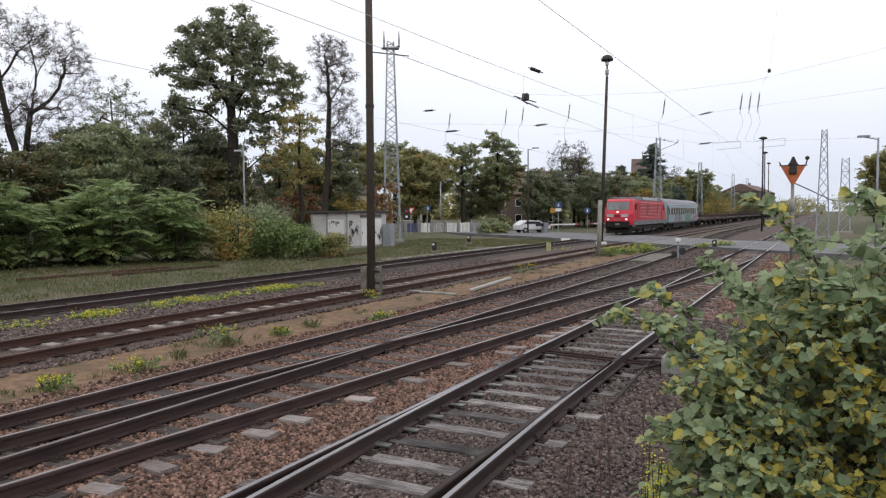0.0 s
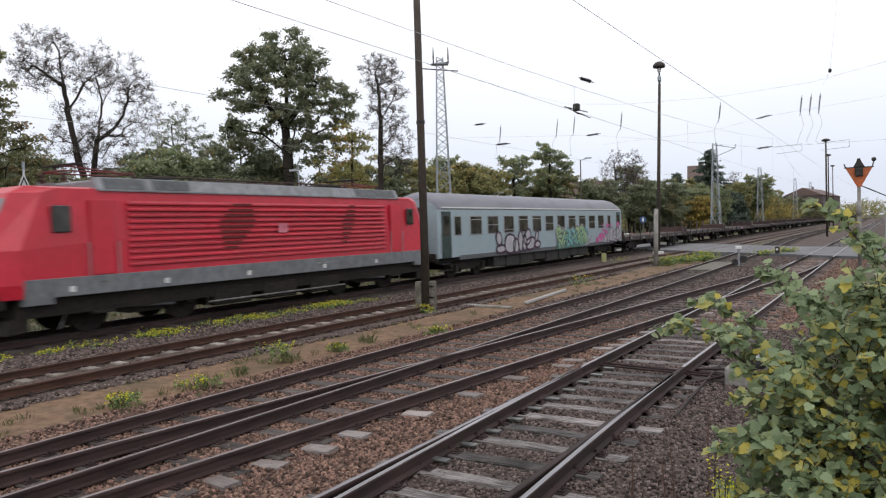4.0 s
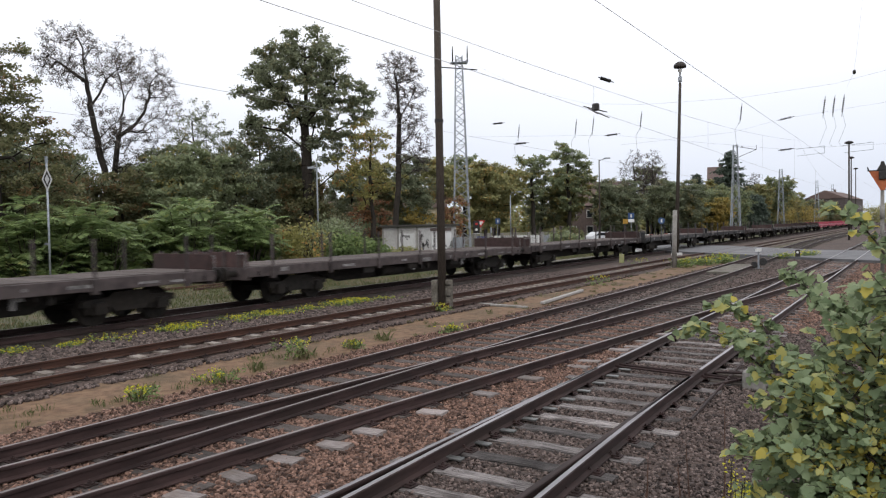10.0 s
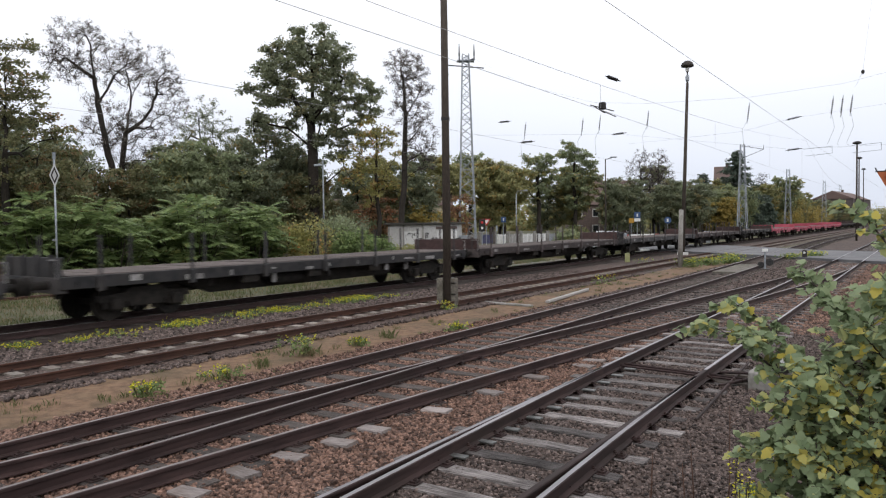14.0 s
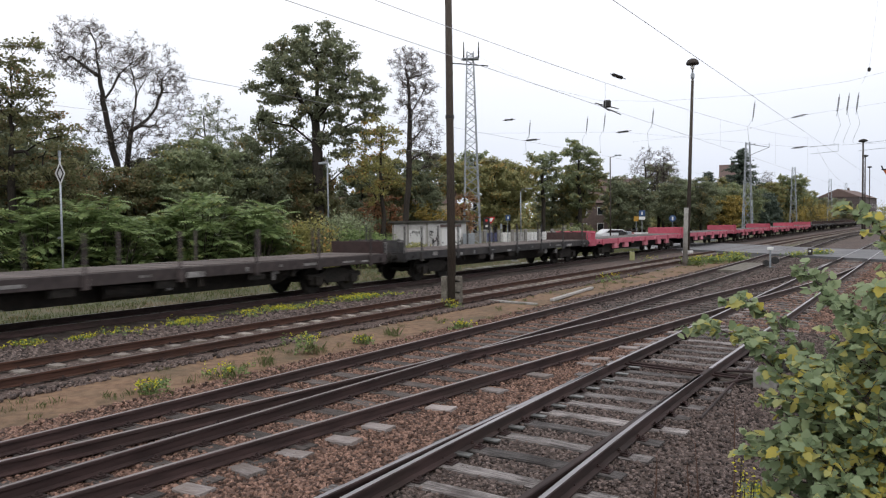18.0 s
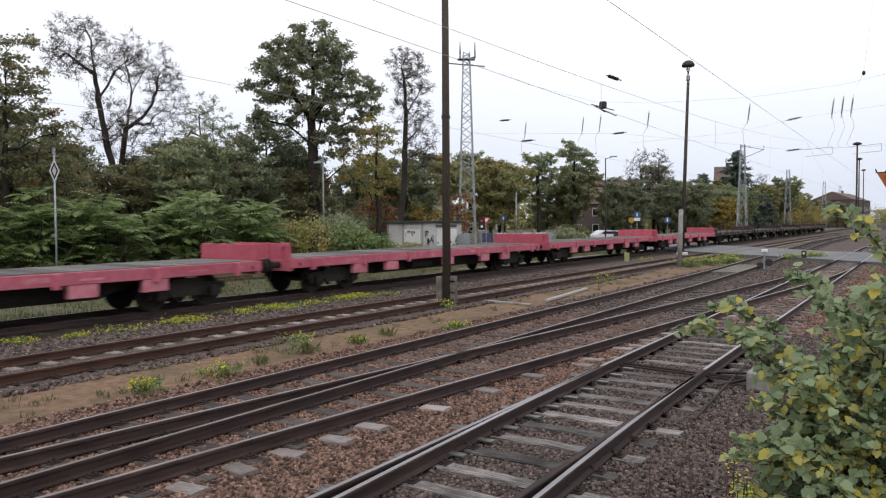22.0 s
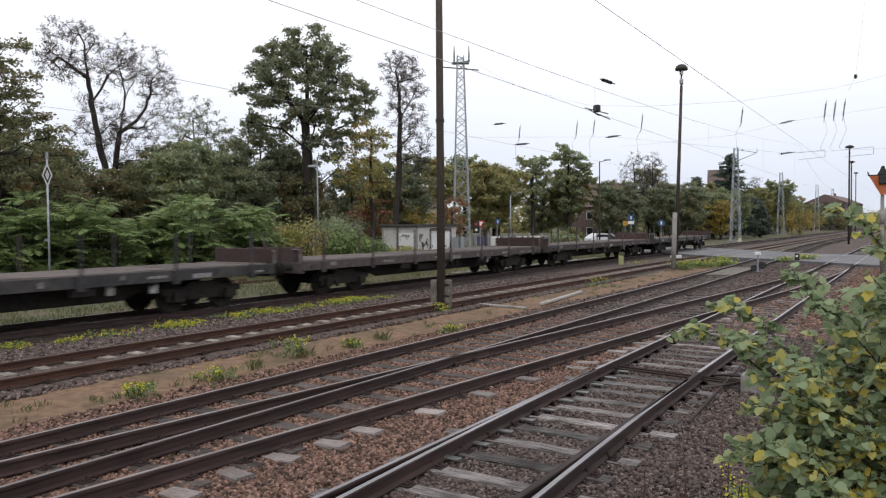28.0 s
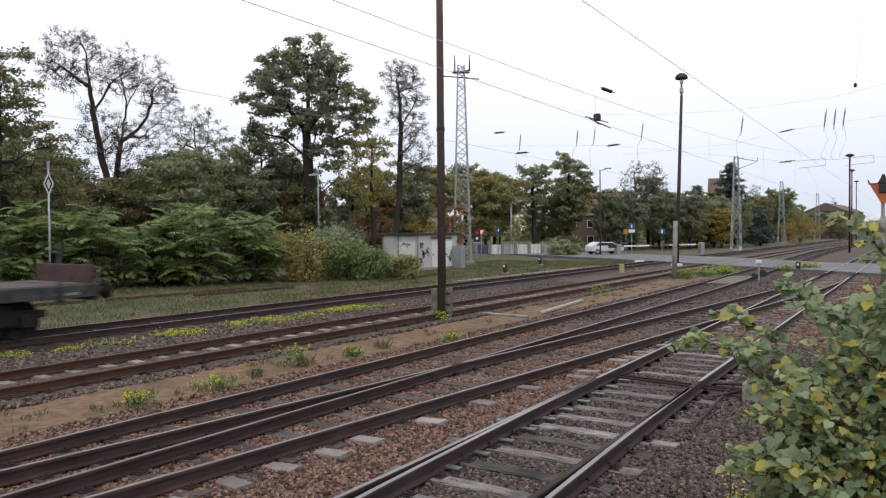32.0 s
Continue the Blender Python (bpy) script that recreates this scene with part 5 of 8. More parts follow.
def tufts(name, places, h, spread, blades, material, label, seed, width=0.012):
    """Grass: bent blades in tufts."""
    rng = np.random.default_rng(seed)
    v, f = [], []
    for x, y, z in places:
        for _ in range(blades):
            a, L = rng.uniform(0, 2 * math.pi), h * rng.uniform(0.4, 1.1)
            o = np.array((x, y, z)) + np.array((*rng.normal(0, spread, 2), 0))
            b = np.array((math.cos(a), math.sin(a), 0))
            s = np.array((-b[1], b[0], 0)) * width
            k = len(v)
            m, tip = o + b * L * 0.15 + np.array((0, 0, L * 0.6)), o + b * L * rng.uniform(0.2, 0.6) + np.array((0, 0, L))
            v.extend([tuple(o - s), tuple(o + s), tuple(m + s * 0.8), tuple(tip), tuple(m - s * 0.8)])
            f.append((k, k + 1, k + 2, k + 3, k + 4))
    return tagged(raw(name, v, f, material), label, "grass", kind="stuff")


def clump_tree(x, y, label, leaf, seed, limbs, crowns, n, r=0.3, cr=0.7, leaves=90, size=0.2, twigs=6, flat=0.6, base=-0.35, tall=1.0):
    """A tree grown towards clumps of leaves. limbs are its trunk and main boughs, (across, up); crowns are egg-shaped rooms
    (across, up, half width, half height) that its n clumps fill; each clump hangs on the nearest wood."""
    t = empty("tree", label, "tree", pose(x, y, base), group="trees beside the line")
    w = Wood(seed)
    rng = w.rng
    across = np.array((y, -x, 0.0)) / math.hypot(x, y)
    depth = np.array((x, y, 0.0)) / math.hypot(x, y)
    pts, up = [], []

    def node(p, parent):
        pts.append(np.array(p, float))
        up.append(parent)
        return len(pts) - 1

    for limb in limbs:
        way = [across * u + np.array((0, 0, z * tall)) for u, z in limb]
        k = -1
        if pts:
            k = int(np.argmin([np.linalg.norm(p - way[0]) for p in pts]))
            lean = rng.uniform(-0.25, 0.25)
        else:
            k, lean = node(way[0], -1), 0.0
        for a, b in zip(way, way[1:]):
            m = max(1, int(np.linalg.norm(b - a) / 0.6))
            for i in range(1, m + 1):
                q = a + (b - a) * i / m + depth * lean * (i / m) + rng.normal(0, 0.04, 3)
                k = node(q, k)
    rooms = np.array([c[2] * c[2] * c[3] for c in crowns]) ** 0.8
    rooms = np.cumsum(rooms / rooms.sum())
    clumps = []
    for _ in range(n * 12):
        u, z, ru, rz = crowns[min(int(np.searchsorted(rooms, rng.uniform())), len(crowns) - 1)]
        v = rng.normal(0, 1, 3)
        v *= rng.uniform(0.12, 1) ** 0.42 / np.linalg.norm(v)
        c = across * (u + v[0] * ru) + depth * v[1] * ru * 0.9 + np.array((0, 0, z + v[2] * rz)) * np.array((1, 1, tall))
        if all(np.linalg.norm(c - o) > cr * 0.85 for o in clumps):
            clumps.append(c)
            if len(clumps) == n:
                break
    stem = np.array(pts)
    clumps.sort(key=lambda c: np.min(np.linalg.norm(stem - c, axis=1)))
    ends = []
    for c in clumps:
        P = np.array(pts)
        d = np.linalg.norm(P - c, axis=1)
        k = int(np.argmin(d * (1 + 0.7 * np.clip((P[:, 2] - c[2]) / (d + 0.01) + 0.35, 0, 1))))
        a, long = pts[k], float(d[k])
        m = max(1, int(long / 0.55))
        for i in range(1, m + 1):
            f = i / m
            q = a + (c - a) * f + np.array((0, 0, -0.10 * long * f * (1 - f) * 2)) + (rng.normal(0, 0.09, 3) if i < m else 0)
            k = node(q, k)
        ends.append(k)
    flow = np.zeros(len(pts))
    for k in ends:
        while k >= 0:
            flow[k] += 1
            k = up[k]
    rad = np.maximum(r * (np.maximum(flow, 0.6) / max(flow.max(), 1)) ** 0.62, 0.011)
    for k, p in enumerate(up):
        if p >= 0:
            w.limb(pts[p], pts[k], min(rad[p], rad[k] * 1.5), rad[k], 8 if rad[k] > 0.15 else 5 if rad[k] > 0.05 else 3)
    spots = []
    for c in clumps:
        for _ in range(twigs):
            d = rng.normal(0, 1, 3) * np.array((1, 1, flat))
            d[2] += 0.25
            e = c + d / np.linalg.norm(d) * cr * rng.uniform(0.5, 1.15) * np.array((1, 1, flat + 0.1))
            w.limb(c, e, 0.011, 0.005, 3)
            spots += [c + (e - c) * 0.55, e]
    w.wood("trunk", BARK, t)
    if leaves:
        scatter_leaves("crown", spots, max(1, leaves // (2 * twigs)), cr * np.array((0.21, 0.21, 0.15)), size, leaf, t, rng)
    return t


def plain_tree(x, y, h, label, leaf, seed, R, clear=0.25, n=46, r=0.2, cr=0.75, leaves=110, size=0.26, twigs=5, lobes=4, flat=0.6):
    """A tree with a crown of a few overlapping rooms round its trunk."""
    rnd = random.Random(seed * 7 + 1)
    lean = rnd.uniform(-0.05, 0.05)
    trunk = [(0, 0), (lean * h * 0.4, h * 0.35), (lean * h * 0.7 + rnd.uniform(-0.2, 0.2), h * 0.6), (lean * h, h * 0.86)]
    mid, half = h * (1 + clear) / 2, h * (1 - clear) / 2
    crowns = [(lean * h * 0.8, mid + half * 0.15, R * 0.75, half * 0.82)]
    for i in range(lobes):
        a = 2 * math.pi * (i + rnd.uniform(-0.3, 0.3)) / lobes
        crowns.append((math.cos(a) * R * 0.55, mid + math.sin(a) * half * 0.5, R * rnd.uniform(0.38, 0.55), half * rnd.uniform(0.3, 0.45)))
    return clump_tree(x, y, label, leaf, seed, [trunk], crowns, n, r, cr, leaves, size, twigs, flat)


rt = random.Random(21)
clump_tree(-42.8, 44.9, "tall green oak with a broad open crown", L_OAK, 5, [[(0, 0), (0.05, 4), (0.0, 8), (-0.15, 11), (0.1, 14), (0.0, 16.5)], [(0.0, 8.6), (-2.0, 10.2), (-4.6, 10.6)], [(0.0, 9.0), (2.2, 10.2), (4.4, 11.0)], [(-0.1, 10.5), (-2.0, 13.0), (-3.6, 14.6)], [(-0.1, 10.8), (1.8, 13.2), (3.4, 15.0)], [(0.0, 5.4), (1.2, 6.0), (2.6, 7.2)]],
           [(-0.4, 13.6, 4.6, 3.6), (0.3, 15.9, 2.9, 2.2), (-4.2, 12.0, 1.9, 1.6), (4.4, 12.2, 1.8, 2.0), (-3.6, 10.1, 2.0, 0.8), (1.6, 9.0, 1.9, 1.5), (3.9, 9.6, 1.7, 1.0)], 175, 0.46, 0.74, 200, 0.22, 8, 0.6, tall=1.075)
TWISTED = "tall nearly bare tree with twisted forked limbs"
clump_tree(-50.05, 31.6, TWISTED, L_BARE, 111, [[(0, 0), (-0.25, 6.6), (-0.75, 9.4), (-1.1, 11.6), (-1.4, 14.1), (-1.5, 15.7), (-2.0, 17.2)], [(-1.35, 13.4), (-2.6, 14.3), (-3.8, 15.0)], [(-1.05, 11.4), (-0.5, 12.6), (0.0, 13.6), (0.9, 14.5), (1.2, 15.4)], [(-0.7, 9.2), (0.5, 10.6), (1.0, 12.0)]],
           [(-2.3, 15.2, 2.4, 2.5), (0.6, 14.2, 1.7, 1.7), (-3.2, 14.4, 1.6, 1.2), (-0.6, 10.2, 2.3, 2.2)], 260, 0.24, 0.42, 52, 0.10, 9, 0.9, tall=1.03)
clump_tree(-53.3, 33.7, TWISTED, L_BARE, 114, [[(0, 0), (0.2, 5.9), (0.6, 9.1), (1.0, 11.1), (1.25, 12.8), (0.8, 14.5), (0.6, 15.6), (0.9, 16.8)], [(0.75, 9.7), (2.1, 10.8), (2.6, 11.7), (3.1, 12.8), (3.1, 13.8), (3.9, 14.8)], [(1.2, 12.4), (2.0, 14.0), (2.4, 15.4)]],
           [(1.0, 15.6, 1.5, 1.7), (3.0, 14.4, 2.1, 2.1), (3.8, 12.2, 1.7, 2.6), (1.6, 9.0, 2.6, 2.4)], 260, 0.24, 0.42, 52, 0.10, 9, 0.9, tall=1.06)
clump_tree(-34.4, 45.4, "slim nearly bare tree with ivy on its trunk", L_BARE, 13, [[(0, 0), (0.1, 1), (0.55, 5.8), (0.7, 9.7), (0.6, 12.7), (0.4, 13.5), (0.9, 14.3)], [(0.6, 11.9), (-0.2, 13.0), (-0.7, 13.5)], [(0.3, 4.4), (-0.8, 6.2), (-1.2, 7.6)]],
           [(1.2, 11.6, 1.8, 3.2), (0.5, 13.6, 1.4, 1.3), (1.9, 8.2, 1.5, 2.2)], 220, 0.23, 0.36, 60, 0.09, 9, 0.9, tall=1.10)
plain_tree(-37.2, 46.6, 11.6, "olive-yellow autumn tree behind the hut", L_AUTUMN, 14, 3.2, 0.26, 70, 0.18, 0.65, 80, 0.18)
clump_tree(-39.6, 18.9, "dark green and brown tree at the fence", L_DUSK, 15, [[(0, 0), (-0.1, 4), (0.0, 8), (0.1, 11.6)], [(0, 6.0), (1.6, 7.0), (2.8, 7.3)], [(0, 8.0), (1.4, 9.2), (2.0, 9.6)], [(0, 5.0), (-1.6, 6.4), (-2.8, 7.0)]], [(0.3, 6.6, 3.0, 2.6), (0.2, 10.0, 1.9, 2.3), (1.6, 7.6, 1.2, 0.8), (1.0, 9.6, 0.9, 0.7), (-1.8, 8.2, 1.8, 2.2), (2.2, 5.0, 2.2, 2.0)], 140, 0.2, 0.60, 120, 0.16, 7, 0.4, tall=1.06)
plain_tree(-58.7, 46.7, 15.6, "thin sparse tree behind the bushes", L_DARK, 16, 3.4, 0.36, 110, 0.22, 0.5, 70, 0.14, 7, 4, 0.9)
plain_tree(-48.6, 45.0, 13.0, "dark green tree with loose crown", L_DARK, 36, 5.0, 0.1, 120, 0.2, 0.7, 120, 0.2, 6)
plain_tree(-47.5, 26.0, 9.5, "sparse tree with small dark leaves", L_DARK, 24, 3.6, 0.15, 60, 0.2, 0.6, 70, 0.18, 6)
plain_tree(-38.6, 48.2, 5.6, "small reddish brown autumn tree by the hut", L_BROWN, 25, 2.2, 0.2, 26, 0.12, 0.6, 80, 0.2)
plain_tree(-33.2, 52.5, 5.4, "small reddish brown autumn tree by the hut", L_BROWN, 28, 1.8, 0.3, 22, 0.12, 0.55, 60, 0.18)
G1 = plain_tree(-45.5, 34.8, 9.6, "dense green tree with a round crown", L_GREEN, 17, 4.4, 0.02, 100, 0.2, 0.85, 230, 0.22)
G2 = plain_tree(-45.4, 39.8, 9.8, "dense dark green tree with drooping boughs", L_DARK, 18, 3.8, 0.02, 95, 0.2, 0.8, 200, 0.22)
M1 = plain_tree(-49.7, 86.8, 12.6, "yellow-green autumn tree beside the road", L_MIX, 19, 4.6, 0.12, 80, 0.26, 1.0, 210, 0.30)
M2 = plain_tree(-47.4, 97.0, 14.2, "tall light green tree with airy crown", L_GREEN, 20, 3.2, 0.36, 52, 0.28, 0.85, 120, 0.28)
plain_tree(-44.1, 102.9, 15.8, "tall green tree with clumped crown", L_GREEN, 29, 3.6, 0.26, 58, 0.28, 0.95, 170, 0.30)
B1 = plain_tree(-40.6, 122.0, 15.6, "bare grey tree beyond the crossing", L_BARE, 22, 3.6, 0.2, 150, 0.25, 0.6, 40, 0.15, 8, 4, 1.0)
copies(B1, [(-38.3, 125.0), (-36, 207)], rt)
copies(G1, [(-51, 24), (-55, 20), (-50, 13), (-35.5, 125), (-36, 150), (-36, 172), (-66, 26), (-43, 118), (-40, 134), (-37, 215), (-36, 240), (13, 150), (10, 185), (-38, 262), (-32, 132), (-29.5, 137), (-28.5, 143), (-31, 300), (-30, 345), (-32, 176)], rt)
copies(G2, [(-34, 250), (-33, 270), (-46.5, 45.5), (-48, 18), (-57, 40), (-44, 8), (-40, 108), (-35, 186), (-38, 141), (-36, 128), (-35, 200), (14, 130), (-50, 105), (-36, 228), (-37, 282), (-50.5, 60), (-34, 118), (-31, 121), (-38, 112)], rt)
copies(M1, [(-52, 79), (-50.5, 92), (-46, 106), (-60, 74), (-37, 162), (8, 118), (12, 108), (-54, 97), (17, 95), (-35, 195), (9, 140), (-33, 212), (-32, 238), (-33, 192)], rt)
copies(G2, [(-26.6, 300), (-28, 285), (-29.5, 272), (-27.5, 312)], rt)
copies(M2, [(-55, 90), (-41, 131), (-36, 178), (15, 170)], rt)
plain_tree(-28.6, 198.0, 14.6, "light green tree with thin crown by the line", L_GREEN, 33, 6.0, 0.1, 80, 0.25, 1.2, 190, 0.40)
Y1 = plain_tree(-31.5, 128.0, 7.0, "yellow-leaved tree beyond the crossing", L_YELLOW, 34, 2.4, 0.1, 40, 0.18, 0.8, 130, 0.3)
copies(Y1, [(-30.0, 133.5), (-28.0, 129.5)], rt)
D1 = plain_tree(-48.2, 31.5, 7.6, "olive and rust-coloured tree in the thicket", L_DUSK, 26, 3.6, 0.02, 85, 0.2, 0.8, 200, 0.22)
plain_tree(-38.2, 54.5, 4.8, "small yellow autumn tree behind the hut", L_YELLOW, 27, 2.6, 0.1, 34, 0.14, 0.7, 90, 0.24)
copies(G2, [(-54.7, 46.8), (-46.5, 46.5), (-40.0, 55.5)], rt)
copies(D1, [(-44.8, 45.7), (-42.5, 54.0), (-60, 33), (-52, 66), (-50, 28), (-45, 24), (-46, 16)], rt)
copies(G2, [(-44.5, 21), (-49, 36.5), (-54, 29)], rt)
conifer(-37.0, 150.0, 12.2, 1, 0.30)
conifer(-30.0, 147.0, 16.2, 2, 0.42)
conifer(-26.1, 155.0, 7.2, 3, 0.36)


def far_woods():
    """The woods that close the view, one joined mass of crowns."""
    rng = np.random.default_rng(31)
    c = []
    for x, y, h in [(rng.uniform(-120, -66), rng.uniform(-10, 160), rng.uniform(5, 8)) for _ in range(130)] + [(rng.uniform(-75, -44), rng.uniform(130, 420), rng.uniform(7, 11)) for _ in range(110)] + [(rng.uniform(18, 60), rng.uniform(70, 420), rng.uniform(5, 9)) for _ in range(120)] + [(rng.uniform(-60, 60), rng.uniform(430, 520), rng.uniform(7, 12)) for _ in range(70)]:
        k = 55
        q = rng.normal(0, 1, (k, 3))
        q /= np.linalg.norm(q, axis=1)[:, None]
        c.append(q * rng.uniform(0.5, 1, k)[:, None] * np.array((h * 0.38, h * 0.38, h * 0.48)) + np.array((x, y, h * 0.5)))
    ob = scatter_leaves("far_woods", np.concatenate(c), 5, 0.7, 0.9, L_MIX, None, rng)
    tagged(ob, "distant autumn woods round the yard", "woods", kind="stuff")


far_woods()
for i, (x, y, h, w) in enumerate(((-39.0, 15.5, 3.9, 2.2), (-36.4, 18.9, 4.5, 2.3), (-35.3, 22.0, 4.2, 2.2), (-33.6, 25.8, 4.7, 2.4), (-32.4, 28.8, 4.2, 2.0), (-41.5, 13.0, 4.3, 2.4), (-38.5, 21.5, 4.0, 2.2), (-36.5, 26.5, 4.0, 2.2))):
    sumac(x, y, h * 1.1, w * 0.88, 40 + i)
for i, (x, y, h, w, lf, lb) in enumerate(((-30.4, 31.6, 3.0, 1.5, L_AUTUMN, "yellowing bush with orange tips"), (-28.9, 33.6, 2.6, 1.4, L_SUMAC, "low green bush by the hut"), (-27.6, 34.6, 2.0, 1.3, L_SUMAC, "low green bush by the hut"), (-31.5, 34.5, 3.4, 1.6, L_GREEN, "green bush behind the hut"), (-32.8, 37.5, 3.6, 1.8, L_DARK, "dark green bush behind the hut"), (-26.6, 36.3, 1.5, 1.1, L_MIX, "low scrub in the grass"), (-34.0, 31.5, 3.4, 1.6, L_MIX, "yellowing bush at the fence"), (-23.0, 189.0, 7.6, 4.8, L_YELLOW, "round yellow bush by the line"), (-22.4, 300.0, 6.5, 2.0, L_DARK, "dark bush far along the line"), (-22.2, 284.0, 5.5, 2.0, L_DUSK, "olive bush far along the line"), (-22.0, 314.0, 6.5, 2.0, L_DARK, "dark bush far along the line"), (-33.0, 136.0, 5.5, 3.5, L_YELLOW, "yellow bush beyond the crossing"), (-44.0, 49.5, 3.6, 2.4, L_DARK, "dark green bush under the oak"), (-46.5, 54.0, 4.6, 2.6, L_DUSK, "olive and rusty bush behind the oak"), (-41.0, 51.5, 3.4, 2.0, L_GREEN, "green bush behind the hut"), (-49.0, 60.0, 5.0, 3.0, L_DARK, "dark green bush before the house"), (-45.0, 61.0, 4.4, 2.6, L_BROWN, "rust-coloured bush before the house"), (-38.0, 88.0, 2.2, 2.2, L_GRASS, "low scrub by the fence"), (-33.5, 76.5, 1.9, 1.8, L_GREEN, "low scrub by the fence"))):
    shrub(x, y, h, w, lb, lf, 60 + i, 0.17 if y < 60 else 0.28, 3800 if y < 60 else 3500)


# ---- the leafy bush by the camera ----
def near_leaf_mesh():
    """A lobed leaf in the plane x-y, stalk at the origin, folded a little along its rib."""
    out = [(0.30, -0.08), (0.56, 0.14), (0.46, 0.32), (0.56, 0.56), (0.34, 0.64), (0.24, 0.86)]
    v = [(0.0, 0.0, 0.0), (0.0, 0.35, 0.0), (0.0, 0.7, -0.03), (0.0, 1.05, -0.12)]
    r = [(x, y, 0.14 * x - 0.10 * y * y) for x, y in out]
    v = [(x * 0.92, y, z) for x, y, z in v + r + [(-x, y, z) for x, y, z in r]]
    f = [(0, 4, 5, 1), (1, 5, 6, 7), (1, 7, 8, 2), (2, 8, 9, 3), (0, 1, 11, 10), (1, 13, 12, 11), (1, 2, 14, 13), (2, 3, 15, 14)]
    return np.array(v), f


# long sprays that reach out over the ballast: the tip and the bend before it
SPRAYS = [((-1.26, 4.78, 1.72), (-0.68, 4.59, 1.80)), ((-1.06, 4.93, 1.86), (-0.60, 4.71, 1.95)), ((-0.84, 4.65, 1.68), (-0.54, 4.47, 1.66)),
          ((-0.73, 5.24, 2.02), (-0.36, 4.96, 2.02)), ((-0.40, 5.19, 2.43), (-0.10, 4.90, 2.38)), ((-0.48, 5.05, 1.89), (-0.25, 4.86, 1.90)),
          ((-0.80, 4.24, 1.14), (-0.52, 4.20, 1.26)), ((-0.74, 4.42, 1.36), (-0.45, 4.35, 1.44)), ((0.20, 4.99, 2.47), (0.42, 4.78, 2.42)),
          ((-0.16, 5.30, 2.22), (0.10, 4.99, 2.20))]
SWAYING = []


def near_bush():
    """Shoots that rise from one root and lean over towards the rails; each sways on its own."""
    root = Vector((0.75, 4.35, -0.28))
    t = empty("hazel_bush", "leafy green bush with yellowing leaves close by the track", "bush", Matrix.Translation(root))
    rng = np.random.default_rng(77)
    lv, lf = near_leaf_mesh()
    base = np.array(root)
    shoots = [(np.array(a), np.array(b), True) for a, b in SPRAYS]
    # the body of the bush falls away towards the rails: its top, by the bearing from the path beside it
    for k in range(180):
        az = rng.uniform(-12.0, 10.6)
        top = float(np.interp(az, (-13, -4, 0, 2, 3.5, 6, 8.0, 9.8, 10.6), (2.5, -0.8, -1.8, -3.2, -5.6, -9.6, -13.6, -17.0, -19.5)))
        el = top - 0.6 - (25.0 + top) * rng.uniform(0, 1) ** 1.5
        far = rng.uniform(4.15, 5.3)
        a, e = math.radians(az), math.radians(el)
        tip = np.array((-math.sin(a) * math.cos(e) * far, math.cos(a) * math.cos(e) * far, 2.39 + math.sin(e) * far))
        shoots.append((tip, tip + np.array((rng.uniform(0.12, 0.30), rng.uniform(-0.15, 0.05), rng.uniform(-0.05, 0.10))), False))
    for n, (tip, knee, spray) in enumerate(shoots):
        w = Wood(200 + n)
        w.rng = rng
        p0 = np.array((*rng.normal(0, 0.18, 2), 0.0))
        tip, ctrl = tip - base, knee - base
        last, spots, steps = p0, [], 20
        for i in range(1, steps + 1):
            u = i / steps
            q = (1 - u) ** 2 * p0 + 2 * u * (1 - u) * ctrl + u * u * tip
            w.limb(last, q, 0.010 * (1 - 0.78 * (u - 1 / steps)) + 0.001, 0.010 * (1 - 0.78 * u) + 0.001, 5)
            d = (q - last) / np.linalg.norm(q - last)
            if u > (0.52 if spray else 0.42):
                cross = np.cross(d, (0, 0, 1.0))
                for sg in (-1, 1):
                    spots.append((q - d * rng.uniform(0, 0.06), d * 0.45 + sg * cross * 0.8 + np.array((0, 0, -0.3))))
                for _ in range(3 if spray else 2):
                    side = cross * rng.choice((-1, 1)) + d * 0.5 + rng.normal(0, 0.4, 3)
                    side /= np.linalg.norm(side)
                    end = q + side * (rng.uniform(0.05, 0.13) if spray else rng.uniform(0.08, 0.20))
                    w.limb(q, end, 0.0035, 0.0015, 3)
                    for j in range(5):
                        spots.append((q + (end - q) * (0.3 + 0.75 * j / 4) + rng.normal(0, 0.008, 3), side * 0.6 + rng.normal(0, 0.5, 3) + np.array((0, 0, -0.25))))
            last = q
        V, F = [], []
        for p, d in spots:
            d = d + rng.normal(0, 0.15, 3)
            d /= np.linalg.norm(d)
            nrm = np.array((-0.1, -0.35, 1.0)) + rng.normal(0, 0.38, 3)
            s = np.cross(d, nrm)
            s /= np.linalg.norm(s) + 1e-9
            nn = np.cross(s, d)
            z = rng.uniform(0.034, 0.066)
            k = len(V)
            V.extend((p + (lv[:, :1] * s + lv[:, 1:2] * d + lv[:, 2:] * nn) * z).tolist())
            F.extend([tuple(k + i for i in q) for q in lf])
        br = w.wood("branch", TWIG, t)
        tagged(raw("foliage", V, F, L_NEAR, br, "green leaves, some turned yellow", smooth=True), kind="stuff")
        SWAYING.append((br, 1.2 if spray else 0.6, n))


def sway():
    """The wind moves each shoot a little about its root."""
    for br, amount, n in SWAYING:
        rows = []
        for k in range(23):
            tt = 32.0 * k / 22
            rows.append((tt, pose(0, 0, 0, amount * noise.noise((tt * 0.45, n * 3.1, 0)), amount * noise.noise((tt * 0.45, n * 3.1, 7)), amount * 0.5 * noise.noise((tt * 0.45, n * 3.1, 13)))))
        walk(br, rows)


near_bush()


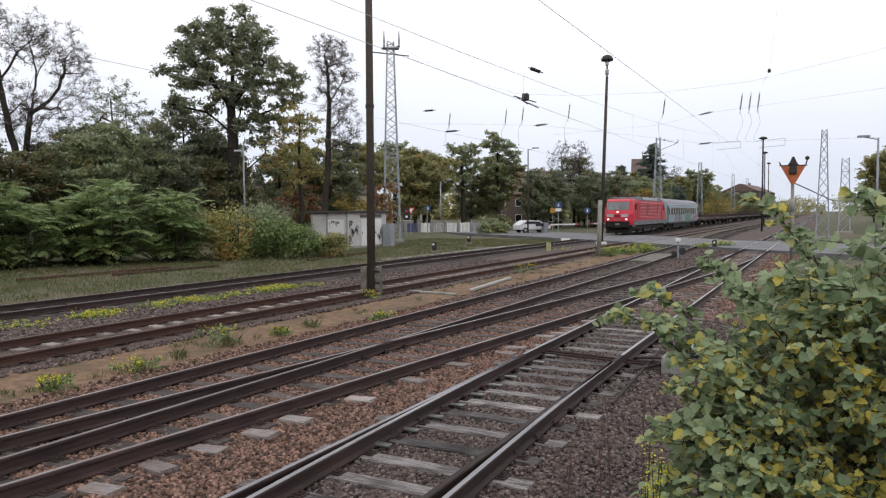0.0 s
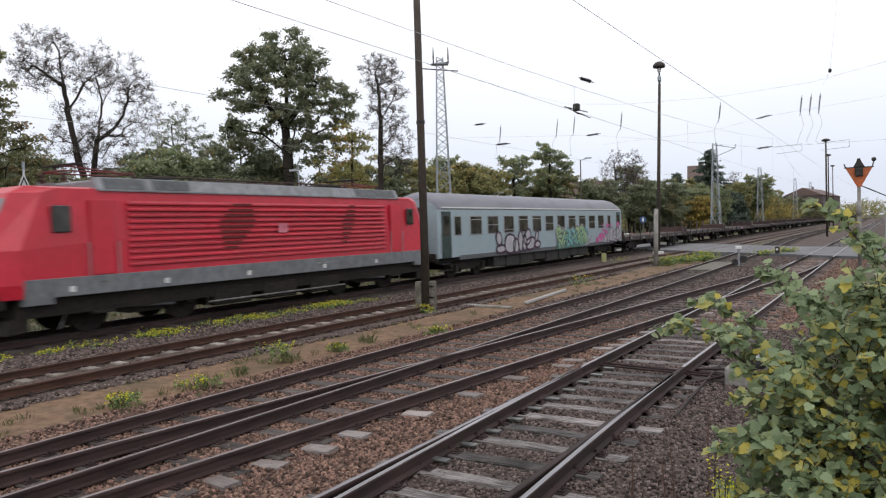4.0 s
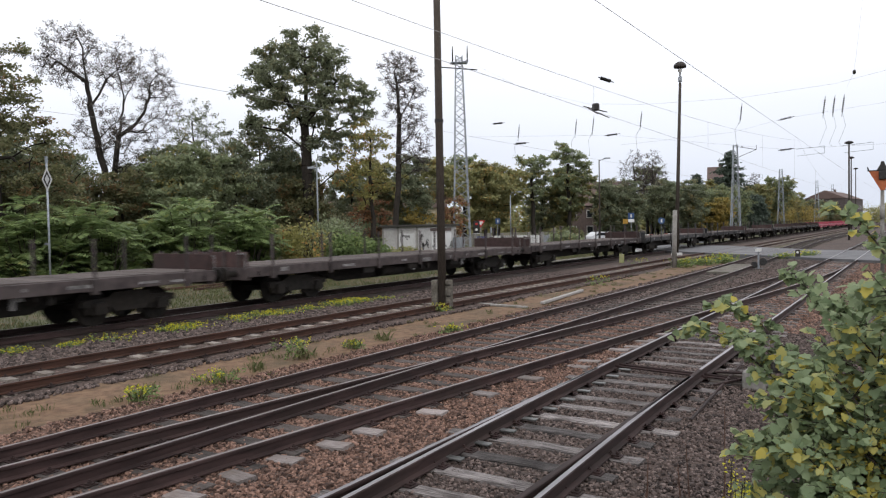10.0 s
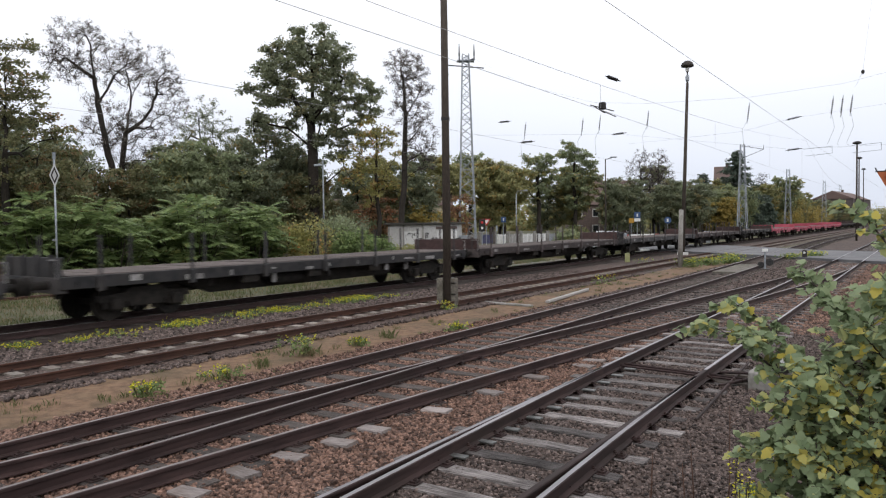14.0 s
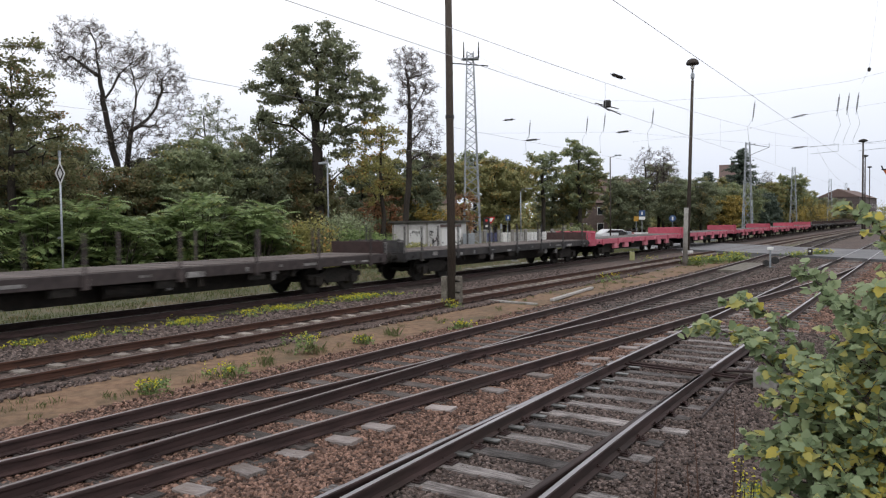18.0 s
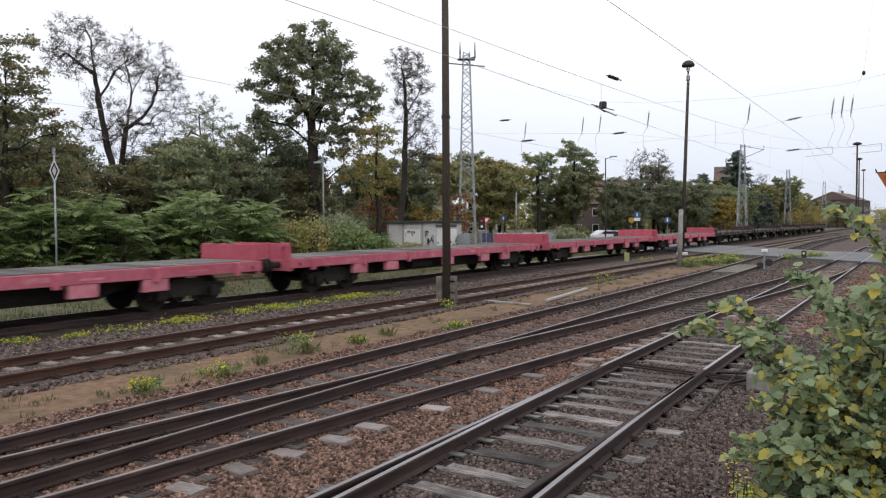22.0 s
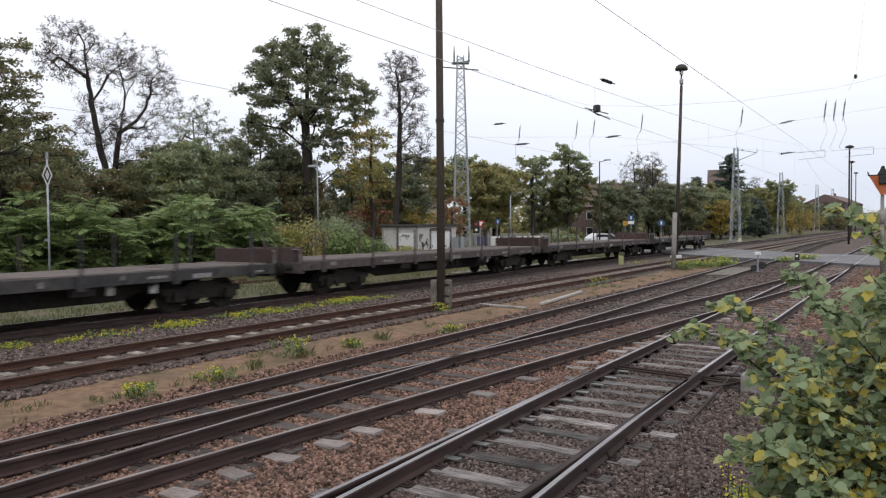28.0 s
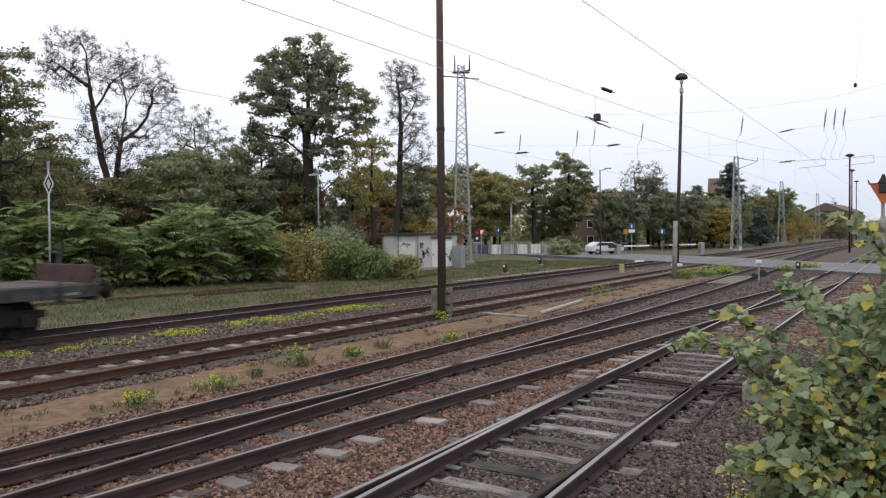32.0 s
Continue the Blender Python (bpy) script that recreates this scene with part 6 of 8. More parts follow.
def dry_stalk(foot, top, label="dry brown weed stalk standing in the ballast"):
    s = empty("dry_stalk", label, "weed", pose(*foot), group="dry weed stalks")
    w = Wood(int(foot[0] * 100) % 97)
    a, b = np.zeros(3), np.array(top) - np.array(foot)
    w.limb(a, b * 0.5 + np.array((0.01, 0, 0)), 0.008, 0.006, 5)
    w.limb(b * 0.5 + np.array((0.01, 0, 0)), b, 0.006, 0.003, 5)
    for k in range(10):
        o = b * w.rng.uniform(0.35, 1.0)
        w.limb(o, o + np.array((*w.rng.normal(0, 0.03, 2), 0.05)), 0.003, 0.002, 3)
    w.wood("stalk", TWIG_RED, s)


def golden_weed():
    g = empty("golden_weed", "slim weed with small yellow blossoms at the foot of the bush", "weed", pose(-0.80, 3.82, -0.22))
    w = Wood(5)
    rng = w.rng
    spots = []
    for k in range(5):
        top = np.array((rng.uniform(-0.06, 0.10), rng.uniform(-0.1, 0.1), rng.uniform(1.15, 1.45)))
        foot = np.array((*rng.normal(0, 0.05, 2), 0.0))
        w.limb(foot, top, 0.006, 0.003, 4)
        spots += [foot + (top - foot) * u for u in np.linspace(0.68, 1.0, 14)]
    w.wood("stalk", TWIG, g)
    tagged(scatter_leaves("blossom", spots, 7, 0.018, 0.015, FLOWER, g, rng, "small yellow blossoms"), kind="stuff")
    tagged(scatter_leaves("foliage", [p * np.array((1, 1, 0.7)) for p in spots], 5, 0.04, 0.05, L_GREEN, g, rng), kind="stuff")


golden_weed()
TWIG_RED = mat("dry_brown_stalk", (0.10, 0.055, 0.04), (0.17, 0.10, 0.075), 0.9, scale=20.0, bump=0)
dry_stalk((-1.30, 6.0, -0.22), (-1.28, 6.02, 0.88))
dry_stalk((-1.95, 6.05, -0.22), (-1.92, 6.08, 0.42))
dry_stalk((-1.57, 6.05, -0.22), (-1.60, 6.07, 0.55))
dry_stalk((-1.72, 6.3, -0.22), (-1.73, 6.3, 0.30))

# grass, weeds and flowers
rg = np.random.default_rng(9)
tufts("meadow_grass", [(x, y, -0.32) for x, y in zip(rg.uniform(-36, -20.6, 3600), rg.uniform(8, 66, 3600))], 0.17, 0.30, 17, L_GRASS, "rough green and straw-coloured grass", 1, 0.008)
tufts("strip_grass", [(x, y, -0.26) for x, y in zip(rg.uniform(-11.8, -9.4, 130), rg.uniform(4, 42, 130))], 0.11, 0.07, 26, L_GRASS, "short dry grass on the sandy strip", 2, 0.0035)


def weed(x, y, h, w, seed, flowers=30, z=-0.24, leaves=30, big=1.0):
    t = empty("flowering_weed", "low weed with bright yellow flowers on the track edge", "weed", pose(x, y, z), group="yellow flowering weeds")
    rng = np.random.default_rng(seed)
    pts = np.stack([rng.normal(0, w, leaves), rng.normal(0, w, leaves), rng.uniform(0.02, h * 0.8, leaves)], 1)
    tagged(scatter_leaves("foliage", pts, 7, 0.03 * big, 0.06 * big, L_SUMAC, t, rng), kind="stuff")
    fl = np.stack([rng.normal(0, w * 1.1, flowers), rng.normal(0, w * 1.1, flowers), rng.uniform(h * 0.55, h, flowers)], 1)
    tagged(scatter_leaves("blossom", fl, 4, 0.02 * big, 0.038 * big, FLOWER, t, rng, "yellow flowers"), kind="stuff")


tufts("weed_grass", [(-10.6, 10.7, -0.25), (-10.45, 10.75, -0.25), (-10.4, 12.2, -0.25), (-10.5, 13.4, -0.25), (-10.2, 6.8, -0.25), (-10.0, 8.2, -0.25), (-10.3, 9.3, -0.25), (-9.6, 15.0, -0.25), (-12.15, 18.4, -0.25)], 0.22, 0.10, 45, L_GRASS, "green grass tufts among the weeds", 4, 0.005)
rw = random.Random(3)
y = 8.0
while y < 21:
    weed(-16.35 + rw.uniform(-0.15, 0.25), y, rw.uniform(0.12, 0.24), rw.uniform(0.14, 0.30), int(y * 10), rw.randint(34, 64), leaves=40)
    y += rw.choice((0.25, 0.35, 0.45, 1.1, 1.5))
for x, yy, h, w in ((-10.6, 10.7, 0.42, 0.16), (-10.4, 12.2, 0.15, 0.1), (-12.15, 18.3, 0.3, 0.2), (-10.2, 6.8, 0.2, 0.15), (-10.0, 8.2, 0.25, 0.2), (-9.6, 15.0, 0.2, 0.15), (-11.4, 29.5, 0.4, 0.3), (-14.6, 45.0, 0.4, 0.4)):
    weed(x, yy, h, w, int(1000 + yy * 10), 26)
for x, yy, h, w in ((-11.3, 42.9, 0.75, 0.50), (-10.8, 45.3, 0.60, 0.50), (-10.4, 48.9, 0.80, 0.60), (-10.0, 47.4, 0.5, 0.4), (-7.2, 52.6, 0.60, 0.5), (-6.2, 54.0, 0.8, 0.5)):
    weed(x, yy, h * 0.75, w * 0.7, int(1000 + yy * 10), 50, leaves=150, big=1.5)


# ---- the train ----
RED = mat("traffic_red_paint", (0.47, 0.014, 0.032), (0.56, 0.020, 0.044), 0.42, scale=4.0, stain=(0.30, 0.03, 0.028), stain_amount=0.4, stain_scale=0.5, bump=0.03, spec=0.5)
LOCO_GREY = mat("grey_loco_paint", (0.13, 0.14, 0.15), (0.20, 0.21, 0.22), 0.5, scale=5.0, stain=(0.12, 0.10, 0.085), stain_amount=0.4, bump=0.03)
ROOF_GREY = mat("grey_roof_panel", (0.20, 0.21, 0.22), (0.30, 0.31, 0.32), 0.5, scale=5.0, stain=(0.10, 0.09, 0.08), stain_amount=0.5, bump=0.05)
MINT = mat("pale_mint_paint", (0.34, 0.44, 0.475), (0.385, 0.485, 0.52), 0.42, scale=3.0, stain=(0.33, 0.37, 0.41), stain_amount=0.5, stain_scale=0.25, bump=0.03, spec=0.5)
COACH_ROOF = mat("grey_coach_roof", (0.185, 0.185, 0.215), (0.235, 0.235, 0.265), 0.5, scale=3.0, stretch=(1, 0.2, 1), stain=(0.14, 0.14, 0.15), stain_amount=0.4, bump=0.03)
COACH_DARK = mat("dark_grey_sill", (0.07, 0.075, 0.08), (0.12, 0.125, 0.13), 0.6, scale=6.0, bump=0.05)
DOOR_GREEN = mat("dark_green_door_paint", (0.025, 0.042, 0.038), (0.05, 0.075, 0.068), 0.5, scale=5.0, bump=0.02)
COACH_BOX = mat("dusty_underfloor_box", (0.018, 0.017, 0.016), (0.045, 0.042, 0.040), 0.8, scale=5.0, stain=(0.05, 0.044, 0.038), stain_amount=0.4, bump=0.1)
UNDER = mat("grimy_running_gear", (0.008, 0.007, 0.006), (0.026, 0.022, 0.018), 0.85, scale=9.0, stain=(0.04, 0.03, 0.022), stain_amount=0.4, bump=0.3)
WAGON_BROWN = mat("grimy_brown_wagon", (0.040, 0.032, 0.031), (0.085, 0.066, 0.064), 0.75, scale=5.0, stain=(0.09, 0.075, 0.07), stain_amount=0.45, stain_scale=0.9, bump=0.15, vary=0.35)
WAGON_BLACK = mat("grimy_black_wagon", (0.022, 0.022, 0.024), (0.055, 0.053, 0.053), 0.75, scale=5.0, stain=(0.09, 0.075, 0.065), stain_amount=0.4, stain_scale=0.9, bump=0.15, vary=0.3)
END_BROWN = mat("rusty_end_board", (0.040, 0.024, 0.022), (0.078, 0.044, 0.040), 0.8, scale=5.0, stain=(0.07, 0.05, 0.045), stain_amount=0.6, bump=0.15, vary=0.3)
BOARD_RED = mat("red_end_board", (0.44, 0.075, 0.115), (0.54, 0.115, 0.155), 0.6, scale=5.0, stain=(0.36, 0.07, 0.08), stain_amount=0.5, bump=0.1)
WAGON_RED = mat("faded_red_wagon", (0.43, 0.095, 0.14), (0.55, 0.155, 0.20), 0.65, scale=5.0, stain=(0.36, 0.06, 0.09), stain_amount=0.5, stain_scale=0.8, bump=0.1, vary=0.12)
WAGON_PINK = mat("bleached_red_plate", (0.48, 0.13, 0.17), (0.60, 0.24, 0.28), 0.7, scale=5.0, bump=0.1)
DECK = mat("worn_deck_planks", (0.065, 0.052, 0.047), (0.15, 0.122, 0.11), 0.9, scale=7.0, stretch=(0.6, 6, 6), stain=(0.08, 0.07, 0.065), stain_amount=0.5, stain_scale=1.2, bump=0.4, vary=0.25)
DECK_GREY = mat("grey_deck_planks", (0.085, 0.078, 0.073), (0.18, 0.168, 0.158), 0.9, scale=7.0, stretch=(0.6, 6, 6), stain=(0.10, 0.09, 0.085), stain_amount=0.5, stain_scale=1.2, bump=0.4, vary=0.5)
PLATE = mat("pale_stencil_plate", (0.13, 0.125, 0.12), (0.36, 0.35, 0.34), 0.7, scale=9.0, stain=(0.10, 0.09, 0.085), stain_amount=0.8, stain_scale=3.0, bump=0.05, vary=0.3)
# the lighter brownish mottling paints in reflections and curtains on plain dark glass
GLASS = mat("dark_window_glass", (0.012, 0.014, 0.014), (0.085, 0.078, 0.066), 0.10, scale=1.6, bump=0, spec=0.35)
# the grey base colour carries a painted sky reflection besides the real gloss
SCREEN = mat("grey_reflecting_windscreen", (0.10, 0.11, 0.115), (0.16, 0.17, 0.175), 0.06, scale=1.0, bump=0, spec=0.8)
FRAME_GREY = mat("window_frame_metal", (0.30, 0.31, 0.32), (0.42, 0.43, 0.44), 0.4, 0.6, scale=8.0, bump=0)
SOOT = mat("sooty_red_paint", (0.10, 0.018, 0.016), (0.17, 0.022, 0.02), 0.6, scale=6.0, bump=0)
LAMP_PANEL = mat("pale_reflecting_panel", (0.40, 0.36, 0.36), (0.52, 0.47, 0.47), 0.3, scale=4.0, bump=0, spec=0.6)
LAMP_ON = glow("lit_headlamp", (1.0, 0.95, 0.88), 2.2)
PAN_RED = mat("dull_red_collector", (0.10, 0.022, 0.02), (0.17, 0.03, 0.028), 0.6, scale=6.0, bump=0)
TAG_GREEN = mat("green_spray_paint", (0.13, 0.36, 0.30), (0.38, 0.50, 0.24), 0.5, scale=0.9, bump=0, vary=0)
TAG_TEAL = mat("teal_spray_paint", (0.12, 0.36, 0.36), (0.26, 0.50, 0.46), 0.5, scale=1.3, bump=0, vary=0)
TAG_TEAL_DARK = mat("dim_teal_spray_paint", (0.05, 0.14, 0.13), (0.10, 0.22, 0.17), 0.5, scale=2.0, bump=0, vary=0)
TAG_LIME = mat("lime_spray_paint", (0.24, 0.42, 0.20), (0.38, 0.52, 0.26), 0.5, scale=1.3, bump=0, vary=0)
TAG_PINK = mat("pink_spray_paint", (0.46, 0.07, 0.24), (0.56, 0.14, 0.34), 0.5, scale=2.0, bump=0, vary=0)
TAG_WHITE = mat("white_spray_paint", (0.36, 0.36, 0.38), (0.46, 0.445, 0.47), 0.5, scale=2.0, bump=0, vary=0)
TAG_DARK = mat("dark_spray_paint", (0.03, 0.02, 0.035), (0.06, 0.03, 0.06), 0.5, scale=2.0, bump=0, vary=0)
TAG_PURPLE = mat("purple_spray_paint", (0.030, 0.012, 0.028), (0.065, 0.025, 0.055), 0.5, scale=2.0, bump=0, vary=0)

SPEED = 16.06
TRAIN_X = -18.45
WHEELS = []


def ahead(t):
    """How far the train lags behind a steady run at the clip's start."""
    return 0.9 * max(0.0, 1 - t / 5.0) ** 1.2


def run_y(centre, t):
    return centre - SPEED * (t - 6.5) + ahead(t)


def wheelset_mesh(r):
    bm = bmesh.new()
    for s in (-1, 1):
        prof = [(0.09, s * 0.66), (0.10, s * 0.70), (r * 0.55, s * 0.715), (r * 0.8, s * 0.705), (r + 0.03, s * 0.69), (r + 0.03, s * 0.72), (r, s * 0.73), (r - 0.005, s * 0.82), (r * 0.8, s * 0.81), (r * 0.5, s * 0.77), (0.10, s * 0.84), (0.08, s * 0.86)]
        rings = [[bm.verts.new((x, q * math.cos(2 * math.pi * i / 20), q * math.sin(2 * math.pi * i / 20))) for i in range(20)] for q, x in prof]
        for a, b in zip(rings, rings[1:]):
            for i in range(20):
                bm.faces.new((a[i], a[(i + 1) % 20], b[(i + 1) % 20], b[i]))
        bm.faces.new(rings[-1])
        bm.faces.new(rings[0])
    tube(bm, (-0.95, 0, 0), (0.95, 0, 0), 0.08, 0.08, 10)
    bmesh.ops.recalc_face_normals(bm, faces=bm.faces)
    me = bpy.data.meshes.new("wheelset")
    bm.to_mesh(me)
    bm.free()
    me.materials.append(UNDER)
    return me


def bogie(parent, y, base, r, mesh, heavy=False):
    """A bogie with side frames, springs, axle boxes and two wheelsets."""
    b = part("bogie", boxed(-0.9, 0.9, y - 0.28, y + 0.28, 0.46, 0.78), UNDER, parent, "grimy dark bogie")
    for s in (-1, 1):
        bm = bmesh.new()
        x0, x1 = (0.95, 1.08) if s > 0 else (-1.08, -0.95)
        h = base / 2
        out = [(y - h - 0.45, 0.52), (y - h - 0.45, 0.68), (y - h + 0.25, 0.72), (y - 0.45, 0.86), (y + 0.45, 0.86), (y + h - 0.25, 0.72), (y + h + 0.45, 0.68), (y + h + 0.45, 0.52), (y + h - 0.35, 0.50), (y + 0.5, 0.36), (y - 0.5, 0.36), (y - h + 0.35, 0.50)]
        prism(bm, out, x0, x1, "x")
        part("side_frame", bm, UNDER, b)
        for e in (-1, 1):
            part("axle_box", boxed(min(s * 1.0, s * 1.2), max(s * 1.0, s * 1.2), y + e * h - 0.15, y + e * h + 0.15, r - 0.16, r + 0.16, 0.03), UNDER, b)
            for q in (-0.26, 0.26):
                part("spring", tube(bmesh.new(), (s * 1.02, y + e * h + q, r - 0.12), (s * 1.02, y + e * h + q, r + 0.24), 0.075, 0.075, 8), UNDER, b)
            if not heavy:
                part("brake_hanger", boxed(min(s * 0.9, s * 1.0), max(s * 0.9, s * 1.0), y + e * (h - r - 0.16) - 0.05, y + e * (h - r - 0.16) + 0.05, 0.25, 0.62), UNDER, b)
    for e in (-1, 1):
        w = new("wheelset", mesh)
        w.parent = b
        w.matrix_basis = pose(0, y + e * base / 2, r)
        WHEELS.append((w, parent, e * base / 2 + y, r))
    return b


def buffers(parent, y, way):
    for s in (-1, 1):
        bm = bmesh.new()
        tube(bm, (s * 0.875, y - way * 0.55, 1.05), (s * 0.875, y - way * 0.12, 1.05), 0.11, 0.10, 10)
        tube(bm, (s * 0.875, y - way * 0.10, 1.05), (s * 0.875, y, 1.05), 0.23, 0.22, 14)
        part("buffer", bm, UNDER, parent)


def ribbon(pts, x, r, closed=True):
    """A flat painted line along points of the coach side."""
    n = len(pts)
    bm = bmesh.new()
    pairs = []
    for i, (u, v) in enumerate(pts):
        a = pts[i - 1] if closed or i > 0 else pts[i]
        b = pts[(i + 1) % n] if closed or i < n - 1 else pts[i]
        d = Vector((b[0] - a[0], b[1] - a[1]))
        d = d.normalized() if d.length > 1e-6 else Vector((1, 0))
        k = r if closed or 0 < i < n - 1 else r * 0.4
        pairs.append((bm.verts.new((x, u - d.y * k, v + d.x * k)), bm.verts.new((x, u + d.y * k, v - d.x * k))))
    for i in range(n if closed else n - 1):
        (p, q), (p2, q2) = pairs[i], pairs[(i + 1) % n]
        bm.faces.new((p, q, q2, p2))
    return bm


def outlined(name, out, x, fill, line, parent, label, r=0.03):
    """One sprayed shape, a few millimetres proud of the coach side, with its outline."""
    bm = bmesh.new()
    bm.faces.new([bm.verts.new((x, u, v)) for u, v in out])
    ob = part(name, bm, fill, parent, label)
    part("outline", ribbon(out, x + 0.003, r), line, ob)
    return ob


def bubbles(parent, x):
    """Round pale shapes with thick purple outlines."""
    for i, (cy, cz, w, h, lean) in enumerate(((-6.95, 1.72, 0.30, 0.34, -0.5), (-6.75, 1.18, 0.48, 0.22, -0.3), (-5.7, 1.42, 0.62, 0.55, 0.2), (-5.0, 1.30, 0.34, 0.38, 0.1), (-4.45, 1.52, 0.30, 0.52, 0.15), (-3.95, 1.42, 0.26, 0.40, 0.1), (-3.55, 1.70, 0.42, 0.42, 0.4), (-3.15, 1.35, 0.60, 0.36, 0.2), (-2.35, 1.72, 0.20, 0.34, 0.7), (-2.30, 1.28, 0.42, 0.20, 0.5))):
        out = []
        for k in range(22):
            a = 2 * math.pi * k / 22
            u, v = w * math.cos(a), h * math.sin(a) * (1 + 0.12 * math.sin(2 * a + i))
            out.append((cy + u + lean * v * 0.5, cz + v))
        outlined("sprayed_shape", out, x + 0.0015 * (i % 3), TAG_WHITE, TAG_PURPLE, parent, "pale bubble shape with purple outline", 0.058)


def wild_style(parent, x, rnd, y0, y1, low, high, count, fills, line, rim):
    """Interlaced pointed strokes, one over the next, with dark outlines and a pale rim; no letters."""
    mid = (low + high) / 2
    for i in range(count):
        u = y0 + (y1 - y0) * (i + 0.5) / count
        lean = rnd.choice((-0.5, 0.35, 0.5, 0.7))
        v0, v1 = low + rnd.uniform(0.02, 0.25), high - rnd.uniform(0.0, 0.35)
        kind = i % 3
        if kind == 0:
            pts = [(u - lean * 0.5, v0), (u - lean * 0.1 + rnd.uniform(-0.1, 0.1), mid), (u + lean * 0.5, v1)]
        elif kind == 1:
            pts = [(u - 0.45, v1 - 0.1), (u + 0.1, v1 - rnd.uniform(0.1, 0.3)), (u - 0.1, mid - 0.1), (u + 0.5, v0)]
        else:
            pts = [(u - 0.5, mid + rnd.uniform(-0.3, 0.1)), (u, mid + 0.1), (u + 0.2, v0 + 0.1), (u + 0.6, v0 + rnd.uniform(0.2, 0.5))]
        fine = []
        for p, q in zip(pts, pts[1:]):
            fine += [(p[0] + (q[0] - p[0]) * t, p[1] + (q[1] - p[1]) * t) for t in (0.0, 0.34, 0.67)]
        fine.append(pts[-1])
        lift, thick = 0.0005 * (i * 5 % count), rnd.uniform(0.085, 0.13)
        ob = part("sprayed_stroke", ribbon(fine, x + 0.0035 + lift, thick, False), fills[(i * 2 + i // 3) % len(fills)], parent, "green and teal pointed sprayed stroke")
        part("outline", ribbon(fine, x + 0.0032 + lift, thick + 0.07, False), line, ob)
        part("rim", ribbon(fine, x, thick + 0.125, False), rim, ob)


def spikes(parent, x, rnd):
    """The green and teal spray work, on a dim green ground, with an arrow at its end."""
    ground = [(0.5, 0.88), (0.6, 1.7), (1.6, 1.95), (2.6, 1.85), (3.6, 2.0), (4.6, 1.9), (5.3, 1.7), (5.4, 1.1), (4.0, 0.9)]
    bm = bmesh.new()
    bm.faces.new([bm.verts.new((x + 0.002, u, v)) for u, v in ground])
    part("sprayed_ground", bm, TAG_TEAL_DARK, parent, "dark teal sprayed ground")
    wild_style(parent, x, rnd, 0.6, 5.4, 0.86, 2.26, 19, (TAG_GREEN, TAG_TEAL, TAG_LIME, TAG_TEAL, TAG_GREEN), TAG_DARK, TAG_WHITE)
    for pts, fill in (([(5.2, 0.98), (5.75, 1.05), (6.35, 1.5)], TAG_WHITE), ([(5.0, 2.05), (5.45, 1.9), (5.75, 1.55)], TAG_TEAL)):
        ob = part("sprayed_arrow", ribbon(pts, x + 0.014, 0.08, False), fill, parent, "pale sprayed arrow tip")
        part("outline", ribbon(pts, x + 0.0135, 0.13, False), TAG_DARK, ob)


def cloud_of_paint(parent, x, rnd):
    for i in range(44):
        cy, cz = 7.6 + i * 0.108 + rnd.uniform(-0.15, 0.15), rnd.uniform(1.15, 2.25) if i > 8 else rnd.uniform(1.1, 1.45)
        r = rnd.uniform(0.06, 0.36)
        out = [(min(12.6, cy + r * math.cos(2 * math.pi * k / 14) * rnd.uniform(0.65, 1.25)), max(1.04, min(2.5, cz + r * 0.8 * math.sin(2 * math.pi * k / 14) * rnd.uniform(0.65, 1.25)))) for k in range(14)]
        bm = bmesh.new()
        bm.faces.new([bm.verts.new((x + 0.0006 * (i % 7), u, v)) for u, v in out])
        part("sprayed_cloud", bm, TAG_PINK, parent, "pink cloud of spray paint")
    for i, (cy, w, lo, hi) in enumerate(((9.35, 0.62, 1.0, 1.75), (10.1, 0.66, 0.95, 2.1), (10.95, 0.55, 1.08, 1.9), (11.55, 0.5, 1.0, 2.0), (12.2, 0.42, 1.1, 2.35))):
        out = [(cy - w, lo), (cy - w * 0.7, (lo + hi) / 2), (cy - w * 0.5, hi - 0.1), (cy - w * 0.1, hi - 0.3), (cy + w * 0.3, hi), (cy + w, hi - 0.15), (cy + w * 0.75, (lo + hi) / 2), (cy + w, lo + 0.05), (cy + w * 0.2, lo + 0.12), (cy - w * 0.3, lo - 0.03)]
        out = [(u + rnd.uniform(-0.06, 0.06), v + rnd.uniform(-0.05, 0.05)) for u, v in out]
        ob = outlined("sprayed_block", out, x + 0.006 + 0.001 * (i * 2 % 5), TAG_WHITE, TAG_DARK, parent, "silver sprayed block with dark outline", 0.032)
        part("inner_line", ribbon([(cy - w * 0.3, lo + 0.35), (cy, (lo + hi) / 2), (cy + w * 0.3, hi - 0.45)], x + 0.0065 + 0.001 * (i * 2 % 5), 0.03, False), TAG_DARK, ob)


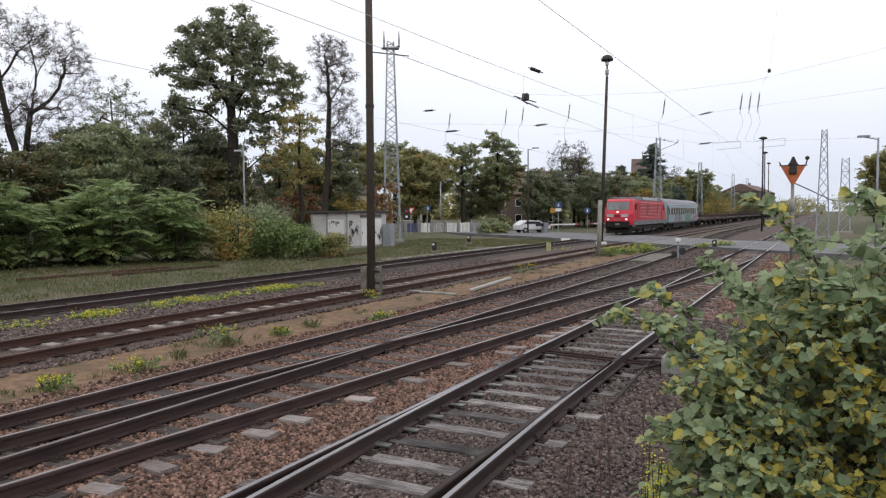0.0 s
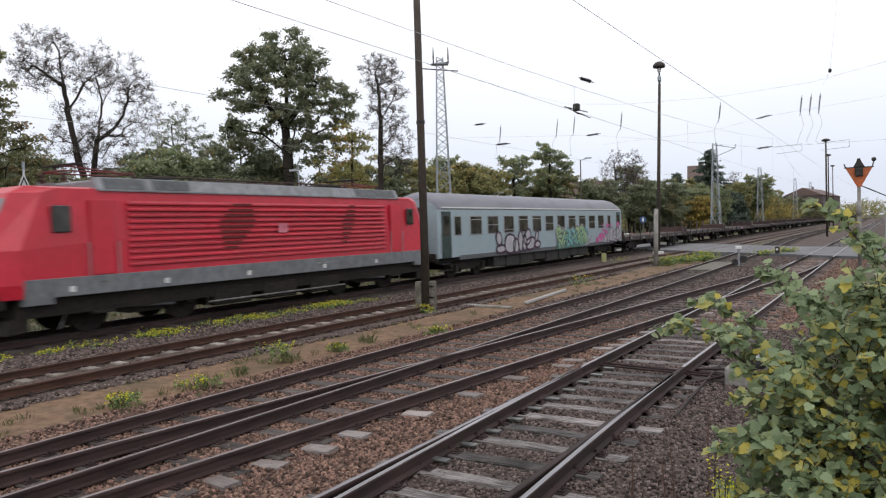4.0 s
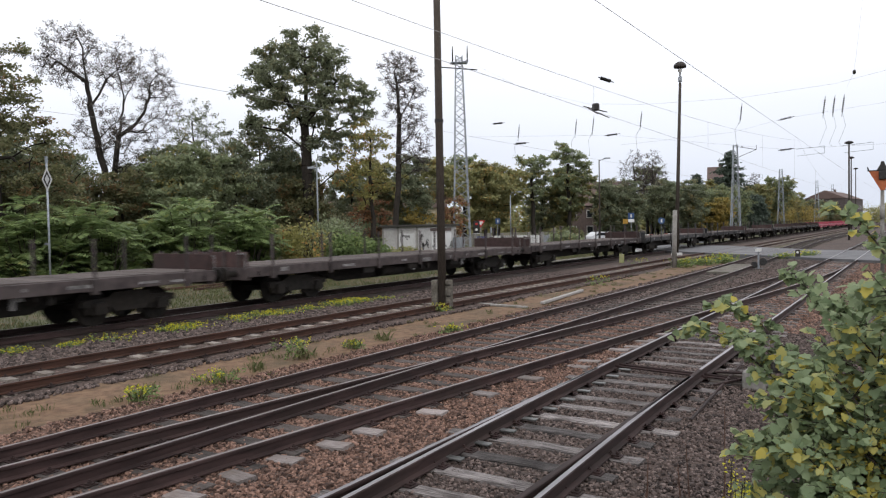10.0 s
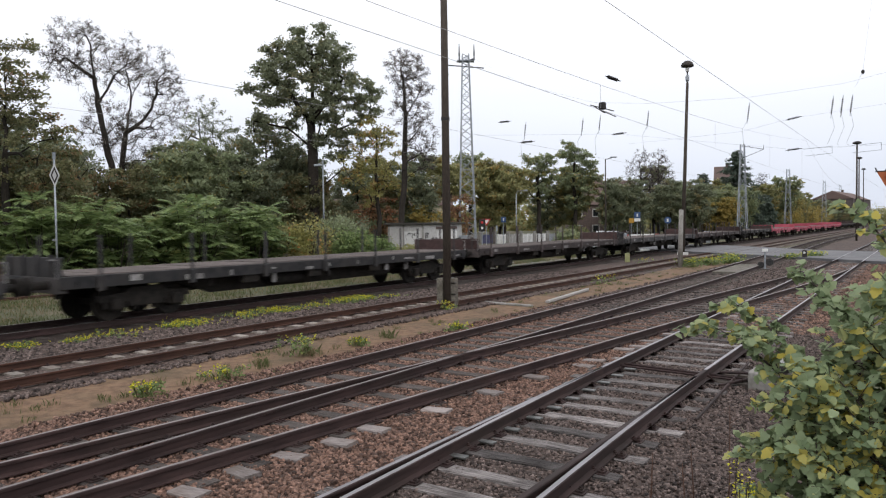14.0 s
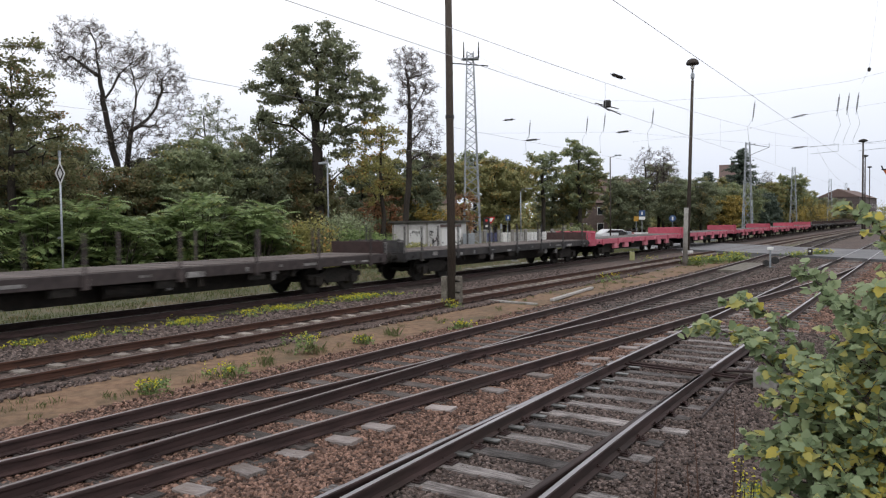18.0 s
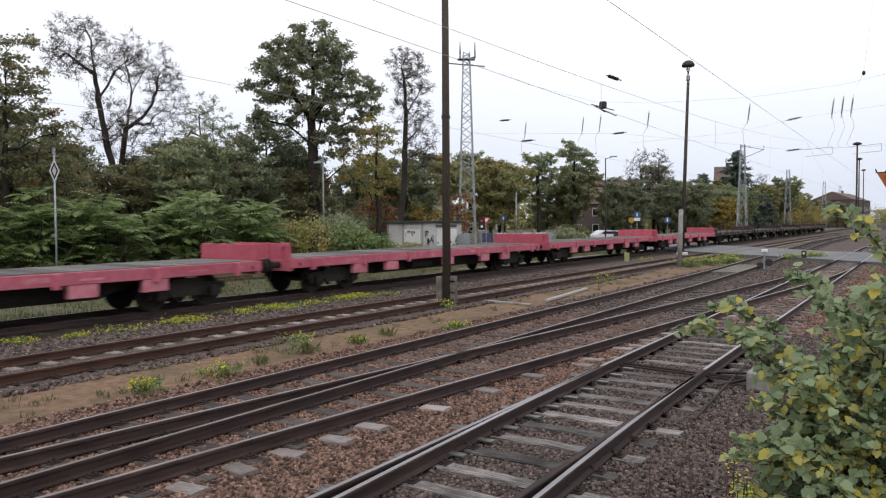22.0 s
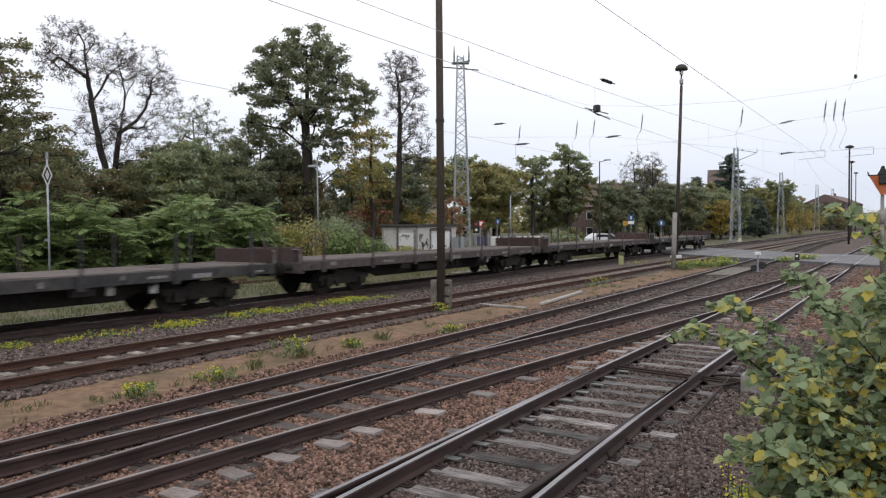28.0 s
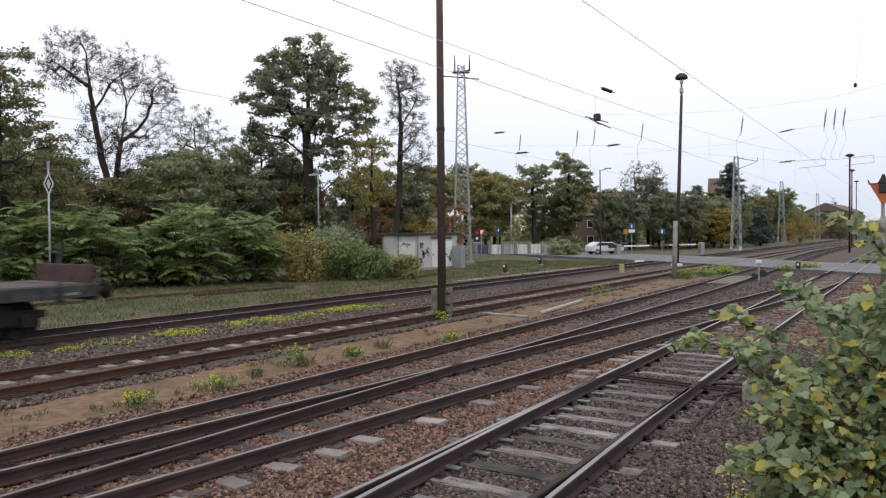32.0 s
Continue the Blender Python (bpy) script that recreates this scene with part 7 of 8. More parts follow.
def locomotive():
    c = -22.9
    L = empty("locomotive", "red electric locomotive with grey skirt and lit headlamps", "locomotive", pose(TRAIN_X, run_y(c, 0), 0))
    h = 8.9
    # ends lean back above the waist
    side = [(-h + 0.15, 1.02), (-h, 1.35), (-h, 2.15), (-h + 0.58, 3.5), (-h + 0.95, 3.62), (h - 0.95, 3.62), (h - 0.58, 3.5), (h, 2.15), (h, 1.35), (h - 0.15, 1.02)]
    bm = bmesh.new()
    k = len(side)
    wide = []
    for x, shrink in ((-1.5, 0.0), (1.5, 0.0)):
        wide.append([bm.verts.new((x if z < 3.5 else x * 0.93, y - math.copysign(0.5, y), z)) for y, z in side])
    left = [bm.verts.new((-1.12, y + math.copysign(0.1, y), z + (0.06 if z > 3.5 else 0))) for y, z in side]
    right = [bm.verts.new((1.12, y + math.copysign(0.1, y), z + (0.06 if z > 3.5 else 0))) for y, z in side]
    order = [wide[0], left, right, wide[1]]
    for a, b in zip(order, order[1:]):
        for i in range(k):
            bm.faces.new((a[i], a[(i + 1) % k], b[(i + 1) % k], b[i]))
    bm.faces.new(wide[0])
    bm.faces.new(wide[1][::-1])
    part("body", bm, RED, L)
    part("underframe", boxed(-1.3, 1.3, -h + 0.5, h - 0.5, 0.55, 1.03), UNDER, L)
    part("skirt", boxed(-1.512, 1.512, -h + 1.25, h - 1.25, 1.0, 1.46, 0.01), LOCO_GREY, L, "grey lower band")
    for e in (-1, 1):
        part("skirt", boxed(-1.51, 1.51, min(e * (h - 1.25), e * (h - 0.55)), max(e * (h - 1.25), e * (h - 0.55)), 0.85, 1.46, 0.01), LOCO_GREY, L, "grey lower band")
    part("roof_hood", boxed(-1.15, 1.15, -h + 2.9, h - 2.6, 3.64, 3.93, 0.05), ROOF_GREY, L, "grey roof panels")
    for e in (-1, 1):
        part("roof_edge", prism(bmesh.new(), [(e * 1.12, 3.58), (e * 1.45, 3.58), (e * 1.45, 3.62), (e * 1.30, 3.94), (e * 1.12, 3.94)], -h + 2.5, h - 2.2, "y"), ROOF_GREY, L, "grey sloping roof edge")
        for q in (-5.6, -4.15, 4.6, 5.85):
            part("roof_grille", prism(bmesh.new(), [(e * 1.452, 3.645), (e * 1.327, 3.915), (e * 1.31, 3.91), (e * 1.43, 3.64)], q - 0.6, q + 0.6, "y"), COACH_DARK, L, "dark intake grille")
    for s in (-1, 1):
        for i in range(11):
            z = 1.62 + i * 0.16
            bm = bmesh.new()
            prism(bm, [(s * 1.49, z), (s * 1.535, z + 0.02), (s * 1.535, z + 0.06), (s * 1.49, z + 0.115)], -h + 3.3, h - 3.3, "y")
            part("louvre", bm, RED, L)
        for e in (-1, 1):
            y = e * (h - 2.55)
            part("cab_door", boxed(min(s * 1.49, s * 1.515), max(s * 1.49, s * 1.515), y - 0.32, y + 0.32, 1.48, 3.35, 0.008), RED, L)
            win = part("cab_window", boxed(min(s * 1.47, s * 1.52), max(s * 1.47, s * 1.52), e * (h - 1.5) - 0.24, e * (h - 1.5) + 0.24, 2.55, 3.2, 0.02), GLASS, L, "dark side window")
            for q in (-0.4, 0.4):
                part("handrail", bars([((s * 1.56, y + q, 1.3), (s * 1.56, y + q, 2.3))], 0.015), FRAME_GREY, L)
            part("step", boxed(min(s * 1.3, s * 1.5), max(s * 1.3, s * 1.5), y - 0.28, y + 0.28, 0.5, 0.55), UNDER, L)
        for q in (-7.2, -4.5, -1.5, 2.0, 5.0):
            part("stencil_plate", boxed(min(s * 1.51, s * 1.517), max(s * 1.51, s * 1.517), q - 0.07, q + 0.07, 1.1, 1.24), WHITE_PAINT, L)
        part("side_emblem", boxed(min(s * 1.53, s * 1.542), max(s * 1.53, s * 1.542), -0.2, 0.2, 2.38, 2.68), WAGON_PINK, L, "pale square emblem")
        for i in range(2, 11):
            z = 1.63 + i * 0.16
            for c2, w2 in ((-2.3, 0.75), (3.0, 0.36)):
                w3 = w2 * (1 - abs(i - 6.5) / 7)
                part("soot_patch", boxed(min(s * 1.532, s * 1.538), max(s * 1.532, s * 1.538), c2 - w3 + 0.06 * i, c2 + w3 + 0.06 * i, z, z + 0.075), SOOT, L, "dark sooty stain")
    for e in (-1, 1):
        # windscreens lie on the leaning, slightly bowed front
        def front(x, z, out=0.0):
            bow = 0.1 if abs(x) <= 1.12 else 0.1 - 0.6 * (abs(x) - 1.12) / 0.38
            return e * (h - max(0.0, z - 2.15) * 0.43 + bow + out)

        def on_front(corners, out, thick=0.05):
            """A plate that follows the front, from columns of (x, low, high)."""
            bm = bmesh.new()
            cols = [[bm.verts.new((x, front(x, z, o), z)) for o in (out, out - thick) for z in (lo, hi)] for x, lo, hi in corners]
            for a, b in zip(cols, cols[1:]):
                for p, q in ((0, 1), (1, 3), (3, 2), (2, 0)):
                    bm.faces.new((a[p], a[q], b[q], b[p]))
            for c3 in (cols[0], cols[-1]):
                bm.faces.new((c3[0], c3[1], c3[3], c3[2]))
            return bm

        for s in (-1, 1):
            part("windscreen", on_front([(s * 0.012, 2.56, 3.38), (s * 1.06, 2.56, 3.38), (s * 1.115, 2.60, 3.34)], 0.025), SCREEN, L, "dark split windscreen")
            part("lamp_panel", on_front([(s * 0.40, 1.84, 2.14), (s * 0.95, 1.84, 2.14), (s * 1.11, 1.86, 2.12)], 0.02), LAMP_PANEL, L, "pale panel above the lamp")
            bm = bmesh.new()
            tube(bm, (s * 0.92, front(0.92, 1.6, -0.1), 1.6), (s * 0.92, front(0.92, 1.6, 0.05), 1.6), 0.09, 0.08, 14)
            part("headlamp", bm, LAMP_ON if e < 0 else GLASS, L, "round headlamp")
            part("wiper", bars([((s * 0.15, front(0.15, 2.45, 0.05), 2.45), (s * 0.5, front(0.5, 3.1, 0.05), 3.1))], 0.014), UNDER, L)
        bm = bmesh.new()
        tube(bm, (0, front(0, 2.34, -0.1), 2.34), (0, front(0, 2.34, 0.06), 2.34), 0.09, 0.08, 12)
        part("headlamp", bm, LAMP_ON if e < 0 else GLASS, L, "top headlamp")
        part("emblem", on_front([(-0.24, 1.86, 2.08), (0.24, 1.86, 2.08)], 0.02), SOOT, L, "dark red grille plate")
        part("number_bar", boxed(-0.38, 0.38, min(e * (h - 0.02), e * (h + 0.125)), max(e * (h - 0.02), e * (h + 0.125)), 1.56, 1.63), PLATE, L)
        part("buffer_beam", boxed(-1.2, 1.2, min(e * (h - 0.3), e * (h + 0.12)), max(e * (h - 0.3), e * (h + 0.12)), 0.78, 1.38, 0.03), UNDER, L)
        part("snow_plough", prism(bmesh.new(), [(e * (h - 0.75), 0.62), (e * (h - 0.30), 0.50), (e * (h - 0.22), 0.20), (e * (h - 0.75), 0.24)], -1.25, 1.25, "x"), UNDER, L)
        part("hook_plate", boxed(-0.2, 0.2, min(e * (h + 0.12), e * (h + 0.16)), max(e * (h + 0.12), e * (h + 0.16)), 0.92, 1.20, 0.02), PLATE, L, "pale coupler plate")
        for q in (-0.52, -0.36, 0.36, 0.52):
            part("brake_hose", wire(bmesh.new(), [(q, e * (h + 0.12), 0.95), (q, e * (h + 0.26), 0.80), (q + 0.02, e * (h + 0.24), 0.52), (q + 0.05, e * (h + 0.14), 0.42)], 0.025, 6), UNDER, L)
        part("lamp_step", boxed(-1.22, 1.22, min(e * (h + 0.02), e * (h + 0.16)), max(e * (h + 0.02), e * (h + 0.16)), 1.36, 1.40), UNDER, L)
        part("coupling", boxed(-0.16, 0.16, min(e * h, e * (h + 0.35)), max(e * h, e * (h + 0.35)), 0.72, 1.05, 0.04), UNDER, L)
        buffers(L, e * (h + 0.45), e)
    for e in (-1, 1):
        # folded current collectors
        y = e * 5.6
        pan = part("pantograph", bars([((-0.55, y - 1.1, 4.14), (0.55, y - 1.1, 4.14)), ((-0.55, y + 0.9, 4.14), (0.55, y + 0.9, 4.14)), ((-0.5, y - 1.1, 4.14), (-0.5, y + 0.9, 4.14)), ((0.5, y - 1.1, 4.14), (0.5, y + 0.9, 4.14)), ((0, y + 0.8, 4.2), (0, y - 0.9, 4.32))], 0.022), PAN_RED, L, "folded dull red current collector")
        part("contact_strip", bars([((-0.8, y - 0.9, 4.32), (0.8, y - 0.9, 4.32)), ((-0.8, y - 0.65, 4.32), (0.8, y - 0.65, 4.32))], 0.025), UNDER, pan)
        for sx in (-0.5, 0.5):
            for q in (-1.1, 0.9):
                part("insulator", lathe(bmesh.new(), [(0.05, 3.86), (0.08, 3.95), (0.05, 4.0), (0.08, 4.06), (0.04, 4.14)], 8, (sx, y + q, 0)), END_BROWN, pan)
    for q, w2, hh in ((-3.9, 0.35, 0.16), (3.6, 0.4, 0.18)):
        part("roof_equipment", boxed(-0.7, 0.75, q - w2, q + w2, 3.92, 3.92 + hh, 0.05), UNDER, L, "dark roof equipment")
    part("roof_busbar", bars([((0.3, -4.2, 4.12), (0.3, 4.2, 4.12)), ((-0.4, -2.0, 4.1), (-0.4, 2.0, 4.1))], 0.025), END_BROWN, L)
    for q in (-3.5, -1.5, 0.5, 2.5):
        part("insulator", lathe(bmesh.new(), [(0.05, 3.86), (0.09, 3.92), (0.05, 3.98), (0.09, 4.03), (0.04, 4.12)], 8, (0.3, q, 0)), END_BROWN, L)
    for q in (-2.0, 0.0, 2.2):
        part("equipment_box", boxed(-1.35, 1.35, q - 0.75, q + 0.75, 0.28, 0.8, 0.04), UNDER, L)
    for s in (-1, 1):
        for q in (-5.0, 4.9):
            part("damper", bars([((s * 1.24, q - 1.1, 0.62), (s * 1.24, q + 0.9, 0.50))], 0.045), COACH_DARK, L, "grey damper")
            for k in (-2.1, 2.1):
                part("sand_pipe", bars([((s * 1.2, q + k, 0.85), (s * 1.0, q + k * 1.08, 0.18))], 0.025), PLATE, L)
        part("air_pipe", bars([((s * 1.38, -3.0, 0.42), (s * 1.38, 3.2, 0.42))], 0.03), PLATE, L, "pale air pipe")
        for q, k in ((2.2, 1.3), (-6.35, 0.3)):
            part("caption_bar", boxed(min(s * 1.513, s * 1.52), max(s * 1.513, s * 1.52), q - k * 0.5, q + k * 0.5, 1.27, 1.31), PLATE, L, "faded line of lettering")
    me = wheelset_mesh(0.6)
    for e in (-1, 1):
        bogie(L, e * 4.95, 2.9, 0.6, me, True)
    return L, c


TRANSOMS = (2.70, 2.42, 2.16, 2.66)


def coach():
    c = -0.5
    C = empty("passenger_coach", "pale mint passenger coach with sprayed lettering and grey roof", "railway coach", pose(TRAIN_X, run_y(c, 0), 0))
    h = 12.75
    prof = [(-1.40, 1.0), (-1.41, 2.4), (-1.40, 3.18), (-1.36, 3.32), (-1.20, 3.62), (-0.85, 3.87), (-0.4, 4.0), (0.0, 4.03), (0.4, 4.0), (0.85, 3.87), (1.20, 3.62), (1.36, 3.32), (1.40, 3.18), (1.41, 2.4), (1.40, 1.0)]
    bm = bmesh.new()
    stations = [(-h, 0.55), (-h + 0.35, 0.85), (-h + 0.8, 1.0), (h - 0.8, 1.0), (h - 0.35, 0.85), (h, 0.55)]
    rings = []
    for y, q in stations:
        rings.append([bm.verts.new((x * (1 if z < 3.2 else 1), y, z if z <= 3.2 else 3.2 + (z - 3.2) * q)) for x, z in prof])
    n = len(prof)
    for a, b in zip(rings, rings[1:]):
        for i in range(n):
            f = bm.faces.new((a[i], a[(i + 1) % n], b[(i + 1) % n], b[i]))
            zs = (prof[i][1] + prof[(i + 1) % n][1]) / 2
            f.material_index = 1 if 2 <= i <= 11 and zs > 3.24 else 0
    bm.faces.new(rings[0])
    bm.faces.new(rings[-1][::-1])
    shell = part("body", bm, [MINT, COACH_ROOF], C)
    for f in shell.data.polygons:
        f.use_smooth = f.material_index == 1
    part("gutter", boxed(1.375, 1.43, -h + 0.4, h - 0.3, 3.24, 3.30), WHITE_PAINT, C, "pale gutter rail")
    part("gutter", boxed(-1.43, -1.375, -h + 0.4, h - 0.3, 3.24, 3.30), WHITE_PAINT, C, "pale gutter rail")
    part("sill", boxed(-1.405, 1.405, -h + 1.9, h - 1.9, 0.86, 1.06), COACH_DARK, C, "dark grey sill band")
    rnd = random.Random(2)
    for s in (-1, 1):
        ys = [-9.27 + i * 1.757 for i in range(11)]
        for i, y in enumerate(ys + [9.95, -11.0]):
            w = 0.585 if i < 11 else 0.33
            x0, x1 = (1.40, 1.425) if s > 0 else (-1.425, -1.40)
            win = part("window", boxed(x0, x1, y - w, y + w, 1.98, 2.90, 0.01), FRAME_GREY, C, "aluminium-framed window")
            g = 0.006 * s
            part("pane", boxed(x0 + g, x1 + g, y - w + 0.06, y + w - 0.06, 2.03, 2.85), GLASS, win, "dark glass pane")
            if i < 11:
                part("transom", boxed(x0 + 2 * g, x1 + 2 * g, y - w + 0.05, y + w - 0.05, TRANSOMS[i % 4], TRANSOMS[i % 4] + 0.035), FRAME_GREY, win)
        for e in (-1, 1):
            y = e * (h - 0.75)
            door = part("door", boxed(1.36 if s > 0 else -1.42, 1.42 if s > 0 else -1.36, y - 0.42, y + 0.42, 0.98, 3.1, 0.02), DOOR_GREEN, C, "dark green door")
            part("door_window", boxed(1.40 if s > 0 else -1.43, 1.43 if s > 0 else -1.40, y - 0.28, y + 0.28, 2.0, 2.9, 0.02), GLASS, door, "dark door glass")
            part("handle", bars([((s * 1.45, y - 0.55, 1.2), (s * 1.45, y - 0.55, 2.1))], 0.018), FRAME_GREY, door)
            for z in (0.42, 0.7):
                part("step", boxed(min(s * 1.15, s * 1.42), max(s * 1.15, s * 1.42), y - 0.4, y + 0.4, z, z + 0.04), UNDER, C)
    for y0, y1, z0 in ((-7.2, -5.9, 0.30), (-5.8, -4.2, 0.24), (-4.1, -2.4, 0.28), (-2.3, -0.8, 0.40), (-0.7, 1.1, 0.22), (1.2, 2.9, 0.26), (3.0, 4.4, 0.38), (4.5, 6.2, 0.30)):
        part("equipment_box", boxed(-1.25, 1.25, y0, y1, z0, 0.9, 0.03), COACH_BOX, C, "dark grey underfloor box")
    part("underframe", boxed(-1.1, 1.1, -h + 0.2, h - 0.2, 0.75, 1.02), UNDER, C)
    for q in (-1.0, 1.0):
        part("truss_rod", bars([((q, -7.4, 0.62), (q, -4.5, 0.34)), ((q, -4.5, 0.34), (q, 4.5, 0.34)), ((q, 4.5, 0.34), (q, 7.4, 0.62))], 0.035), UNDER, C)
    for e in (-1, 1):
        part("gangway", boxed(-0.62, 0.62, min(e * h, e * (h + 0.32)), max(e * h, e * (h + 0.32)), 1.05, 3.3, 0.06), UNDER, C, "black rubber gangway")
        buffers(C, e * (h + 0.2), e)
        part("buffer_beam", boxed(-1.3, 1.3, min(e * (h - 0.2), e * (h + 0.02)), max(e * (h - 0.2), e * (h + 0.02)), 0.85, 1.22), UNDER, C)
    x = 1.436
    bubbles(C, x)
    spikes(C, x, rnd)
    cloud_of_paint(C, x - 0.002, rnd)
    me = wheelset_mesh(0.46)
    for e in (-1, 1):
        bogie(C, e * 9.5, 2.5, 0.46, me)
    return C, c


WHEEL = wheelset_mesh(0.46)


def flat_wagon(kind, seed):
    """A four-axle flat wagon with end boards; the grimy ones carry stakes."""
    rnd = random.Random(seed)
    red = kind == "red"
    body = WAGON_RED if red else WAGON_BROWN if kind == "brown" else WAGON_BLACK
    label = {"red": "empty faded red flat wagon with folded end boards", "brown": "empty grimy brown flat wagon with upright stakes", "black": "empty black flat wagon with upright stakes"}[kind]
    W = empty("flat_wagon", label, "railway wagon", pose(TRAIN_X, 0, 0), group="flat wagons of the train")
    h = 9.1
    for s in (-1, 1):
        x0, x1 = (1.30, 1.42) if s > 0 else (-1.42, -1.30)
        part("side_sill", boxed(x0, x1, -h, h, 0.94, 1.25, 0.012), body, W)
        bm = bmesh.new()
        prism(bm, [(-5.6, 0.95), (-4.2, 0.46), (4.2, 0.46), (5.6, 0.95)], s * 0.62 - 0.06, s * 0.62 + 0.06, "x")
        part("truss_beam", bm, UNDER, W)
        n = 7
        for i in range(n):
            y = -h + 1.0 + (2 * h - 2.0) * i / (n - 1)
            part("stake_pocket", boxed(min(s * 1.40, s * 1.50), max(s * 1.40, s * 1.50), y - 0.09, y + 0.09, 0.86, 1.24, 0.01), body, W)
            if not red:
                lean = rnd.uniform(-0.02, 0.02)
                part("stake", prism(bmesh.new(), [(s * 1.42, y - 0.028), (s * 1.48, y - 0.022), (s * 1.48, y + 0.022), (s * 1.42, y + 0.028)], 1.2, 2.25, "z"), body, W, "dark steel stake")
        for i in range(11):
            y = -h + 1.9 + i * 1.53 + rnd.uniform(-0.4, 0.4)
            w = rnd.choice((0.05, 0.09, 0.16, 0.3))
            z = rnd.uniform(0.96, 1.08)
            part("stencil_plate", boxed(min(s * 1.41, s * 1.427), max(s * 1.41, s * 1.427), y - w, y + w, z, z + rnd.uniform(0.04, 0.16)), WAGON_PINK if red else PLATE, W, "faded stencilled plate")
        if red:
            for y in (-5.6, -3.7, 0.3, 3.4, 5.4):
                part("hanging_box", boxed(min(s * 1.22, s * 1.4), max(s * 1.22, s * 1.4), y - 0.38, y + 0.38, 0.60, 0.95, 0.015), WAGON_PINK, W, "bleached red side box")
        else:
            for k in range(9):
                y, z, w = rnd.uniform(-5.2, 5.2), rnd.uniform(0.62, 0.88), rnd.uniform(0.03, 0.12)
                part("bracket", boxed(min(s * 1.22, s * 1.30), max(s * 1.22, s * 1.30), y - w, y + w, z, 0.95, 0.006), PLATE if k % 3 == 0 else UNDER, W)
            for y in (-3.2, -0.4, 2.8):
                part("brake_lever", boxed(min(s * 1.2, s * 1.36), max(s * 1.2, s * 1.36), y - 0.3, y + 0.3, 0.72, 0.95, 0.01), UNDER, W)
        part("lashing_ring", bars([((s * 1.44, -h + 0.4, 1.0), (s * 1.44, -h + 0.4, 1.12)), ((s * 1.44, h - 0.4, 1.0), (s * 1.44, h - 0.4, 1.12))], 0.02), UNDER, W)
    n = 38
    plank = None
    for i in range(n):
        y = -h + 0.25 + (2 * h - 0.5) * (i + 0.5) / n
        if plank is None:
            plank = part("plank", boxed(-1.30, 1.30, -0.232, 0.232, 1.20, 1.275, 0.008), DECK_GREY if red else DECK, W)
            plank.matrix_basis = pose(0, y, 0)
        else:
            again(plank, 0, y, rnd.uniform(-0.008, 0.006), rnd.uniform(-0.15, 0.15))
    part("floor_frame", boxed(-1.30, 1.30, -h, h, 1.05, 1.195), UNDER, W)
    part("brake_tank", tube(bmesh.new(), (0.9, -2.0, 0.72), (0.9, -0.6, 0.72), 0.2, 0.2, 12), UNDER, W)
    part("brake_rod", bars([((0.3, -6, 0.62), (0.3, 6, 0.62)), ((-0.3, -6, 0.62), (-0.3, 6, 0.62))], 0.03), UNDER, W)
    for e in (-1, 1):
        y = e * (h - 0.08)
        part("headstock", boxed(-1.35, 1.35, y - 0.1, y + 0.1, 0.85, 1.24, 0.01), body, W)
        board = part("end_board", boxed(-1.30, 1.30, y - 0.05, y + 0.05, 1.24, 1.72 if not red else 1.76, 0.012), BOARD_RED if red else END_BROWN if kind == "brown" or rnd.random() < 0.5 else body, W, "low end board")
        for s in (-1.0, -0.33, 0.33, 1.0):
            part("rib", boxed(s - 0.04, s + 0.04, min(y, y + e * 0.1), max(y, y + e * 0.1), 1.24, 1.78), body, board)
        part("handrail", bars([((1.34, y + e * 0.12, 1.2), (1.34, y + e * 0.12, 1.66)), ((1.34, y + e * 0.12, 1.66), (1.0, y + e * 0.12, 1.66))], 0.018), PLATE if not red else WAGON_RED, W)
        buffers(W, e * (h + 0.56), e)
        part("coupling", boxed(-0.08, 0.08, min(e * h, e * (h + 0.5)), max(e * h, e * (h + 0.5)), 0.9, 1.02), UNDER, W)
        bogie(W, e * 6.6, 1.8, 0.46, WHEEL)
    return W


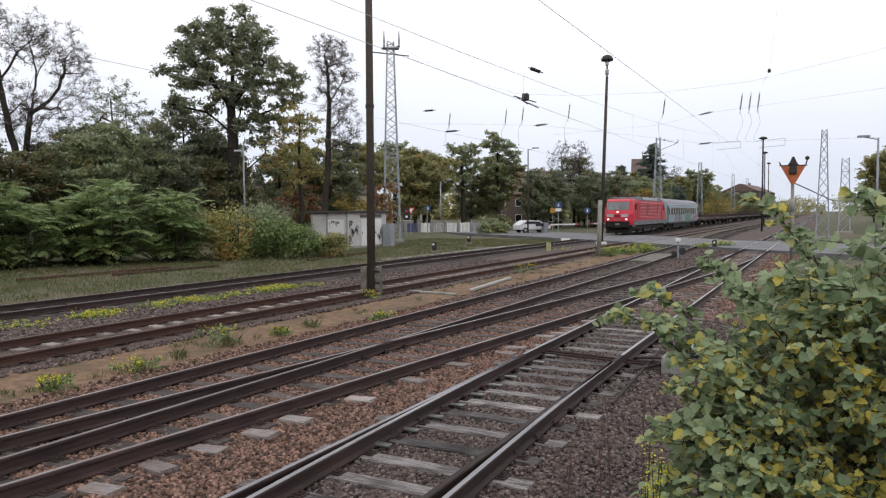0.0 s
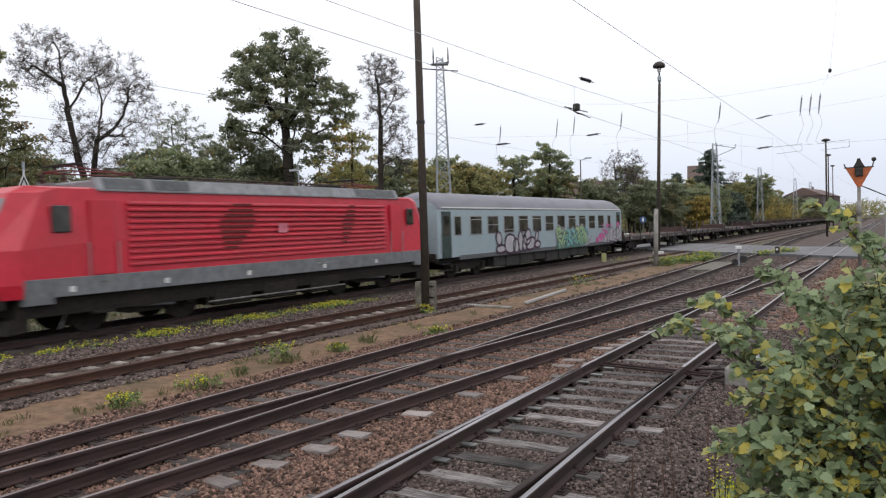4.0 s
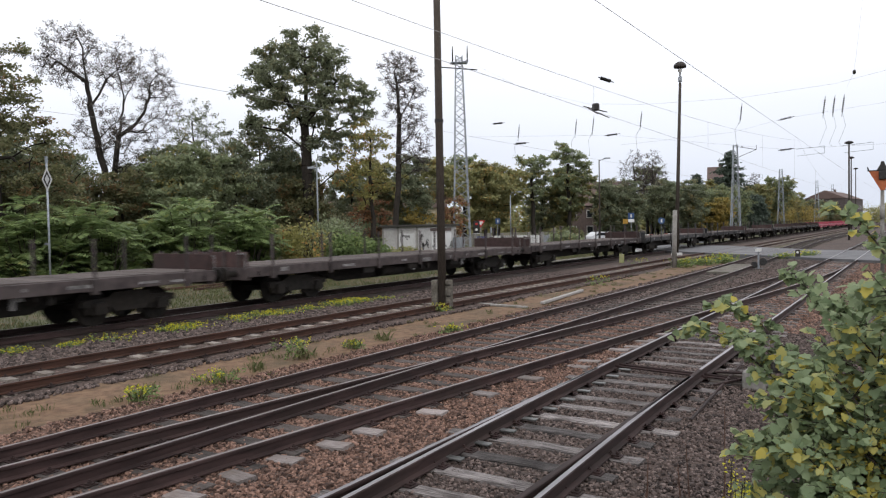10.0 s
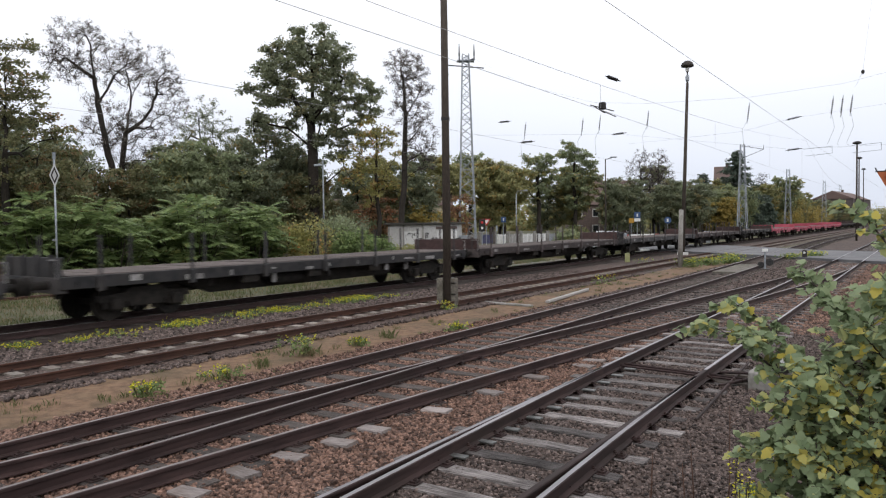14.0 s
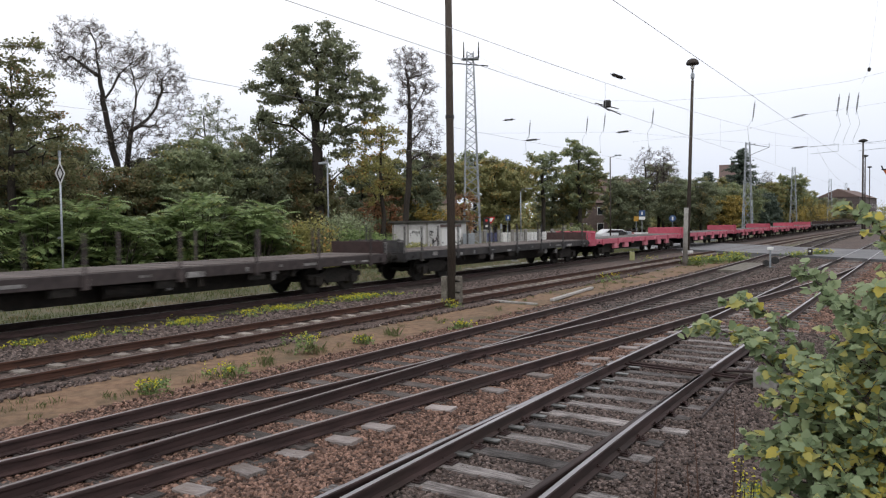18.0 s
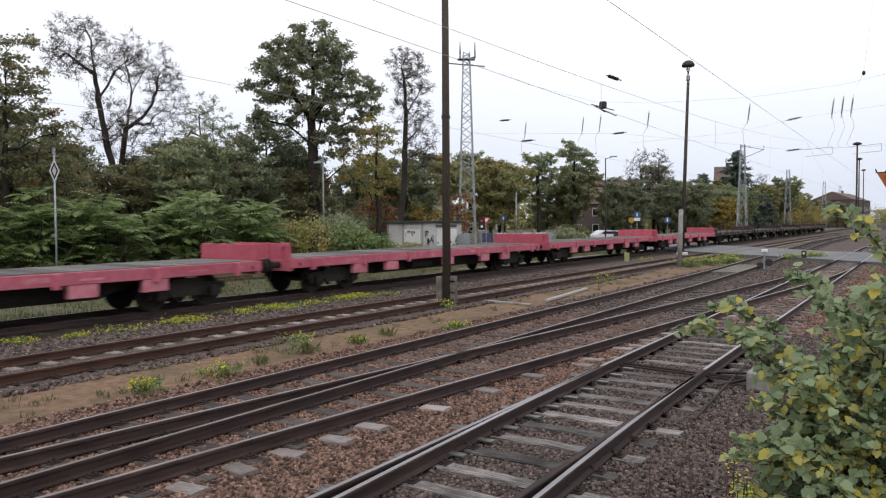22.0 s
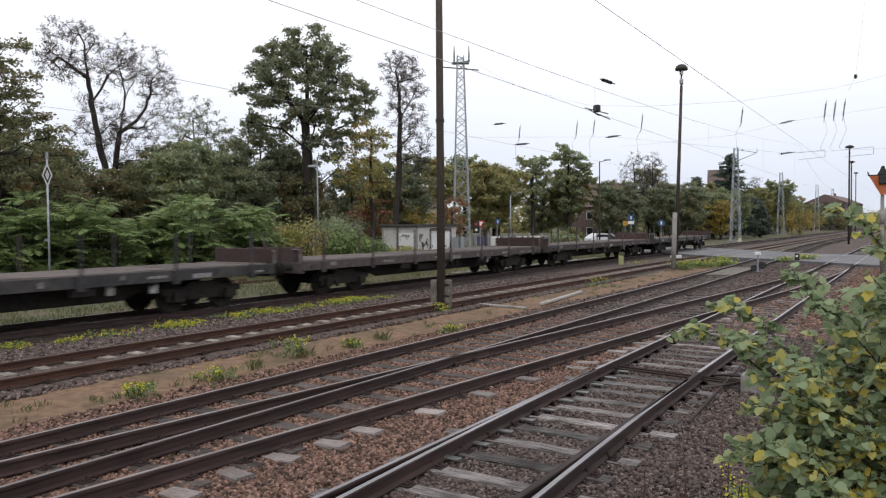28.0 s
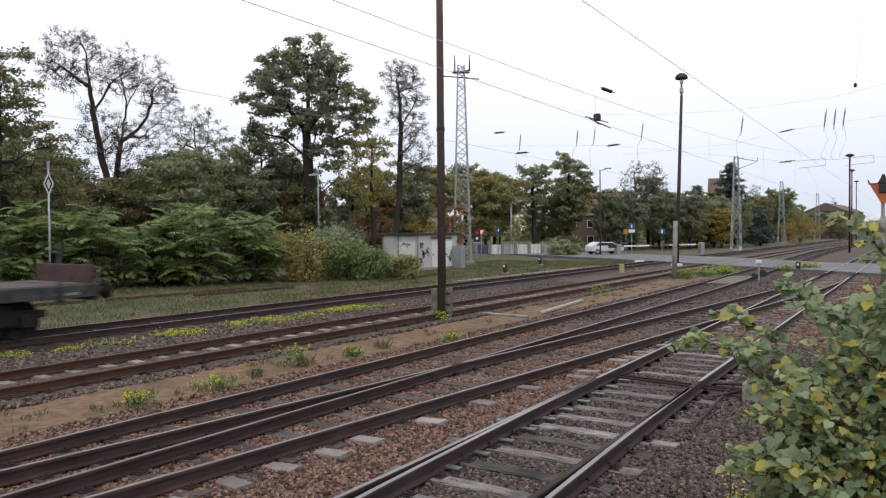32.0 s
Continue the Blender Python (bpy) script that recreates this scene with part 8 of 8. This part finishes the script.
CARS = [locomotive(), coach()]
KINDS = ["brown", "brown", "brown", "brown", "brown", "black", "black", "brown", "black", "brown", "black"] + ["red"] * 5 + ["black", "black", "brown", "brown", "black"]
FIRST = {}
for i, kind in enumerate(KINDS):
    centre = 12.5 + 19.43 * (i + 0.5)
    if kind not in FIRST:
        FIRST[kind] = flat_wagon(kind, 30 + i)
        CARS.append((FIRST[kind], centre))
    else:
        src = FIRST[kind]
        other = copy_thing(src, pose(TRAIN_X, 0, 0))
        for o, q in zip((src, *src.children_recursive), (other, *other.children_recursive)):
            for w, p, y, r in list(WHEELS):
                if w == o:
                    WHEELS.append((q, other, y, r))
        CARS.append((other, centre))


def wagon_tag(wagon, y):
    rnd = random.Random(6)
    for i in range(7):
        u, v = y + i * 0.22, 1.10 + rnd.uniform(-0.05, 0.05)
        bm = ribbon([(u - 0.2, v - 0.08), (u, v + rnd.uniform(-0.02, 0.08)), (u + 0.22, v + rnd.uniform(-0.08, 0.06))], 1.432 + 0.001 * i, 0.07, False)
        part("sprayed_tag", bm, TAG_PINK if i % 3 else TAG_WHITE, wagon, "pink sprayed tag")


wagon_tag(CARS[4][0], 1.2)


def motions():
    """The train runs through at a steady pace; its wheels turn while it passes."""
    sway()
    centres = {}
    for thing, centre in CARS:
        centres[thing] = centre
        walk(thing, [(t, pose(TRAIN_X, run_y(centre, t), 0)) for t in (0, 1, 2, 3, 4, 5, 6, 7, 12, 18, 24, 32)])
    for w, thing, y, r in WHEELS:
        c = centres[thing]
        rest = w.matrix_basis.copy()
        t0 = max(0.0, 6.5 + (c + y - 42) / SPEED)
        t1 = min(32.0, 6.5 + (c + y + 2) / SPEED)
        if t1 <= t0 + 0.2 or WHEEL_SPIN == 0:
            continue
        f0, f1 = int(t0 * FPS), int(t1 * FPS)
        rows = [] if f0 == 0 else [(0.0, rest)]
        for f in range(f0, f1 + 1):
            rows.append((f / FPS, rest @ pose(0, 0, 0, math.degrees((run_y(c, f0 / FPS) - run_y(c, f / FPS)) / r), 0, 0)))
        if f1 < 32 * FPS:
            rows.append((32.0, rows[-1][1]))
        walk(w, rows)


WHEEL_SPIN = 1

motions()
